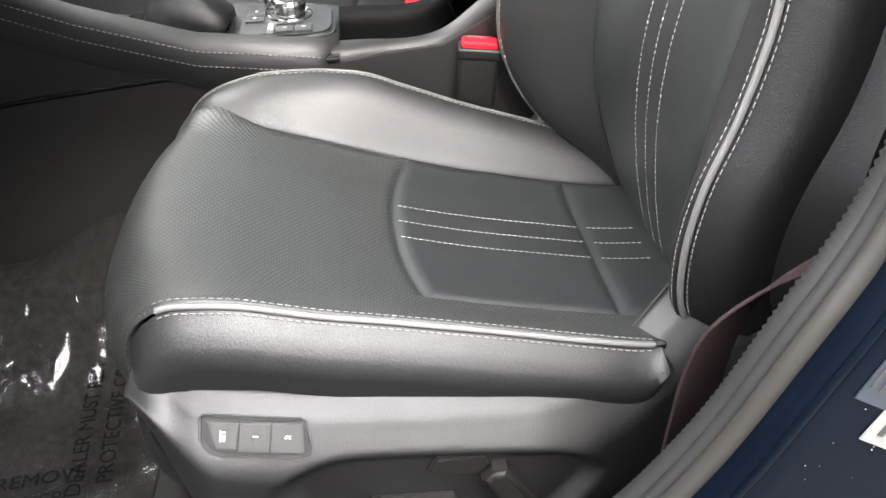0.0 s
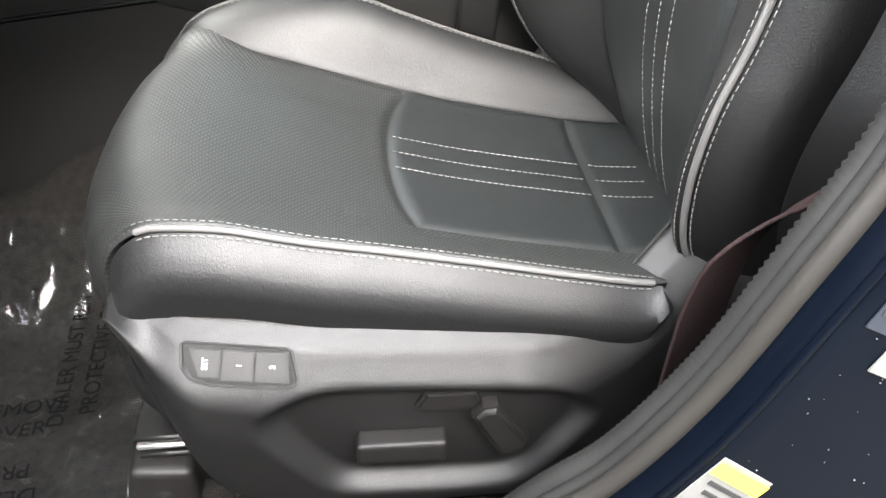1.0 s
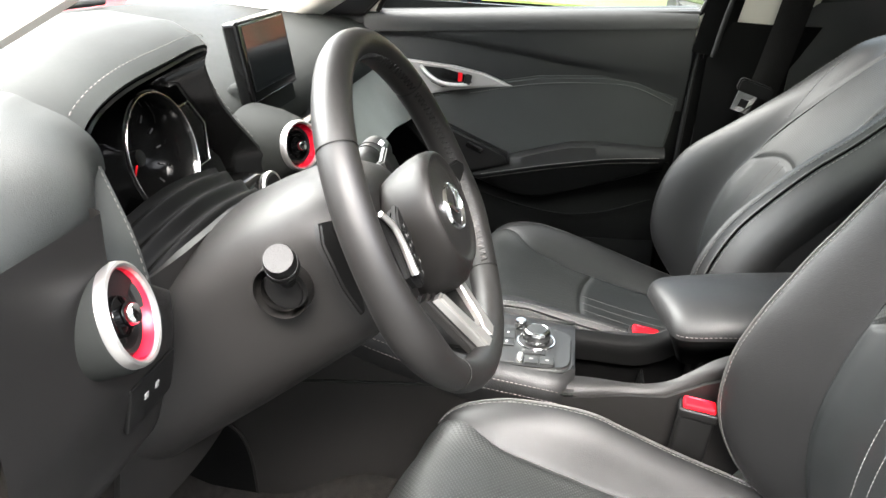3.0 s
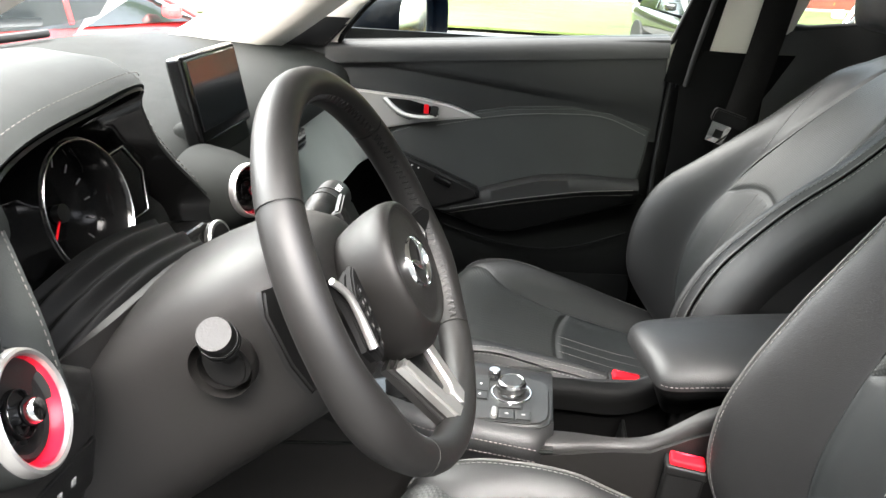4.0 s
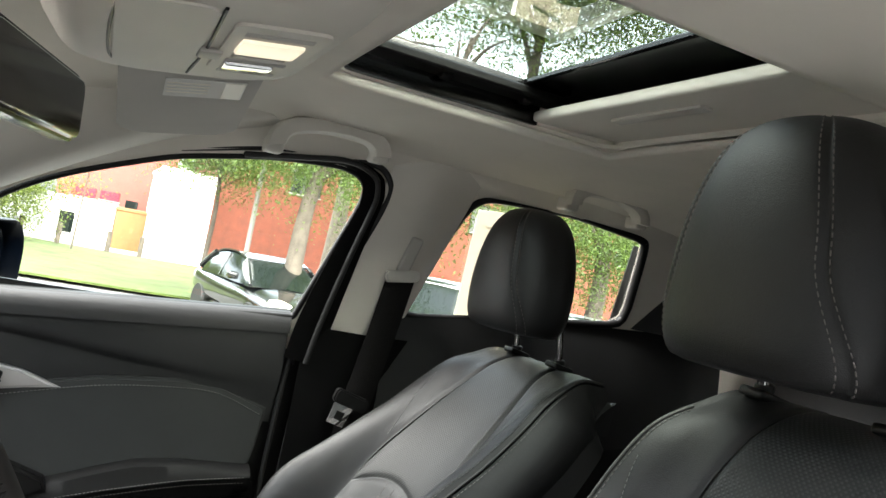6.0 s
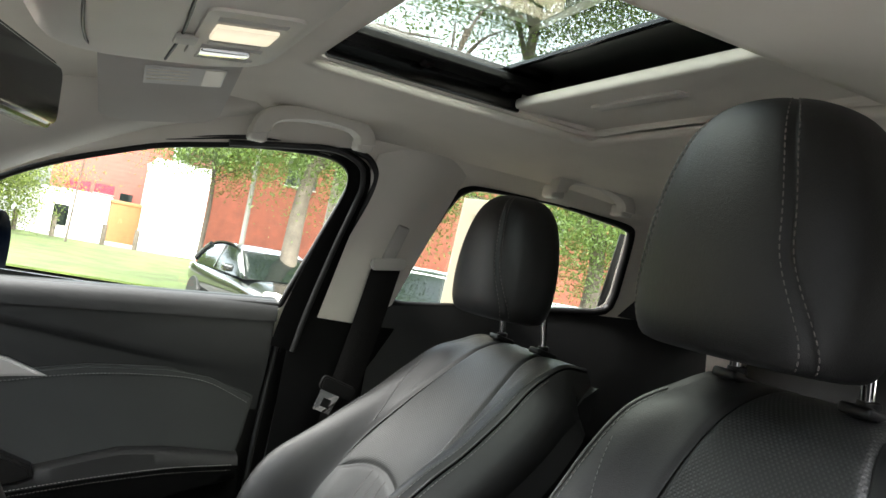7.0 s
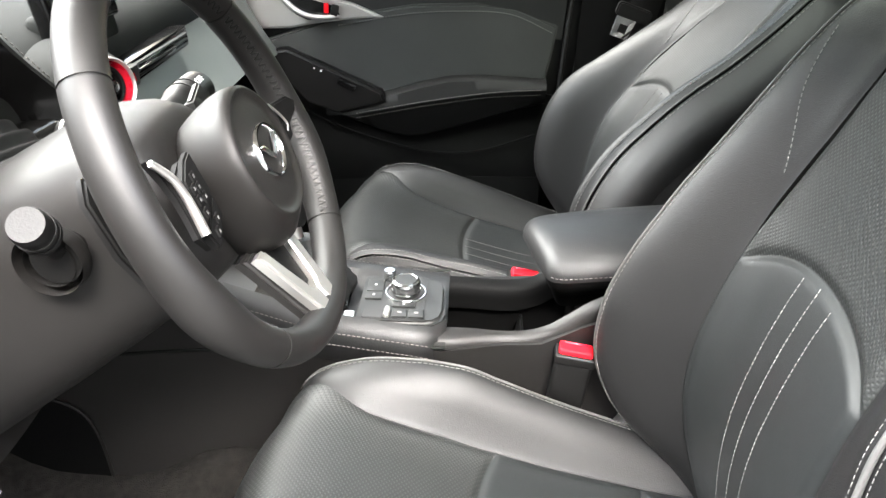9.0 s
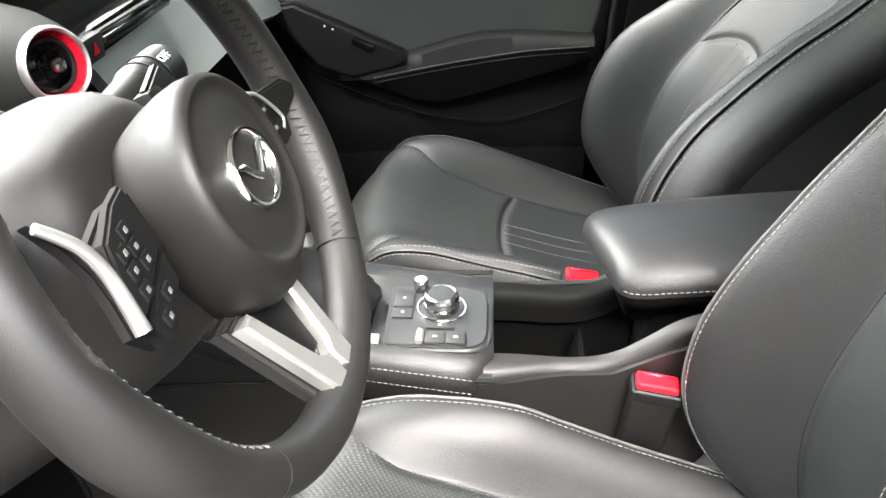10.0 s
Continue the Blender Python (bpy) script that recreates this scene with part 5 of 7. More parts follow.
for sg in (-1, 1):
    tube("emblem_wing", [em @ Vector((sg * x, y, 0.0028)) for x, y in ((0.0, -0.006), (0.007, -0.001), (0.014, 0.006), (0.022, 0.008))], [0.0022, 0.0026, 0.0024, 0.001], CHROME, emb)
# side spokes with switches
for sg in (-1, 1):
    # the spoke rises outwards towards the driver
    SM = WM @ frame_m((sg * 0.059, 0, -0.001), (0.974, 0, sg * 0.225), (0, 1, 0))
    flat = lambda pts, sg=sg: [(sg * (x - 0.059), y) for x, y in pts]
    plate = ((0.045, 0.022), (0.074, 0.026), (0.108, 0.022), (0.122, 0.037), (0.131, 0.045), (0.1225, 0.028), (0.1185, 0.014), (0.1200, 0.0), (0.1245, -0.014), (0.112, -0.028), (0.080, -0.022), (0.048, -0.014)) if sg < 0 else ((0.045, 0.010), (0.080, 0.012), (0.104, 0.006), (0.140, 0.002), (0.150, -0.006), (0.144, -0.014), (0.112, -0.024), (0.080, -0.022), (0.048, -0.014))
    sp = part("spoke", slab_bm(flat(plate), 0.006, SM @ pose(0, 0, -0.009), 0.002, 2), PADPLASTIC, wheel)
    arm_pts = ((0.1315, 0.043), (0.127, 0.036), (0.1215, 0.026), (0.1180, 0.013), (0.1200, 0.0), (0.1245, -0.014)) if sg < 0 else ((0.091, 0.012), (0.102, 0.005), (0.113, -0.015), (0.108, -0.022))
    tube("spoke_trim", spline([SM @ Vector((x, y, 0.0005 - 0.30 * max(0.0, y - 0.030))) for x, y in flat(arm_pts)], 24), list(np.linspace(0.0024, 0.0036, 24)) if sg < 0 else 0.0013, SILVER, sp, "satin silver trim")
    pad = part("switch_pad", slab_bm(flat(((0.060, 0.028), (0.080, 0.027), (0.106, 0.020), (0.114, 0.008), (0.1205, -0.012), (0.112, -0.012), (0.062, -0.004)) if sg < 0 else ((0.062, 0.010), (0.090, 0.010), (0.100, 0.004), (0.106, -0.010), (0.062, -0.005))), 0.005, SM @ pose(0, 0, -0.003), 0.0015), PADPLASTIC, sp, "black switch pad")
    low = part("switch_pad", slab_bm(flat(((0.062, -0.006), (0.108, -0.0145), (0.119, -0.016), (0.113, -0.029), (0.104, -0.031), (0.066, -0.022))), 0.006, SM @ pose(0, 0, -0.005), 0.0015), PADPLASTIC, sp, "black switch pad")
    for bx, by, holder in ((0.087, 0.016, pad), (0.088, 0.008, pad), (0.086, 0.0, pad), (0.100, 0.011, pad), (0.102, 0.003, pad), (0.104, -0.006, pad), (0.088, -0.0165, low), (0.102, -0.0215, low)) if sg < 0 else ((0.086, 0.004, pad), (0.096, -0.003, pad), (0.098, -0.017, low)):
        bx = sg * (bx - 0.059)
        b = part("switch", box_bm(0.0105, 0.0066, 0.002, 0.0008, 2, SM @ pose(bx, by, 0.0022)), PADPLASTIC, holder)
        part("mark", box_bm(0.0030, 0.0024, 0.0005, 0, 1, SM @ pose(bx, by, 0.0034)), PIPE, b)
    # shift paddle behind
    part("shift_paddle", slab_bm([(sg * x, y) for x, y in ((0.084, 0.040), (0.112, 0.048), (0.124, 0.034), (0.126, -0.006), (0.118, -0.034), (0.108, -0.036), (0.100, -0.016), (0.095, 0.014))], 0.006, WM @ pose(0, 0, -0.050), 0.002), DARK, wheel, "black shift paddle")
    part("paddle_base", box_bm(0.018, 0.022, 0.014, 0.004, 2, WM @ pose(sg * 0.090, 0.028, -0.050)), PLASTIC, wheel)
# lower spoke: a silver V with a dark hollow, rising from the hub to the rim
VM = WM @ pose(0.002, -0.118, -0.005, -14, 0, 0)
for sg in (-1, 1):
    part("spoke_trim", slab_bm([(sg * x, y) for x, y in ((0.038, 0.044), (0.0245, 0.044), (0.0085, -0.008), (0.0012, -0.015), (0.0012, -0.040), (0.017, -0.040), (0.020, -0.034))], 0.009, VM, 0.0025, 3), SILVER, wheel, "satin silver spoke arm")
part("spoke_hollow", slab_bm([(-0.021, 0.044), (0.021, 0.044), (0.0055, -0.008), (-0.0055, -0.008)], 0.003, VM @ pose(0, 0, 0.0005), 0.001), FLANK, wheel, "dark hollow between the spoke arms")
part("lower_cover", slab_bm([(-0.0415, 0.050), (0.0415, 0.050), (0.0225, -0.042), (-0.0225, -0.042)], 0.010, VM @ pose(0, 0, -0.0105), 0.004, 3), RIMSKIN, wheel)

# column shroud, stalks
col = thing("steering_column", "dark plastic steering column shroud with stalks", "steering column")
rows = []
for d, wy, up, dn in ((0.027, 0.046, 0.042, 0.056), (0.0295, 0.056, 0.051, 0.065), (0.036, 0.063, 0.057, 0.071), (0.055, 0.077, 0.067, 0.079), (0.080, 0.086, 0.074, 0.086), (0.13, 0.094, 0.074, 0.098), (0.20, 0.112, 0.068, 0.112), (0.30, 0.150, 0.062, 0.128)):
    row = []
    for a in np.linspace(0, 2 * math.pi, 40, endpoint=False):
        c, s = math.cos(a), math.sin(a)
        e = 2 / 3.2
        row.append(tuple(WM @ Vector((math.copysign(abs(c) ** e, c) * wy, math.copysign(abs(s) ** e, s) * (up if s > 0 else dn) - 0.005, -d))))
    rows.append(row)
skin("shroud", rows, PLASTIC, col, loop=True, caps=True)
part("stalk_collar", lathe_bm([(0.024, -0.012), (0.025, 0.0), (0.0225, 0.004), (0.019, 0.0), (0.018, -0.010)], 28, frame_m((-0.208, -0.444, 0.915), (1, 0, 0.45), (-0.45, 0, 1)) @ pose(0, 0, 0, 180, 0, 0), False), PLASTIC, col)
part("stalk_boot", lathe_bm([(0.018, -0.008), (0.0165, 0.006), (0.013, 0.008), (0.012, 0.014), (0.009, 0.016)], 28, frame_m((-0.204, -0.444, 0.917), (1, 0, 0.45), (-0.45, 0, 1)) @ pose(0, 0, 0, 180, 0, 0)), DARK, col)
for nm, a, b, rad in (("light_stalk", (-0.205, -0.440, 0.918), (-0.196, -0.488, 0.962), (0.009, 0.0075, 0.009, 0.0125, 0.0130, 0.0115)), ("wiper_stalk", (-0.205, -0.262, 0.946), (-0.203, -0.152, 0.950), (0.013, 0.0145, 0.016, 0.0185, 0.0185, 0.0180))):
    a, b = Vector(a), Vector(b)
    pts = [a + (b - a) * t for t in np.linspace(0, 1, 20)]
    s = tube(nm, pts, list(np.interp(np.linspace(0, 1, 20), [0, 0.3, 0.5, 0.58, 0.92, 1.0], rad)), DARK, col, "black control stalk", n=24)
    ax = (b - a).normalized()
    side = ax.cross(Vector((1, 0, 0.3))).normalized()
    for q in (0.62, 0.74):
        part("grip_ring", ring_bm(rad[4], 0.0016, 0.003, 28, frame_m(a + (b - a) * q, side, ax.cross(side))), DARK, s)
    if nm == "wiper_stalk":
        tip = Vector((0.55, 0, 0.83))
        tip = (tip - ax * tip.dot(ax)).normalized()
        writing("lettering", "OFF", 0.009, WHITE, frame_m(a + (b - a) * 0.83 + tip * 0.0189, ax, tip.cross(ax)), s)

# ---- dashboard ----
dash = thing("dashboard", "dark dashboard with stitched grey leather face and round vents", "dashboard")
prof = lambda y: spline([(-1.02, 0.985), (-0.80, 1.000), (-0.60, 0.992), (-0.47, 0.972), (-0.412, 0.945), (-0.398, 0.915), (-0.400, 0.860), (-0.425, 0.800), (-0.50, 0.72), (-0.60, 0.60)], 40)
g = []
for y in np.linspace(-0.69, 0.69, 60):
    p = prof(y)
    row = []
    for x, z in p:
        x2 = x + 0.10 * (y / 0.7) ** 2 * smoothstep(-0.5, -1.0, x)
        row.append((x2, y, z))
    g.append(row)
skin("dash_body", g, SOFTDASH, dash, "soft dark dash skin", thick=0.01)
# grey leather fascia in front of the passenger
g = [[(-0.402 + 0.072 * q ** 1.3, y, 0.905 - 0.105 * q - 0.02 * smoothstep(0.45, 0.66, y) * q) for q in np.linspace(0, 1, 12)] for y in np.linspace(0.06, 0.66, 30)]
skin("fascia", g, FASCIA, dash, "grey leather fascia", thick=0.014)
# slim air vents with the hazard switch
slot = part("centre_vent", box_bm(0.030, 0.26, 0.030, 0.006, 2, frame_m((-0.372, 0.130, 0.904), (1, 0, 0.1), (0, 1, 0.02))), GLOSS, dash)
for k in range(3):
    part("vane", box_bm(0.008, 0.20, 0.003, 0.001, 1, pose(-0.357, 0.145, 0.897 + 0.008 * k)), DARK, slot)
part("vent_bar", box_bm(0.006, 0.13, 0.007, 0.002, 2, pose(-0.353, 0.122, 0.905)), CHROME, slot)
part("hazard_switch", box_bm(0.012, 0.040, 0.026, 0.003, 2, pose(-0.354, 0.030, 0.904)), PANEL, slot)
part("hazard_mark", slab_bm([(-0.006, -0.005), (0.006, -0.005), (0, 0.006)], 0.001, frame_m((-0.3475, 0.030, 0.904), (0, 1, 0), (0, 0, 1))), RED, slot)
# control row below
part("climate_panel", box_bm(0.05, 0.24, 0.075, 0.008, 2, pose(-0.40, 0.02, 0.80)), DARK, dash)


def round_vent(c, n, up, r, nested):
    m = frame_m(c, Vector(up).cross(Vector(n)), up)
    back = [(r * 1.9, -0.075), (r * 1.62, -0.040), (r * 1.30, -0.014)] if nested else [(r * 1.12, -0.030)]
    v = part("round_vent", lathe_bm(back + [(r * 1.12, -0.0065), (r * 1.08, -0.004), (r * 1.04, -0.005)], 44, m, False), SOFTDASH, dash, "round air vent")
    part("vent_ring", lathe_bm([(r * 1.07, -0.007), (r * 1.065, -0.001), (r * 1.035, 0.0030), (r * 0.985, 0.0042), (r * 0.935, 0.0030), (r * 0.915, 0.0)], 56, m, False), SATIN, v, "satin silver ring")
    part("inner_ring", lathe_bm([(r * 0.916, 0.0002), (r * 0.90, -0.0028), (r * 0.80, -0.0095)], 56, m, False), DEEPRED, v, "glossy red inner wall")
    part("vent_core", lathe_bm([(r * 0.805, -0.014), (r * 0.80, -0.0085), (r * 0.74, -0.0055), (r * 0.66, -0.0070), (r * 0.60, -0.013), (r * 0.54, -0.021), (0.0001, -0.023)], 44, m), DARK, v)
    for k in range(3):
        part("vane", box_bm(r * 1.12, 0.003, 0.010, 0.001, 1, m @ pose(0, (k - 1) * r * 0.36, -0.015)), DARK, v)
    part("vane", box_bm(0.003, r * 1.1, 0.008, 0.001, 1, m @ pose(0, 0, -0.014)), DARK, v)
    part("vent_ring_inner", ring_bm(r * 0.40, r * 0.05, 0.004, 36, m @ pose(0, 0, -0.009)), GLOSS, v)
    part("vent_knob", lathe_bm([(r * 0.12, -0.016), (r * 0.22, -0.004), (r * 0.25, 0.001), (r * 0.19, 0.005), (0.0001, 0.006)], 14, m), CHROME, v, "bright vent knob")
    return v


round_vent((-0.2685, -0.5725, 0.9495), (0.93, 0.20, 0.30), (-0.30, 0, 0.93), 0.0350, False)
round_vent((-0.312, -0.106, 0.933), (0.86, -0.38, 0.28), (-0.22, 0, 0.95), 0.0295, True)
# binnacle: hood with stitched lip, dark bowl, gauges
lipo = spline([(-0.335, -0.445, 0.862), (-0.345, -0.455, 0.945), (-0.352, -0.470, 1.010), (-0.358, -0.462, 1.036), (-0.362, -0.413, 1.054), (-0.372, -0.31, 1.060), (-0.380, -0.205, 1.062), (-0.385, -0.200, 1.038), (-0.375, -0.185, 0.995), (-0.352, -0.135, 0.930), (-0.345, -0.120, 0.900)], 70)
hood = []
for i, p in enumerate(lipo):
    t = i / 69
    c = np.array((-0.46, -0.325, 0.93))
    out = p - c
    out[0] = 0
    out /= np.linalg.norm(out)
    hood.append([p + out * 0.004, p + out * 0.014 + np.array((-0.012, 0, 0)), p + out * (0.026 + 0.012 * (1 - t)) + np.array((-0.045, 0, 0.0)), p + out * (0.032 + 0.03 * (1 - t)) + np.array((-0.11, 0, -0.006)), p + out * (0.03 + 0.05 * (1 - t)) + np.array((-0.20, 0, -0.035)), p + out * 0.02 + np.array((-0.34, 0, -0.075))])
hd = skin("cluster_hood", hood, HOODSKIN, dash, "stitched leather instrument hood", thick=0.006)
stitches("stitching", [h[1] + np.array((0.004, 0, 0.002)) for h in hood], hd, DARKTHREAD, length=0.0045, gap=0.0028, r=0.0006)
bowl = [[p, p * 0.8 + np.array((-0.440, -0.325, 0.945)) * 0.2 + np.array((-0.03, 0, 0)), p * 0.55 + np.array((-0.455, -0.325, 0.945)) * 0.45 + np.array((-0.05, 0, 0)), np.array((-0.470, -0.325, 0.945))] for p in lipo]
skin("bowl", bowl, GLOSS, hd, "glossy black instrument bowl", thick=0.003)
gm = frame_m((-0.372, -0.346, 0.984), (0, 1, 0), (-0.25, 0, 0.97))
gau = part("gauge", lathe_bm([(0.058, -0.030), (0.060, 0.012), (0.056, 0.014), (0.0535, 0.010), (0.0525, -0.020), (0.0001, -0.022)], 48, gm), GLOSS, dash, "round black rev counter")
part("gauge_ring", ring_bm(0.0575, 0.0024, 0.003, 56, gm @ pose(0, 0, 0.012)), DIALMETAL, gau)
for k in range(13):
    a = radians(225 - k * 22.5)
    part("tick", box_bm(0.008, 0.0014, 0.0006, 0, 1, gm @ pose(0.044 * math.cos(a), 0.044 * math.sin(a), -0.019, 0, 0, math.degrees(a))), PIPE, gau)
part("needle", box_bm(0.040, 0.0022, 0.002, 0.0006, 1, gm @ pose(-0.012, -0.012, -0.016, 0, 0, 225)), RED, gau)
part("needle_cap", lathe_bm([(0.008, -0.02), (0.008, -0.013), (0.0001, -0.012)], 20, gm), DARK, gau)
for sg in (-1, 1):
    wm = frame_m((-0.390, -0.340 + sg * 0.080, 0.978), (0, 1, 0), (-0.25, 0, 0.97))
    wing = part("side_display", slab_bm([(-sg * 0.030, 0.028), (sg * 0.020, 0.032), (sg * 0.040, 0.004), (sg * 0.026, -0.036), (-sg * 0.024, -0.034)], 0.010, wm, 0.003), GLOSS, dash, "dark side display")
    tube("display_edge", [wm @ Vector((sg * x, y, 0.011)) for x, y in ((-0.028, 0.028), (0.020, 0.032), (0.040, 0.004), (0.027, -0.034), (0.0, -0.035))], 0.0010, DIALMETAL, wing)
# start button cowl
part("start_cowl", box_bm(0.06, 0.085, 0.050, 0.018, 4, frame_m((-0.352, -0.218, 0.895), (1, -0.1, 0.2), (0, 1, 0))), GLOSS, dash)
sb = part("start_button", lathe_bm([(0.020, 0), (0.020, 0.006), (0.017, 0.009), (0.0001, 0.009)], 32, frame_m((-0.321, -0.196, 0.905), (0.1, 1, 0), (-0.2, 0, 1))), DARK, dash, "round start button")
part("start_ring", ring_bm(0.0195, 0.003, 0.003, 32, frame_m((-0.3165, -0.1955, 0.906), (0.1, 1, 0), (-0.2, 0, 1))), SILVER, sb)
# screen standing on the dash top
scm = frame_m((-0.418, 0.045, 1.012), (0, 1, 0.0), (-0.20, 0, 0.98))
scr = part("display_screen", box_bm(0.168, 0.108, 0.022, 0.007, 3, scm), GLOSS, dash, "black tablet style display, switched off")
part("screen_glass", box_bm(0.146, 0.086, 0.002, 0.001, 1, scm @ pose(0, 0.004, 0.0112)), SCREEN, scr)
part("screen_foot", box_bm(0.150, 0.06, 0.040, 0.012, 3, scm @ pose(0, -0.055, -0.012)), SOFTDASH, scr)
# lower driver panel and the left lower end
g = []
for z in (1.02, 0.985, 0.96, 0.935, 0.915, 0.90, 0.885, 0.87, 0.85, 0.83, 0.818, 0.810, 0.804, 0.800, 0.797, 0.790):
    ye = np.interp(z, [0.797, 0.800, 0.804, 0.810, 0.818, 0.83, 0.85, 0.878, 0.90, 0.92, 0.945, 0.985], [-0.545, -0.525, -0.512, -0.502, -0.494, -0.489, -0.484, -0.480, -0.470, -0.480, -0.530, -0.57])
    back = 0.0 if z > 0.8 else (0.003 if z > 0.795 else 0.14)
    face = lambda y: -0.2815 - 0.030 * smoothstep(-0.505, -0.44, y) - 0.02 * smoothstep(0.90, 0.80, z) - back
    row = [(face(y), y, z) for y in np.linspace(-0.69, ye, 16)]
    g.append(row + [(row[-1][0] - 0.003, ye + 0.004, z), (row[-1][0] - 0.010, ye + 0.006, z), (row[-1][0] - 0.09, ye + 0.010, z)])
skin("end_panel", g, PLASTIC, dash, "dark end panel of the dash", thick=0.0)
# stitched leather tongue running down beside the vent
edge = spline([(-0.2735, -0.524, 0.918), (-0.2760, -0.529, 0.945), (-0.290, -0.521, 0.982), (-0.338, -0.480, 1.022)], 24)
g = []
for i, r in enumerate(edge):
    t = i / 23
    w = 0.006 + 0.050 * t ** 0.8
    g.append([r + np.array((-0.014, 0.003, 0)), r + np.array((-0.004, 0.002, 0)), r, r + np.array((0.001 - 0.004 * t, -0.25 * w, 0)), r + np.array((0.001 - 0.010 * t, -0.75 * w, 0)), r + np.array((-0.003 - 0.016 * t, -w, 0)), r + np.array((-0.016 - 0.02 * t, -w - 0.004, 0))])
leg = skin("hood_tongue", g, HOODSKIN, dash, "stitched leather tongue of the instrument hood")
stitches("stitching", [r + np.array((0.0012, -0.0045, 0)) for r in edge[1:]], leg, DARKTHREAD, length=0.0040, gap=0.0026)
# leather end of the dash above the outer vent, flowing up into the instrument hood
g = []
for q in np.linspace(0, 1, 22):
    y = -0.700 + 0.224 * q
    g.append([(x - 0.045 * smoothstep(0.55, 1.0, q) * smoothstep(-0.42, -0.33, x), y, z - 0.030 * (1 - q) ** 2) for x, z in spline([(-0.310, 0.985), (-0.296, 1.003), (-0.291, 1.020), (-0.299, 1.040), (-0.330, 1.058), (-0.40, 1.068), (-0.50, 1.064), (-0.70, 1.030), (-0.98, 0.998)], 36)])
skin("end_cap", g, HOODSKIN, dash, "grey leather end of the dash", thick=0.008)
# dark folds between the instruments and the column
fold_line = spline([(-0.335, -0.475, 0.892), (-0.312, -0.43, 0.926), (-0.302, -0.36, 0.938), (-0.312, -0.25, 0.918), (-0.36, -0.17, 0.878)], 30)
skin("folds", [[p + np.array((0.004 - 0.050 * q, 0, 0.002 + 0.024 * q + 0.0032 * math.sin(6 * math.pi * q))) for q in np.linspace(0, 1, 37)] for p in fold_line], FLANK, dash, "dark pleated cover above the column", thick=0.002)
g = rows_between([(-0.345, -0.47, 0.90), (-0.31, -0.43, 0.93), (-0.30, -0.35, 0.94), (-0.31, -0.25, 0.92), (-0.36, -0.17, 0.88)], [(-0.365, -0.50, 0.66), (-0.345, -0.43, 0.665), (-0.335, -0.35, 0.675), (-0.345, -0.25, 0.68), (-0.38, -0.15, 0.69)], 30, 16)
skin("knee_panel", g, PLASTIC, dash, "dark plastic knee panel", thick=0.008)
sw = part("switch_bank", box_bm(0.006, 0.066, 0.042, 0.004, 2, frame_m((-0.2885, -0.530, 0.858), (1, 0, -0.2), (0, 1, 0))), DARK, dash)
for k in range(2):
    part("icon", box_bm(0.002, 0.006, 0.007, 0.001, 1, frame_m((-0.2853, -0.541 + 0.016 * k, 0.860), (1, 0, -0.2), (0, 1, 0))), THREAD, sw)
# defroster grille at the dash end
for k in range(5):
    part("grille_slat", box_bm(0.12, 0.004, 0.006, 0.001, 1, pose(-0.47, -0.60 - 0.012 * k, 1.002)), DARK, dash)
# pedals and footrest
fr = thing("footrest", "ribbed black footrest in the driver's footwell", "footrest")
part("plate", box_bm(0.20, 0.075, 0.020, 0.006, 2, frame_m((-0.56, -0.545, 0.40), (1, 0, -0.62), (0, 1, 0))), DARK, fr)
for k in range(5):
    part("rib", box_bm(0.18, 0.005, 0.006, 0.002, 1, frame_m((-0.556, -0.573 + 0.014 * k, 0.410), (1, 0, -0.62), (0, 1, 0))), SILVER, fr)
for y, w, nm in ((-0.32, 0.075, "brake_pedal"), (-0.20, 0.055, "accelerator_pedal")):
    pd = thing(nm, "black rubber faced pedal in the footwell", "pedal")
    part("pad", box_bm(0.012, w, 0.07, 0.005, 2, pose(-0.66, y, 0.45, 0, -30, 0)), RUBBER, pd)
    tube("arm", [(-0.665, y, 0.46), (-0.74, y, 0.58), (-0.76, y, 0.72)], 0.008, DARK, pd)

# ---- centre console ----
con = thing("centre_console", "black centre console with stitched pads, control dial and storage tray", "console")
xsn = [-0.62, -0.50, -0.36, -0.22, -0.10, 0.0, 0.060]
ztop = [0.790, 0.772, 0.738, 0.685, 0.650, 0.640, 0.634]
zmid = [0.700, 0.680, 0.655, 0.640, 0.632, 0.630, 0.630]
g = []
for x in np.linspace(-0.62, 0.060, 40):
    z, zm = np.interp(x, xsn, ztop), np.interp(x, xsn, zmid)
    r_ = 0.026 * (1 - math.sqrt(max(0.0, 1 - smoothstep(0.025, 0.060, x) ** 2)))
    g.append([(x, y + (r_ if y < 0 else 0), zz) for y, zz in ((-0.108, z - 0.055), (-0.114, z - 0.030), (-0.112, z - 0.010), (-0.104, z + 0.002), (-0.094, z + 0.006), (-0.084, zm + 0.004), (0.030, zm + 0.002), (0.040, z - 0.002), (0.066, z - 0.003), (0.082, z - 0.014), (0.086, z - 0.055))])
skin("console_pad", g, LEATHER, con, "stitched black knee pads", thick=0.006)
for zz, yy in ((-0.010, -0.1135), (-0.026, -0.1155)):
    stitches("stitching", [(x, yy, np.interp(x, xsn, ztop) + zz) for x in np.linspace(-0.40, 0.045, 100)], con, SEAMTHREAD, r=0.0006)
stitches("stitching", [(x, 0.062, np.interp(x, xsn, ztop) - 0.0022) for x in np.linspace(-0.3, 0.045, 60)], con, DARKTHREAD, r=0.0006)
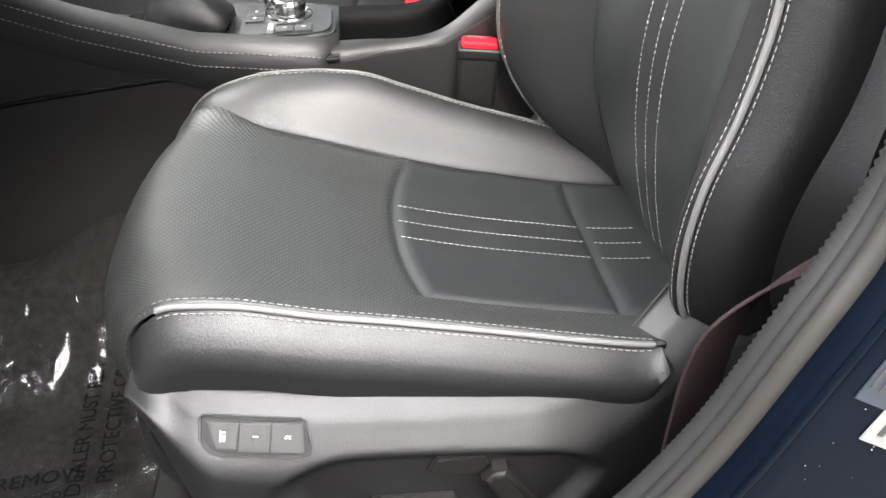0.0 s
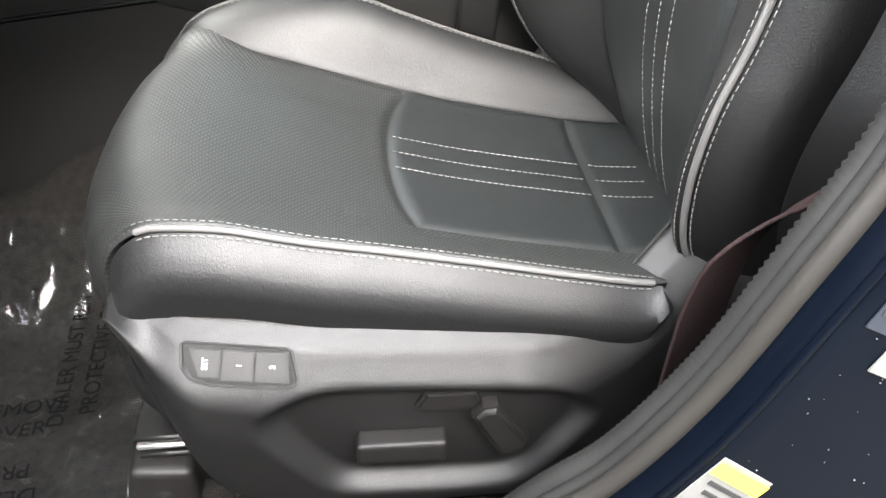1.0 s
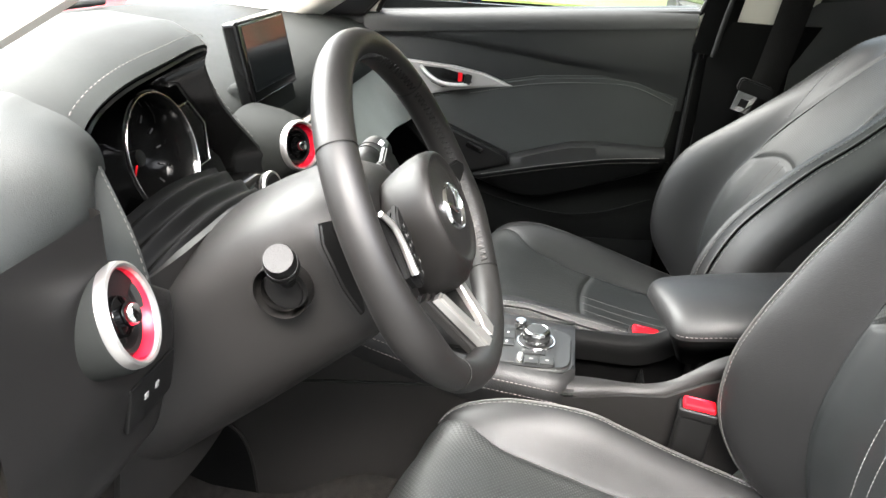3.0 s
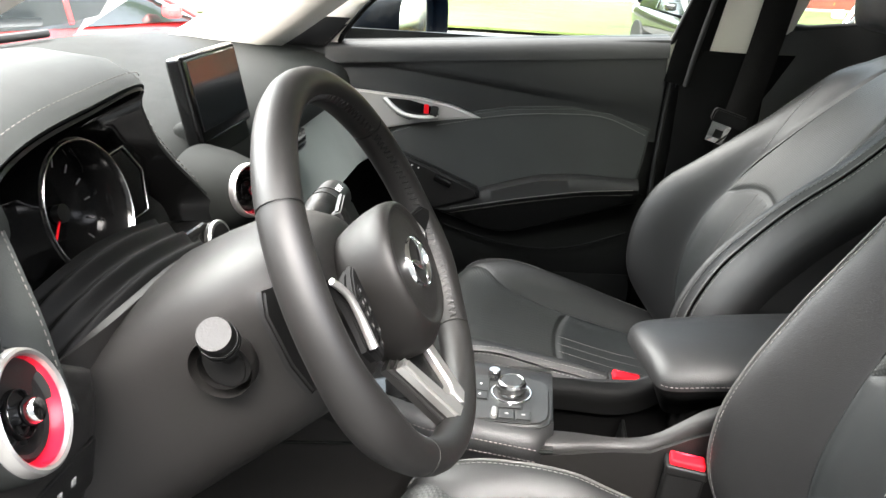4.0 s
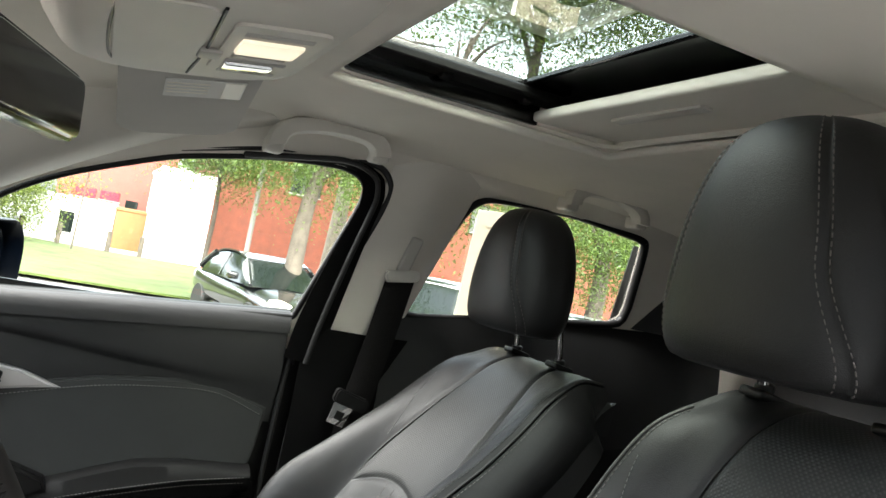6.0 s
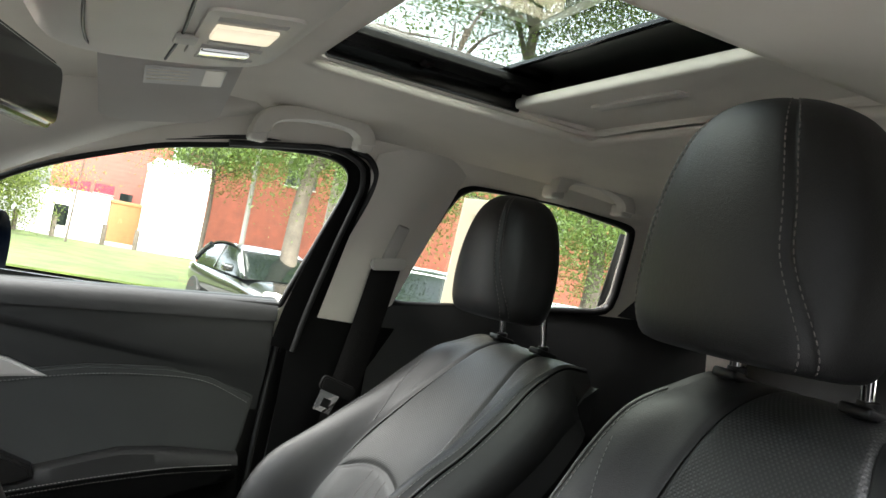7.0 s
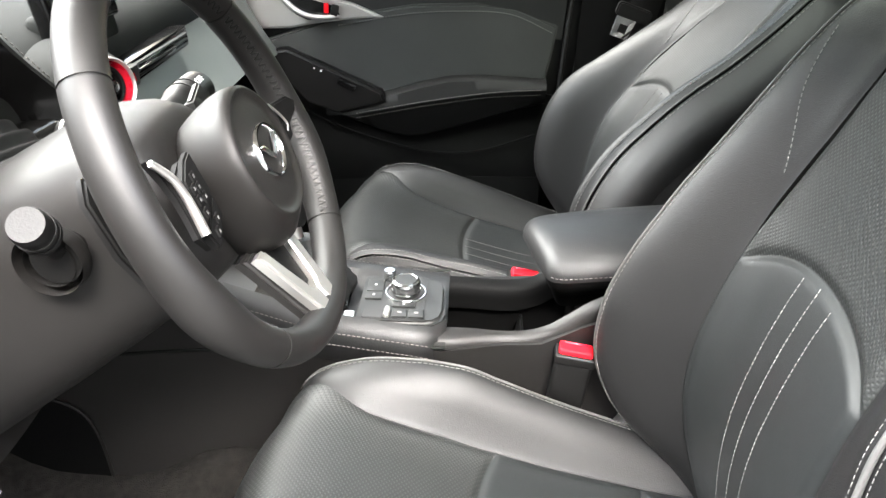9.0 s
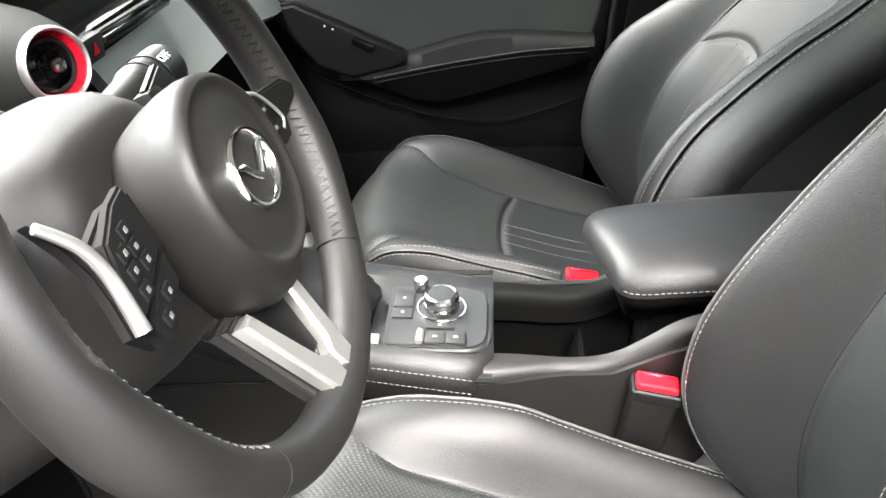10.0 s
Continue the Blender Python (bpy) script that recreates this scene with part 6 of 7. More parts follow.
# flank below with its split line
for sg, y0 in ((-1, -0.100), (1, 0.084)):
    g = []
    for x in np.linspace(-0.75, 0.42, 50):
        z1 = np.interp(x, [-0.75, -0.435, -0.287, -0.10, 0.06, 0.18, 0.245, 0.42], [0.55, 0.568, 0.591, 0.612, 0.620, 0.630, 0.668, 0.69]) - 0.004
        yy = y0 + (0.013 * smoothstep(0.05, 0.14, x) if sg < 0 else 0)
        g.append([(x, yy - sg * 0.002, z1 + (0.30 - z1) * q) for q in np.linspace(0, 1, 10)])
    skin("console_flank", g, CONSOLE, con, "dark plastic flank", thick=0.008)
    g = []
    for x in np.linspace(-0.75, 0.06, 40):
        z1 = np.interp(x, [-0.75, -0.435, -0.287, -0.10, 0.06], [0.55, 0.568, 0.591, 0.612, 0.622])
        z2 = np.interp(x, xsn, ztop) - 0.045
        g.append([(x, y0 + sg * 0.006, z1), (x, y0 + sg * 0.007, max(z2, z1 + 0.003))])
    skin("upper_flank", g, CONSOLE, con, thick=0.006)
    tube("split_line", [(x, y0 + sg * 0.007, np.interp(x, [-0.75, -0.435, -0.287, -0.10, 0.06], [0.55, 0.568, 0.591, 0.612, 0.622])) for x in np.linspace(-0.75, 0.06, 30)], 0.0022, SOFTDASH, con)
# recessed panel by the footwell with its edge line
edge = spline([(-0.56, -0.109, 0.524), (-0.47, -0.109, 0.503), (-0.425, -0.109, 0.482), (-0.406, -0.109, 0.440), (-0.396, -0.109, 0.35)], 30)
tube("panel_edge", edge, 0.0022, PLASTIC, con)
skin("kick_panel", [[(p[0] + (-0.75 - p[0]) * q, -0.1065, p[2] + (0.30 - p[2]) * 0.5 * q) for q in (0, 0.4, 1)] for p in edge], FLANK, con, "dark kick panel", thick=0.003)
# storage tray rails
RAIL = spline([(0.020, 0.628), (0.045, 0.629), (0.09, 0.630), (0.133, 0.629), (0.165, 0.633), (0.190, 0.643), (0.215, 0.662), (0.240, 0.682), (0.270, 0.695), (0.33, 0.702), (0.45, 0.704)], 60)
for y0, y1 in ((-0.087, -0.068), (0.040, 0.064)):
    g = []
    for x in np.linspace(0.025, 0.44, 64):
        z = float(np.interp(x, *RAIL.T))
        ya = y0 - (0.015 * smoothstep(0.14, 0.05, x) if y0 < 0 else 0)
        g.append([(x, ya, z - (0.050 if y0 < 0 else 0.04)), (x, ya - 0.0005, z - 0.020), (x, ya, z - 0.008), (x, ya + 0.006, z), (x, y1 - 0.006, z + 0.002), (x, y1, z - 0.006), (x, y1, z - 0.14)])
    # Far rail takes the black with painted shade, near rail the lighter plastic.
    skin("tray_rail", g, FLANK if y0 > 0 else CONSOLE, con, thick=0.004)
# The tray's deep shade is painted into this near-black base.
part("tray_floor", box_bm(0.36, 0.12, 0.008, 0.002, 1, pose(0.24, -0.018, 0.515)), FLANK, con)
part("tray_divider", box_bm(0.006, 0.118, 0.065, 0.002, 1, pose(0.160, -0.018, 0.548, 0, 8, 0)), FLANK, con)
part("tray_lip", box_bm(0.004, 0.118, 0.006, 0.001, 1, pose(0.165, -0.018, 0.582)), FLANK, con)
# control panel
pm = pose(0.000, -0.034, 0.642, 0, -1.5, 0)
PANEL_EDGE = [(-0.056, -0.058), (0.030, -0.057), (0.044, -0.053), (0.053, -0.044), (0.057, -0.028), (0.057, 0.030), (0.053, 0.046), (0.044, 0.054), (0.030, 0.058), (-0.056, 0.058)]
pnl = part("control_panel", slab_bm(PANEL_EDGE, 0.012, pm @ pose(0, 0, -0.008), 0.005, 3), PANEL, con, "soft grey control panel")
part("panel_gap", slab_bm(rounded(-0.0545, 0.0325, -0.0545, 0.0545, 0.008), 0.0012, pm @ pose(0, 0, 0.0033)), BLACKINK, pnl)
part("panel_plate", slab_bm(rounded(-0.053, 0.031, -0.053, 0.053, 0.007), 0.002, pm @ pose(0, 0, 0.0035), 0.0008), PANEL, pnl)
part("dial_well", lathe_bm([(0.0265, 0.0), (0.0265, 0.0006), (0.0001, 0.0006)], 40, pm @ pose(0.003, 0.012, 0.0052)), BLACKINK, pnl)
dial = part("dial_ring", ring_bm(0.0262, 0.0026, 0.0025, 48, pm @ pose(0.003, 0.012, 0.0055)), CHROME, pnl, "chrome ring")
nf = 20
kb = part("control_dial", lathe_bm([(0.021, 0.0), (0.0225, 0.003), (0.0225, 0.018), (0.0205, 0.022), (0.018, 0.0235), (0.0165, 0.0225), (0.0001, 0.0228)], nf, pm @ pose(0.003, 0.012, 0.0055) @ Matrix.Scale(0.88, 4)), DIALMETAL, pnl, "knurled chrome control dial", angle=12)
part("dial_cap", lathe_bm([(0.0165, 0.0), (0.016, 0.0012), (0.0001, 0.0016)], 32, pm @ pose(0.003, 0.012, 0.0253) @ Matrix.Scale(0.88, 4)), PANEL, kb)
part("volume_dial", lathe_bm([(0.0085, 0), (0.0095, 0.003), (0.0095, 0.014), (0.008, 0.0165), (0.0001, 0.0165)], 16, pm @ pose(-0.022, 0.046, 0.0055) @ Matrix.Scale(0.9, 4)), DIALMETAL, pnl, "small chrome volume dial", angle=12)
for bx, by, w, h in ((-0.0385, 0.026, 0.022, 0.030), (-0.0385, 0.000, 0.022, 0.018), (0.003, -0.021, 0.030, 0.010)):
    b = part("panel_key", box_bm(w, h, 0.003, 0.001, 2, pm @ pose(bx, by, 0.0065)), PANEL, pnl)
    part("mark", box_bm(0.0025, 0.0025, 0.0006, 0, 1, pm @ pose(bx, by, 0.0084)), WHITE, b)
part("brake_recess", box_bm(0.030, 0.021, 0.004, 0.001, 1, pm @ pose(-0.034, -0.041, 0.0042)), BLACKINK, pnl)
part("brake_switch", box_bm(0.008, 0.020, 0.009, 0.003, 3, pm @ pose(-0.017, -0.041, 0.0075, 0, 20, 0)), SILVER, pnl, "silver parking brake lever")
for k in (0, 1):
    b = part("panel_key", box_bm(0.0195, 0.019, 0.004, 0.0015, 2, pm @ pose(-0.001 + 0.0215 * k, -0.041, 0.0062)), PANEL, pnl)
    part("mark", box_bm(0.005, 0.003, 0.0006, 0, 1, pm @ pose(-0.001 + 0.0215 * k, -0.041, 0.0085)), THREAD, b)
# gear selector
gs = thing("gear_selector", "gear lever with black leather boot and silver surround", "gear lever")
part("surround", slab_bm(rounded(-0.075, 0.055, -0.045, 0.045, 0.010), 0.006, pose(-0.125, -0.015, 0.636), 0.002), GLOSS, gs)
part("gate_plate", box_bm(0.014, 0.022, 0.003, 0.001, 1, pose(-0.066, -0.075, 0.640)), SILVER, gs, "silver gate plate")
rows = []
for h, r, ox in ((0, 0.050, 0), (0.012, 0.050, 0), (0.025, 0.040, -0.004), (0.040, 0.030, -0.008), (0.055, 0.022, -0.014), (0.075, 0.016, -0.02)):
    rows.append([(-0.118 + ox + r * math.copysign(abs(math.cos(a)) ** 0.6, math.cos(a)) * (1 + 0.06 * math.sin(7 * a + h * 90)), -0.012 + r * 0.8 * math.copysign(abs(math.sin(a)) ** 0.6, math.sin(a)) * (1 + 0.06 * math.sin(5 * a + h * 120)), 0.642 + h) for a in np.linspace(0, 2 * math.pi, 32, endpoint=False)])
skin("boot", rows, LEATHER, gs, "creased black leather boot", loop=True, caps=True)
tube("lever", [(-0.138, -0.012, 0.70), (-0.15, -0.012, 0.75)], 0.009, SILVER, gs)
rows = [[(-0.152 - 0.2 * (h - 0.03) + rx * math.cos(a), -0.012 + ry * math.sin(a), 0.735 + h) for a in np.linspace(0, 2 * math.pi, 20, endpoint=False)] for h, rx, ry in ((0, 0.014, 0.012), (0.012, 0.022, 0.018), (0.03, 0.027, 0.021), (0.05, 0.026, 0.021), (0.062, 0.016, 0.014), (0.064, 0.002, 0.002))]
skin("lever_knob", rows, LEATHER, gs, loop=True, caps=True)
# armrest lid: a soft crowned cushion over a tapering box
arm = thing("armrest", "black leather centre armrest with double stitched edge", "armrest")
ARM = spline([(0.158, 0.000, 0.060, 0.700, 0.708), (0.160, -0.026, 0.078, 0.696, 0.717), (0.166, -0.046, 0.090, 0.694, 0.727), (0.182, -0.055, 0.097, 0.695, 0.735), (0.24, -0.060, 0.103, 0.703, 0.745), (0.32, -0.063, 0.107, 0.714, 0.756), (0.42, -0.066, 0.110, 0.726, 0.766), (0.47, -0.060, 0.106, 0.732, 0.766), (0.482, -0.03, 0.08, 0.738, 0.752)], 34)
SECT = [(-1.0, 0.0), (-1.004, 0.16), (-0.97, 0.36), (-0.90, 0.56), (-0.76, 0.76), (-0.55, 0.90), (-0.28, 0.98), (0.0, 1.0), (0.28, 0.98), (0.55, 0.90), (0.78, 0.74), (0.92, 0.52), (0.99, 0.26), (1.0, 0.0)]
g = [[(x, (y0 + y1) / 2 + q * (y1 - y0) / 2, z0 + h * (z1 - z0)) for q, h in SECT] for x, y0, y1, z0, z1 in ARM]
g = [[(x + 0.020 * smoothstep(0.06, -0.05, y) * smoothstep(0.26, 0.17, x), y, z) for x, y, z in row] for row in g]
skin("lid", g, LEATHER, arm, "soft black leather lid", loop=True, caps=True)
for dz in (0.004, 0.012):
    stitches("stitching", [(x + 0.020 * smoothstep(0.26, 0.17, x), y0 - 0.0008 + (0.004 if dz > 0.01 else 0.0), z0 - dz + 0.010) for x, y0, y1, z0, z1 in ARM[7:30]], arm, SEAMTHREAD, r=0.0006)
g = []
for x, y0, y1, z0, z1 in ARM:
    row = []
    for q, d in ((0.99, 0.003), (0.985, -0.006), (0.90, -0.016), (0.70, -0.030), (0.40, -0.048), (0.20, -0.070)):
        row.append((x + (0.020 - 0.4 * min(0.0, d)) * smoothstep(0.26, 0.17, x), (y0 + y1) / 2 - q * (y1 - y0) / 2, z0 + d))
    g.append(row + [(px, (y0 + y1) - py, pz) for px, py, pz in reversed(row)])
# Lid underside and bin: the shade below the lid is in their colour.
skin("lid_base", g, FLANK, arm, "underside of the lid, dark with shade in its colour", loop=True, caps=True)
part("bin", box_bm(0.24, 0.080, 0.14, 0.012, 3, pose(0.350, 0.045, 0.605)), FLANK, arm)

# ---- fittings of the roof ----
oc = thing("overhead_console", "pale grey overhead console with reading lamps", "overhead console")
om = pose(-0.035, 0.026, 1.352, 0, -9, 0)
rows = []
for z, gx, gy in ((0.060, 0.150, 0.250), (0.034, 0.136, 0.232), (0.016, 0.126, 0.218), (0.006, 0.117, 0.206), (0.0015, 0.108, 0.194), (0.0, 0.098, 0.180)):
    rows.append([tuple(om @ Vector((x - 0.012, y - 0.018, z))) for x, y in rounded(-gx, gx, -gy, gy, 0.075, 8)])
body = skin("body", rows, BEIGE, oc, loop=True, caps=True, angle=80)
part("lamp_strip", slab_bm(rounded(0.004, 0.086, -0.128, 0.092, 0.012), 0.004, om @ pose(0, 0, -0.003)), BEIGE, oc)
part("lamp_lens", box_bm(0.056, 0.056, 0.006, 0.003, 2, om @ pose(0.044, -0.050, -0.004)), LAMPLENS, oc, "lit cream reading lamp lens")
part("map_lamp", box_bm(0.050, 0.040, 0.007, 0.003, 2, om @ pose(0.040, 0.052, -0.004)), CHROME, oc, "clear map lamp")
part("lamp_slot", box_bm(0.050, 0.014, 0.002, 0.0005, 1, om @ pose(0.044, 0.004, -0.0035)), GUIDEGREY, oc)
part("lamp_switch", box_bm(0.022, 0.034, 0.006, 0.003, 2, om @ pose(-0.002, 0.006, -0.003)), GUIDEGREY, oc)
for y in (-0.104, 0.020, 0.080):
    for k in range(5):
        part("speaker_slit", box_bm(0.060, 0.0012, 0.001, 0, 1, om @ pose(0.045, y + 0.003 * k, -0.0033)), GUIDEGREY, oc)
part("glasses_bin", slab_bm(rounded(-0.088, -0.012, -0.165, 0.140, 0.016), 0.003, om @ pose(0, 0, -0.0025), 0.001), BEIGE, oc)
tube("bin_gap", spline([om @ Vector(p) for p in ((-0.010, -0.166, -0.001), (-0.006, 0.0, -0.001), (-0.010, 0.144, -0.001))], 12), 0.0016, DARK, oc)
tube("bin_gap", spline([om @ Vector(p) for p in ((-0.084, -0.166, 0.001), (-0.091, -0.06, -0.0005), (-0.091, 0.08, -0.0005), (-0.080, 0.148, 0.001))], 16), 0.0016, DARK, oc)
mir = thing("rear_view_mirror", "black framed rear view mirror", "mirror")
MIR = mat("mirror_silver", (0.9, 0.92, 0.92), 0.02, 1.0, 0, vary=0.01)
mm = frame_m((-0.176, 0.004, 1.274), (0.21, 0.97, 0), (-0.06, 0, 1))
part("frame", slab_bm(rounded(-0.132, 0.132, -0.034, 0.034, 0.018), 0.024, mm @ pose(0, 0, -0.012), 0.006, 3), GLOSS, mir)
part("glass", slab_bm(rounded(-0.126, 0.126, -0.029, 0.029, 0.014), 0.002, mm @ pose(0, 0, 0.0095)), MIR, mir)
tube("stem", [(-0.215, 0.012, 1.285), (-0.25, 0.0, 1.33), (-0.27, 0.0, 1.365)], 0.012, DARK, mir)
VISOR = mat("visor_cloth", (0.52, 0.50, 0.465), 0.9, 0, 0.3, 900, 0.06, distance=0.0006, spec=0.2)
vis = thing("sun_visor", "pale grey sun visor folded up with warning label", "sun visor")
vm = frame_m((-0.030, 0.310, 1.352), (0.985, 0.0, 0.20), (0, 0.985, -0.20))
part("panel", slab_bm(rounded(-0.085, 0.078, -0.150, 0.150, 0.045, 8), 0.016, vm @ pose(0, 0, -0.016), 0.005, 3), VISOR, vis)
lab = part("warning_label", box_bm(0.095, 0.062, 0.001, 0.0003, 1, vm @ pose(0.014, -0.055, -0.0168)), VISORPAPER, vis, "white label with a cream strip")
part("label_strip", box_bm(0.024, 0.058, 0.001, 0, 1, vm @ pose(0.048, -0.055, -0.0174)), LENS, lab)
for k in range(4):
    part("print_bar", box_bm(0.050, 0.002, 0.001, 0, 1, vm @ pose(-0.006, -0.074 + 0.011 * k, -0.0174)), LENS, lab)


def grab(x0, x1, z0, z1, y):
    """A flat arched handle with a recess behind it; its feet stand at (x0, z0) and (x1, z1)."""
    h = thing("grab_handle", "pale grey folding grab handle above the window", "grab handle", "grab handles")
    at = lambda u, v: (x0 + (x1 - x0) * u, z0 + (z1 - z0) * u + v)
    out = spline([at(0.0, 0.0), at(0.02, 0.026), at(0.10, 0.046), at(0.28, 0.054), at(0.60, 0.052), at(0.86, 0.042), at(0.97, 0.022), at(1.0, 0.0)], 28)
    inn = spline([at(0.15, 0.006), at(0.17, 0.018), at(0.24, 0.026), at(0.40, 0.030), at(0.60, 0.029), at(0.76, 0.022), at(0.83, 0.012), at(0.85, 0.0)], 28)
    g = []
    for (ax, az), (bx, bz) in zip(out, inn):
        mx, mz = (ax + bx) / 2, (az + bz) / 2
        g.append([(ax, y + 0.014, az), (ax, y - 0.004, az), (ax * 0.8 + mx * 0.2, y - 0.012, az * 0.8 + mz * 0.2), (mx, y - 0.015, mz), (bx * 0.8 + mx * 0.2, y - 0.012, bz * 0.8 + mz * 0.2), (bx, y - 0.004, bz), (bx, y + 0.014, bz)])
    skin("bar", g, BEIGE, h, loop=True, caps=True)
    for u in (0.075, 0.925):
        x, z = at(u, 0.004)
        part("mount", box_bm(0.030, 0.040, 0.026, 0.007, 3, pose(x, y + 0.018, z)), BEIGE, h)
    return h


grab(0.114, 0.326, 1.327, 1.356, 0.500)
grab(0.700, 0.900, 1.356, 1.352, 0.510)

# ---- protective film on the driver's floor ----
film = thing("floor_film", "clear crinkled plastic film with printed warning laid on carpet", "plastic film")
g = []
for x in np.linspace(-0.54, -0.12, 80):
    row = []
    for y in np.linspace(-0.575, -0.165, 80):
        z = 0.262 + 0.125 * smoothstep(0.30, 0.115, abs(y)) + 0.42 * smoothstep(-0.46, -0.95, x)
        z += 0.009 * abs(noise.noise((x * 9, y * 11, 3.0))) + 0.008 * abs(noise.noise((x * 24 + 5, y * 19, 1.0))) + 0.0080 * abs(noise.noise((x * 50, y * 46, 7)))
        row.append((x, y, z))
    g.append(row)
fs = skin("sheet", g, FILM, film)
fs.visible_shadow = False


def film_text(body, x, y, turn, size):
    z = 0.290 + 0.125 * smoothstep(0.30, 0.115, abs(y)) + 0.42 * smoothstep(-0.46, -0.95, x)
    writing("lettering", body, size, FILMINK, pose(x, y, z, 0, 0, turn), film)


for k in range(3):
    film_text("DEALER MUST REMOVE", -0.255 - 0.15 * k, -0.30, 96, 0.024)
    film_text("PROTECTIVE COVER", -0.225 - 0.15 * k, -0.30, 96, 0.024)
film_text("DEALER MUST REMOVE", -0.36, -0.405, 6, 0.024)
film_text("PROTECTIVE COVER", -0.36, -0.435, 6, 0.024)
film_text("DEALER MUST REMOVE", -0.36, -0.515, 186, 0.024)
film_text("PROTECTIVE COVER", -0.36, -0.485, 186, 0.024)


# ---- outside ----
GRASS = mat("grass", (0.060, 0.085, 0.016), 0.9, 0, 0.6, 20, 0.4, distance=0.03, stain=1.2)
ASPHALT = mat("asphalt", (0.11, 0.108, 0.102), 0.9, 0, 0.5, 60, 0.25, distance=0.01, stain=0.8)
CONCRETE = mat("pale_concrete", (0.25, 0.243, 0.22), 0.9, 0, 0.2, 30, 0.08, stain=1.0)
BRICK = mat("red_brick", (0.135, 0.035, 0.018), 0.85, 0, 0, vary=0.2, stain=3)
PINK = mat("painted_brick", (0.23, 0.06, 0.045), 0.8, 0, 0, vary=0.1, stain=2)
PALEWALL = mat("white_wall", (0.78, 0.77, 0.74), 0.8, 0, 0, vary=0.03)
TAN = mat("tan_wall", (0.21, 0.105, 0.036), 0.8, 0, 0, vary=0.1)
BARK = mat("bark", (0.085, 0.070, 0.054), 0.9, 0, 1.0, 25, 0.3, distance=0.02)
LEAF = mat("leaf", (0.050, 0.088, 0.016), 0.6, 0, 0, vary=0.5, stain=2.5)
LEAF2 = mat("pale_leaf", (0.088, 0.108, 0.020), 0.6, 0, 0, vary=0.5, stain=2.5)
for leaf in (LEAF, LEAF2):
    # sunlight shines through the thin leaves
    t = leaf.node_tree
    thru, mix = t.nodes.new("ShaderNodeBsdfTranslucent"), t.nodes.new("ShaderNodeMixShader")
    thru.inputs["Color"].default_value = (0.16, 0.22, 0.045, 1)
    mix.inputs[0].default_value = 0.45
    t.links.new(t.nodes["Principled BSDF"].outputs[0], mix.inputs[1])
    t.links.new(thru.outputs[0], mix.inputs[2])
    t.links.new(mix.outputs[0], t.nodes["Material Output"].inputs["Surface"])
CARBLACK = mat("black_car_paint", (0.006, 0.007, 0.007), 0.2, 0.2, 0, vary=0.1, coat=1.0)
CARWHITE = mat("white_car_paint", (0.75, 0.75, 0.74), 0.3, 0, 0, vary=0.03, coat=1.0)
CARGREY = mat("silver_car_paint", (0.42, 0.46, 0.44), 0.3, 0.5, 0, vary=0.05, coat=1.0)
CARRED = mat("red_car_paint", (0.5, 0.02, 0.02), 0.3, 0.1, 0, vary=0.05, coat=1.0)
CARGLASS = mat("dark_car_glass", (0.006, 0.009, 0.008), 0.06, 0, 0, vary=0.1, spec=0.5)
YELLOWPAINT = mat("yellow_kerb_paint", (0.62, 0.42, 0.05), 0.7, 0, 0, vary=0.15)


def plate(name, x0, x1, y0, y1, z, material, label, n=12, wav=0.0):
    g = [[(x, y, z + wav * noise.noise((x * 0.2, y * 0.2, 0))) for y in np.linspace(y0, y1, n)] for x in np.linspace(x0, x1, n)]
    return tagged(skin(name, g, material, thick=0.05), label, name.split("_")[0], kind="structure")


def drop(y):
    """The lot falls away gently on the passenger side."""
    return -0.02 - 0.70 * smoothstep(1.5, 8.0, y)


gr = [[(x, y, drop(y)) for y in (-400, -60, -20, 0, 1.5, 2.5, 3.5, 4.5, 5.5, 6.5, 8.0, 12, 20, 60, 400)] for x in (-400, -60, -20, 0, 20, 60, 400)]
tagged(skin("ground", gr, ASPHALT), "grey asphalt of the parking lot", "ground", kind="structure")
plate("lawn", -40, 30, 11.0, 15.0, -0.64, GRASS, "worn grass strip beside the lot", 20, 0.05)
plate("lawn", -60, 40, 17.6, 31.0, -0.60, GRASS, "sunlit lawn in front of the buildings", 24, 0.12)
plate("pavement", -60, 60, 31.0, 33.5, -0.62, CONCRETE, "pale concrete apron by the buildings")
k = thing("kerb", "yellow painted kerb along the lane", "kerb", kind="structure")
part("kerb_stone", box_bm(60, 0.22, 0.16, 0.03, 2, pose(-8, 12.6, -0.60)), YELLOWPAINT, k)


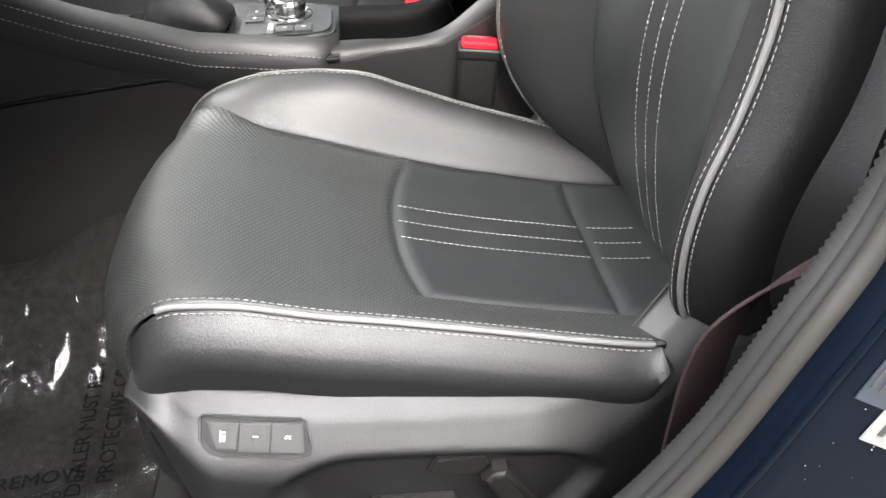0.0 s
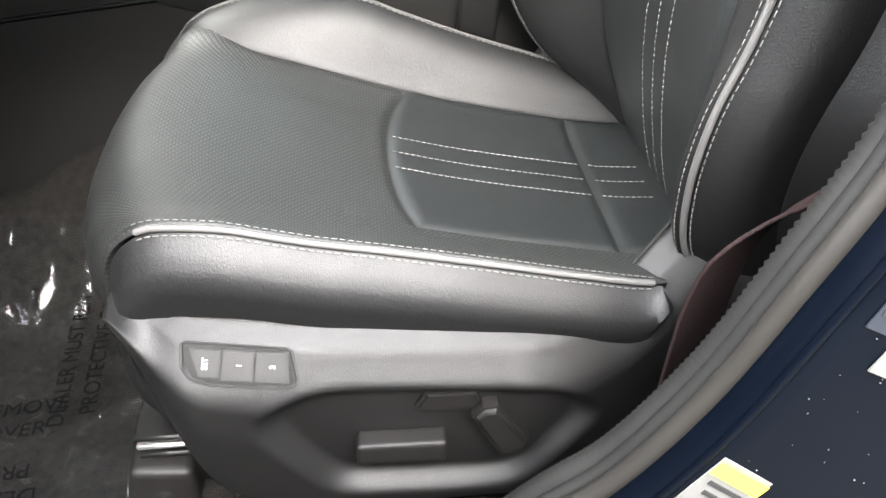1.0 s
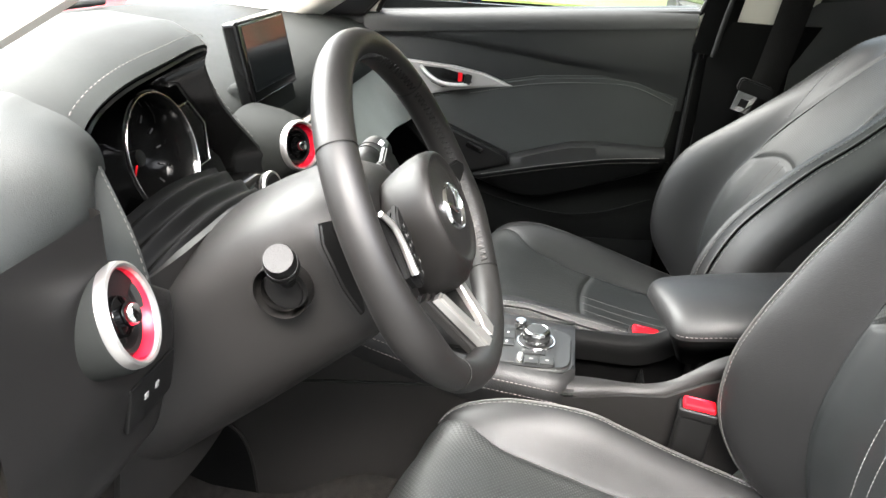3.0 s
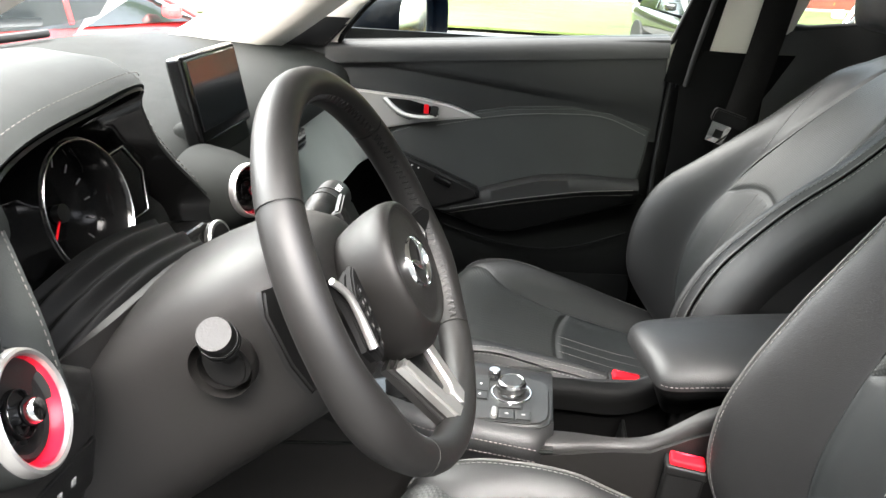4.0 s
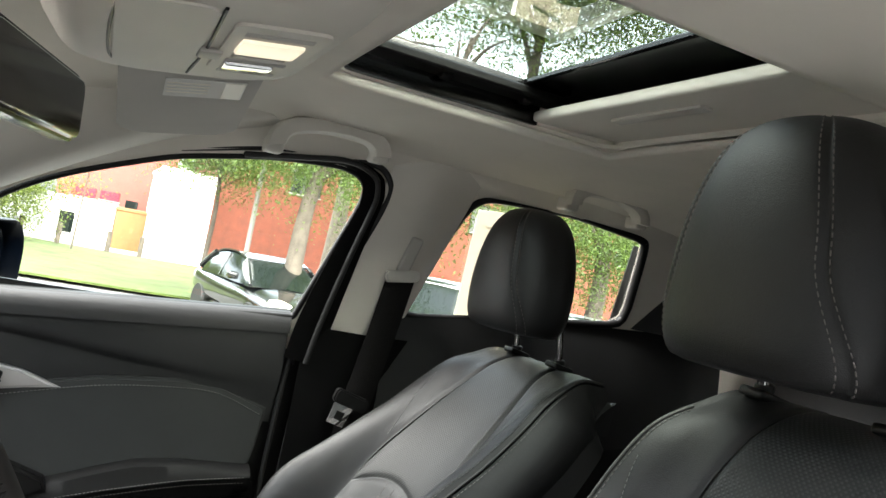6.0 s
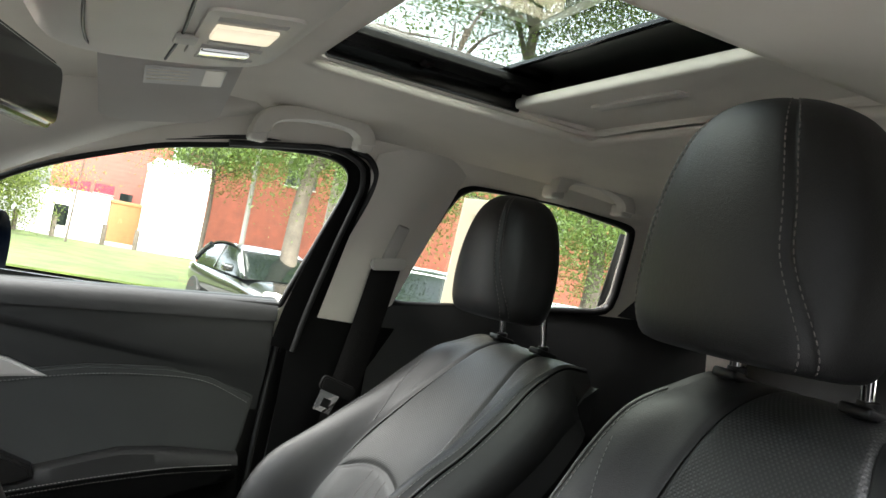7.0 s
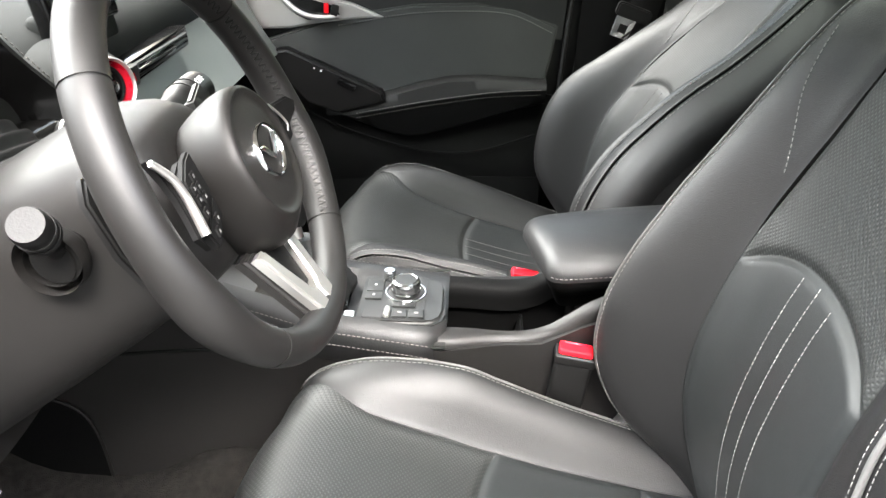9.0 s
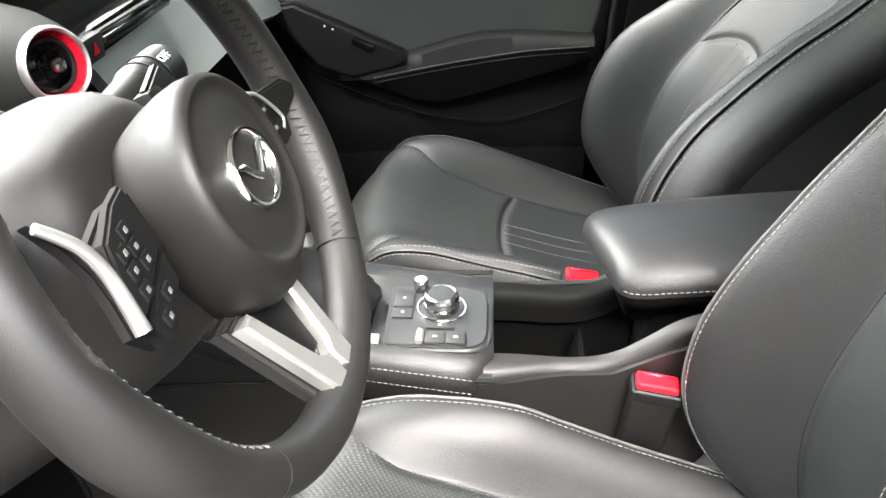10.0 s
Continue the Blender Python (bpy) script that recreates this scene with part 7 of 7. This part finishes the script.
def building(label, x0, x1, y0, depth, h, material, floors=(), course=0.0, z0=-0.8):
    b = thing("building", label, "building")
    part("wall", box_bm(x1 - x0, depth, h - z0, 0.02, 1, pose((x0 + x1) / 2, y0 + depth / 2, (h + z0) / 2)), material, b)
    part("parapet", box_bm(x1 - x0 + 0.1, depth + 0.1, 0.16, 0.03, 1, pose((x0 + x1) / 2, y0 + depth / 2, h + 0.05)), material, b)
    if course:
        bm = bmesh.new()
        z = z0 + 0.1
        while z < h - 0.1:
            bmesh.ops.create_cube(bm, size=1, matrix=pose((x0 + x1) / 2, y0 - 0.004, z) @ Matrix.Diagonal((x1 - x0, 0.03, course * 0.75, 1)))
            z += course
        part("brick_courses", bm, material, b)
    for (a, c, za, zb, m) in floors:
        w = part("window", box_bm(c - a, 0.10, zb - za, 0.02, 1, pose((a + c) / 2, y0 - 0.03, (za + zb) / 2)), m, b)
        part("sill", box_bm(c - a + 0.1, 0.14, 0.06, 0.01, 1, pose((a + c) / 2, y0 - 0.05, za - 0.03)), CONCRETE, w)
    return b


building("long red brick building in the sun", 4.05, 30.0, 33.0, 10, 5.6, BRICK, [(7.2 + 4.5 * i, 8.6 + 4.5 * i, 3.2, 4.6, CARGLASS) for i in range(5)], 0.10)
building("bright white rendered building in the sun", 1.75, 3.85, 31.0, 6, 2.9, PALEWALL, [(2.3, 3.0, -0.6, 1.2, CONCRETE)])
building("pink painted building with horizontal boards", -2.3, 3.0, 41.0, 8, 5.5, PINK, [(-1.6, -0.5, 1.25, 1.75, DEEPRED), (-0.3, 0.6, 1.3, 1.75, DEEPRED), (0.9, 1.5, 1.1, 1.5, CARGLASS)], 0.22)
building("low white annexe beside the lawn", -2.25, 0.48, 36.0, 3, 1.05, PALEWALL, [(-1.7, -1.1, -0.4, 0.5, CARGLASS)])
building("low tan rendered entrance porch", 0.50, 2.1, 35.5, 3, 0.98, TAN, [])
building("tan building across the lot", -34, -14, 24, 8, 4, TAN, [(-32 + 5 * i, -29 + 5 * i, 0.4, 2, CARGLASS) for i in range(4)])
lp = thing("lamp_post", "slim pale lamp post on the grass", "lamp post")
tube("post", [(2.95, 16.5, -0.7), (2.95, 16.5, 4.6)], [0.06, 0.045], CONCRETE, lp)
for i, x in enumerate((-2.6, -1.35, 0.35, 1.5)):
    b = thing("bollard", "short dark post at the lawn's edge", "bollard", "bollards")
    tube("post", [(x, 30.4, -0.7), (x, 30.4, 0.15)], 0.09, BARK, b)


def foliage(name, c, size, n, leaf, material, parent, seed, hang=0.0):
    """A crown of small crossed leaves gathered in uneven clumps."""
    rnd = np.random.default_rng(seed)
    n, leaf = int(n * 1.9), leaf * 0.66
    verts, faces = [], []
    clumps = [(np.array(c) + rnd.normal(0, 0.42, 3) * np.array(size), 0.16 + 0.22 * rnd.random()) for _ in range(max(8, n // 130))]
    for _ in range(n):
        cc, sp = clumps[rnd.integers(len(clumps))]
        p = cc + rnd.normal(0, sp, 3) * np.array(size) * 0.8
        p[2] -= hang * rnd.random()
        a, b = rnd.normal(0, 1, 3), rnd.normal(0, 1, 3)
        a /= np.linalg.norm(a)
        b -= a * (a @ b)
        b /= np.linalg.norm(b)
        s = leaf * (0.6 + 0.8 * rnd.random())
        k = len(verts)
        verts += [tuple(p - a * s), tuple(p + b * s * 0.45), tuple(p + a * s), tuple(p - b * s * 0.45)]
        faces.append((k, k + 1, k + 2, k + 3))
    me = bpy.data.meshes.new(name)
    me.from_pydata(verts, [], faces)
    return link(name, me, material, parent)


def tree(x, y, h, crown, n, leaf, seed, trunk=0.22, label="leafy green tree beside the lot", bare=False, material=None, zc=None):
    t = thing("tree", label, "tree", "trees")
    rnd = np.random.default_rng(seed)
    base = spline([(x, y, -0.1), (x + 0.05, y, h * 0.3), (x + 0.2 * rnd.normal(), y + 0.1, h * 0.6), (x + 0.3 * rnd.normal(), y, h * 0.95)], 14)
    tr = tube("trunk", base, list(np.linspace(trunk, trunk * 0.25, 14)), BARK, t, n=10)
    for k in range(9):
        s = base[5 + k % 8]
        d = rnd.normal(0, 1, 3)
        d[2] = abs(d[2]) * 0.5 + 0.2
        d /= np.linalg.norm(d)
        L = crown[0] * (0.5 + 0.5 * rnd.random())
        p = spline([s, s + d * L * 0.5 + np.array((0, 0, 0.1)), s + d * L + np.array((0, 0, -0.15 * L))], 8)
        tube("limb", p, list(np.linspace(trunk * 0.35, trunk * 0.06, 8)), BARK, tr, n=6)
        if bare:
            for j in range(5):
                q = p[3 + j % 5]
                e = rnd.normal(0, 1, 3)
                e /= np.linalg.norm(e)
                tube("twig", [q, q + e * 0.35 * L * 0.5, q + e * 0.5 * L + np.array((0, 0, 0.1))], [0.03, 0.018, 0.006], BARK, tr, n=5)
    foliage("crown", (x, y, zc or h * 0.80), crown, n, leaf, material or LEAF, t, seed)
    return t


tree(3.45, 14.0, 6.6, (3.0, 2.2, 1.2), 20000, 0.055, 3, 0.19, zc=3.3)
tree(2.2, 17.5, 5.6, (1.8, 1.6, 0.9), 13000, 0.05, 4, 0.06, zc=3.0)
tree(-0.6, 20.0, 5.8, (2.2, 1.4, 1.0), 12000, 0.05, 14, 0.03, material=LEAF2, zc=3.6)
tree(10.75, 14.2, 6.2, (3.2, 2.6, 1.8), 18000, 0.065, 5, 0.25, zc=2.8)
tree(7.0, 17.0, 7.5, (3.0, 2.4, 1.8), 14000, 0.065, 6, 0.2, zc=3.8)
tree(15.0, 17.0, 7.0, (3.2, 3.0, 2.0), 9000, 0.10, 16, 0.25)
tree(10.6, 19.0, 13.0, (4.6, 4.0, 3.0), 24000, 0.085, 7, 0.3, "tall leafy tree above the lot")
tree(7.0, 24.0, 13.0, (4.0, 3.6, 3.0), 4000, 0.08, 8, 0.3, "thin tree with bare twigs against the sky", bare=True)
tree(13.5, 14.5, 14.0, (4.4, 3.8, 3.4), 24000, 0.085, 9, 0.3, "tall leafy tree behind the parked cars")
for i, (x, y, s) in enumerate(((-3.2, 30, 3.3), (-5.6, 29, 3.4), (-7.5, 28, 2.3), (-10.5, 28, 2.6), (-14, 27, 3.0), (-19, 26, 3.2))):
    sh = thing("shrub", "rounded green shrub at the lawn's edge", "shrub", "shrubs")
    foliage("leaves", (x, y, s * 0.6 - 0.6), (s * 0.62, s * 0.6, s * 0.5), 8000, 0.08, LEAF2, sh, 20 + i)
for i in range(8):
    tree(-45 + 11 * i, 56 + 3 * (i % 3), 8, (5, 4, 2.4), 2500, 0.4, 40 + i, 0.4, "distant tree behind the buildings")


def parked_car(label, m, paint, suv=False):
    """A parked car, nose along local +x, wheels on local z = 0."""
    c = thing("parked_car", label, "car", "parked cars")
    c.matrix_world = m
    up = 0.22 if suv else 0.0
    st = [(-2.15, 0.62, 0.80 + up * 0.6, 0.55), (-2.0, 0.80, 1.0 + up * 0.5, 0.40), (-1.2, 0.88, 1.02 + up * 0.4, 0.30), (0.0, 0.89, 0.98 + up * 0.4, 0.28), (0.9, 0.88, 0.95 + up * 0.4, 0.28), (1.6, 0.84, 0.84 + up * 0.4, 0.30), (2.1, 0.70, 0.70 + up * 0.3, 0.36), (2.25, 0.50, 0.58 + up * 0.3, 0.42)]
    g = []
    for x, w, zt, zb in spline(st, 30):
        row = []
        for a in np.linspace(0, 2 * math.pi, 28, endpoint=False):
            e = 2 / 3.5
            row.append((x, math.copysign(abs(math.cos(a)) ** e, math.cos(a)) * w, (zt + zb) / 2 + math.copysign(abs(math.sin(a)) ** e, math.sin(a)) * (zt - zb) / 2))
        g.append(row)
    skin("body", g, paint, c, loop=True, caps=True)
    cab = [(-1.95 if suv else -1.75, 0.62, 0.98 + up * 0.5, 0.0), (-1.45, 0.66, 1.30 + up, 0), (-0.9, 0.66, 1.43 + up, 0), (-0.2, 0.66, 1.45 + up, 0), (0.35, 0.65, 1.36 + up, 0), (0.85, 0.66, 1.08 + up * 0.6, 0), (1.15, 0.66, 0.92 + up * 0.5, 0)]
    g = []
    for x, w, zt, _ in spline(cab, 26):
        zb = 0.90 + up * 0.4
        g.append([(x, -w - 0.17, zb), (x, -w - 0.12, zb + (zt - zb) * 0.35), (x, -w, zb + (zt - zb) * 0.9), (x, -w * 0.8, zt), (x, 0, zt + 0.02), (x, w * 0.8, zt), (x, w, zb + (zt - zb) * 0.9), (x, w + 0.12, zb + (zt - zb) * 0.35), (x, w + 0.17, zb)])
    skin("greenhouse", g, CARGLASS, c, "dark glazing", thick=0.01)
    g = []
    for x, w, zt, _ in spline(cab[1:5], 14):
        g.append([(x, y * w, zt + 0.016 + 0.012 * (1 - abs(y))) for y in (-1.0, -0.8, -0.4, 0, 0.4, 0.8, 1.0)])
    skin("roof", g, paint, c, thick=0.03)
    for sx in (-1, 1):
        for px, pw in ((-0.45, 0.06),):
            part("door_post", box_bm(pw, 0.03, 0.50, 0.01, 1, pose(px, sx * 0.755, 1.16 + up * 0.7, sx * 18, 0, 0)), paint, c)
        part("wing_mirror", box_bm(0.16, 0.20, 0.14, 0.05, 3, pose(0.62, sx * 0.98, 1.03 + up * 0.5)), paint, c)
        hl = part("headlight", box_bm(0.30, 0.36, 0.15, 0.05, 3, pose(2.0, sx * 0.58, 0.70 + up * 0.3, 0, 12, -sx * 28)), LENS, c, "clear headlight")
        for wx in (-1.30, 1.35):
            wm = pose(wx, sx * 0.80, 0.32, 90, 0, 0)
            w = part("wheel", lathe_bm([(0.20, -0.10), (0.31, -0.10), (0.325, -0.06), (0.325, 0.06), (0.31, 0.10), (0.20, 0.10)], 28, wm), RUBBER, c)
            part("rim", lathe_bm([(0.205, -0.085), (0.21, 0.085), (0.08, 0.06), (0.0001, 0.07)], 20, wm), SILVER, w)
    part("grille", box_bm(0.06, 0.80, 0.20, 0.02, 2, pose(2.18, 0, 0.55 + up * 0.3)), BLACKINK, c)
    part("number_plate", box_bm(0.02, 0.42, 0.12, 0.005, 1, pose(2.26, 0, 0.46 + up * 0.3)), PAPER, c)
    for sx in (-1, 1):
        tube("screen_pillar", [(1.10, sx * 0.80, 0.93 + up * 0.5), (0.80, sx * 0.74, 1.10 + up * 0.7), (0.36, sx * 0.645, 1.355 + up)], 0.035, paint, c, n=8)
        tube("rear_pillar", [(-1.72, sx * 0.78, 0.98 + up * 0.4), (-1.48, sx * 0.68, 1.24 + up), (-1.30, sx * 0.655, 1.345 + up)], 0.05, paint, c, n=8)
    return c


parked_car("glossy black saloon parked facing the lot", pose(3.10, 14.4, -0.70, 0, 0, -78), CARBLACK)
parked_car("white utility vehicle parked side on", pose(5.9, 12.6, -0.72, 0, 0, -118), CARWHITE, True)
parked_car("silver grey hatchback parked behind a tree", pose(9.6, 13.0, -0.72, 0, 0, -118), CARGREY)
parked_car("dark car parked by the trees", pose(12.8, 12.6, -0.72, 0, 0, -118), CARBLACK)
parked_car("red car in front of the bonnet", pose(-5.2, 7.4, -0.66, 0, 0, 60), CARRED)

# own bonnet, wiper and the passenger mirror
bon = [[(-0.98 - 1.05 * q, y, 0.985 - 0.10 * q - 0.14 * q ** 4 - 0.06 * (y / 0.75) ** 4) for q in np.linspace(0, 1, 14)] for y in np.linspace(-0.78, 0.78, 24)]
tagged(skin("bonnet", bon, PAINT, thick=0.02), "dark blue painted bonnet", "bonnet", kind="structure")
wip = thing("wiper", "black windscreen wiper resting on the glass", "wiper")
tube("arm", spline([(-0.99, -0.30, 1.00), (-0.965, 0.0, 1.012), (-0.955, 0.30, 1.018)], 14), 0.007, DARK, wip)
tube("blade", spline([(-0.975, -0.10, 1.004), (-0.955, 0.20, 1.014), (-0.94, 0.50, 1.010)], 14), 0.008, RUBBER, wip)
wmir = thing("door_mirror", "dark blue door mirror outside the passenger window", "mirror")
m0 = frame_m((-0.345, 0.965, 1.022), (0.25, 0.97, 0), (0, 0, 1)) @ Matrix.Scale(1.12, 4)
rows = []
for d, s in ((0.075, 0.25), (0.068, 0.62), (0.045, 0.88), (0.01, 0.99), (-0.02, 1.03), (-0.042, 1.03), (-0.044, 1.01), (-0.040, 0.96), (-0.020, 0.94)):
    rows.append([tuple(m0 @ Vector((x * s, y * s, -d * 1.5))) for x, y in rounded(-0.125, 0.140, -0.078, 0.084, 0.068, 6)])
skin("housing", rows, PAINT, wmir, loop=True, caps=True)
part("mirror_glass", slab_bm(rounded(-0.112, 0.112, -0.064, 0.066, 0.046), 0.003, m0 @ pose(0.004, 0, 0.036)), MIR, wmir)
part("foot", box_bm(0.07, 0.20, 0.05, 0.015, 3, pose(-0.40, 0.82, 0.985)), PAINT, wmir)
# price sheet on the rear window
SHEET = mat("thin_paper", (0.72, 0.70, 0.62), 0.8, 0, 0, vary=0.05)
_t = SHEET.node_tree
_tr, _mx = _t.nodes.new("ShaderNodeBsdfTranslucent"), _t.nodes.new("ShaderNodeMixShader")
_tr.inputs["Color"].default_value = (0.72, 0.69, 0.60, 1)
_t.links.new(_t.nodes["Principled BSDF"].outputs[0], _mx.inputs[1])
_t.links.new(_tr.outputs[0], _mx.inputs[2])
_t.links.new(_mx.outputs[0], _t.nodes["Material Output"].inputs["Surface"])
st = thing("window_sheet", "cream printed sheet taped inside the rear window", "paper sheet")
sm = frame_m((0.655, side_y(1.20) + 0.004, 1.205), (1, 0, 0.10), (0.28, -0.29, 1))
part("sheet", box_bm(0.150, 0.25, 0.001, 0, 1, sm), SHEET, st)
for k in range(7):
    part("print_bar", box_bm(0.10 - 0.012 * (k % 3), 0.004, 0.0012, 0, 1, sm @ pose(0, 0.09 - 0.028 * k, -0.0006)), BLACKINK if k % 2 else THREAD, st)
BLOCKWALL = mat("grey_wall", (0.085, 0.087, 0.085), 0.9, 0, 0.2, 30, 0.1)
# plain added wall that blocks low sky light; open driver's door behind the camera
tagged(skin("sky_block_wall", [[(x, -3.6, z) for x in np.linspace(-12, 12, 8)] for z in np.linspace(-0.1, 3.6, 4)], BLOCKWALL, thick=0.2), "unseen plain grey wall added to block low sky light", "wall", kind="structure")
od = thing("door_3", "open black driver's door swung out on its hinges", "car door", kind="structure")
dm = pose(-0.62, -0.70, 0, 0, 0, -75)
skin("door_skin", [[tuple(dm @ Vector((x, 0.03 * math.sin(math.pi * q), 0.28 + 0.72 * q))) for q in np.linspace(0, 1, 10)] for x in np.linspace(0.02, 0.95, 10)], FLANK, od, thick=0.06)
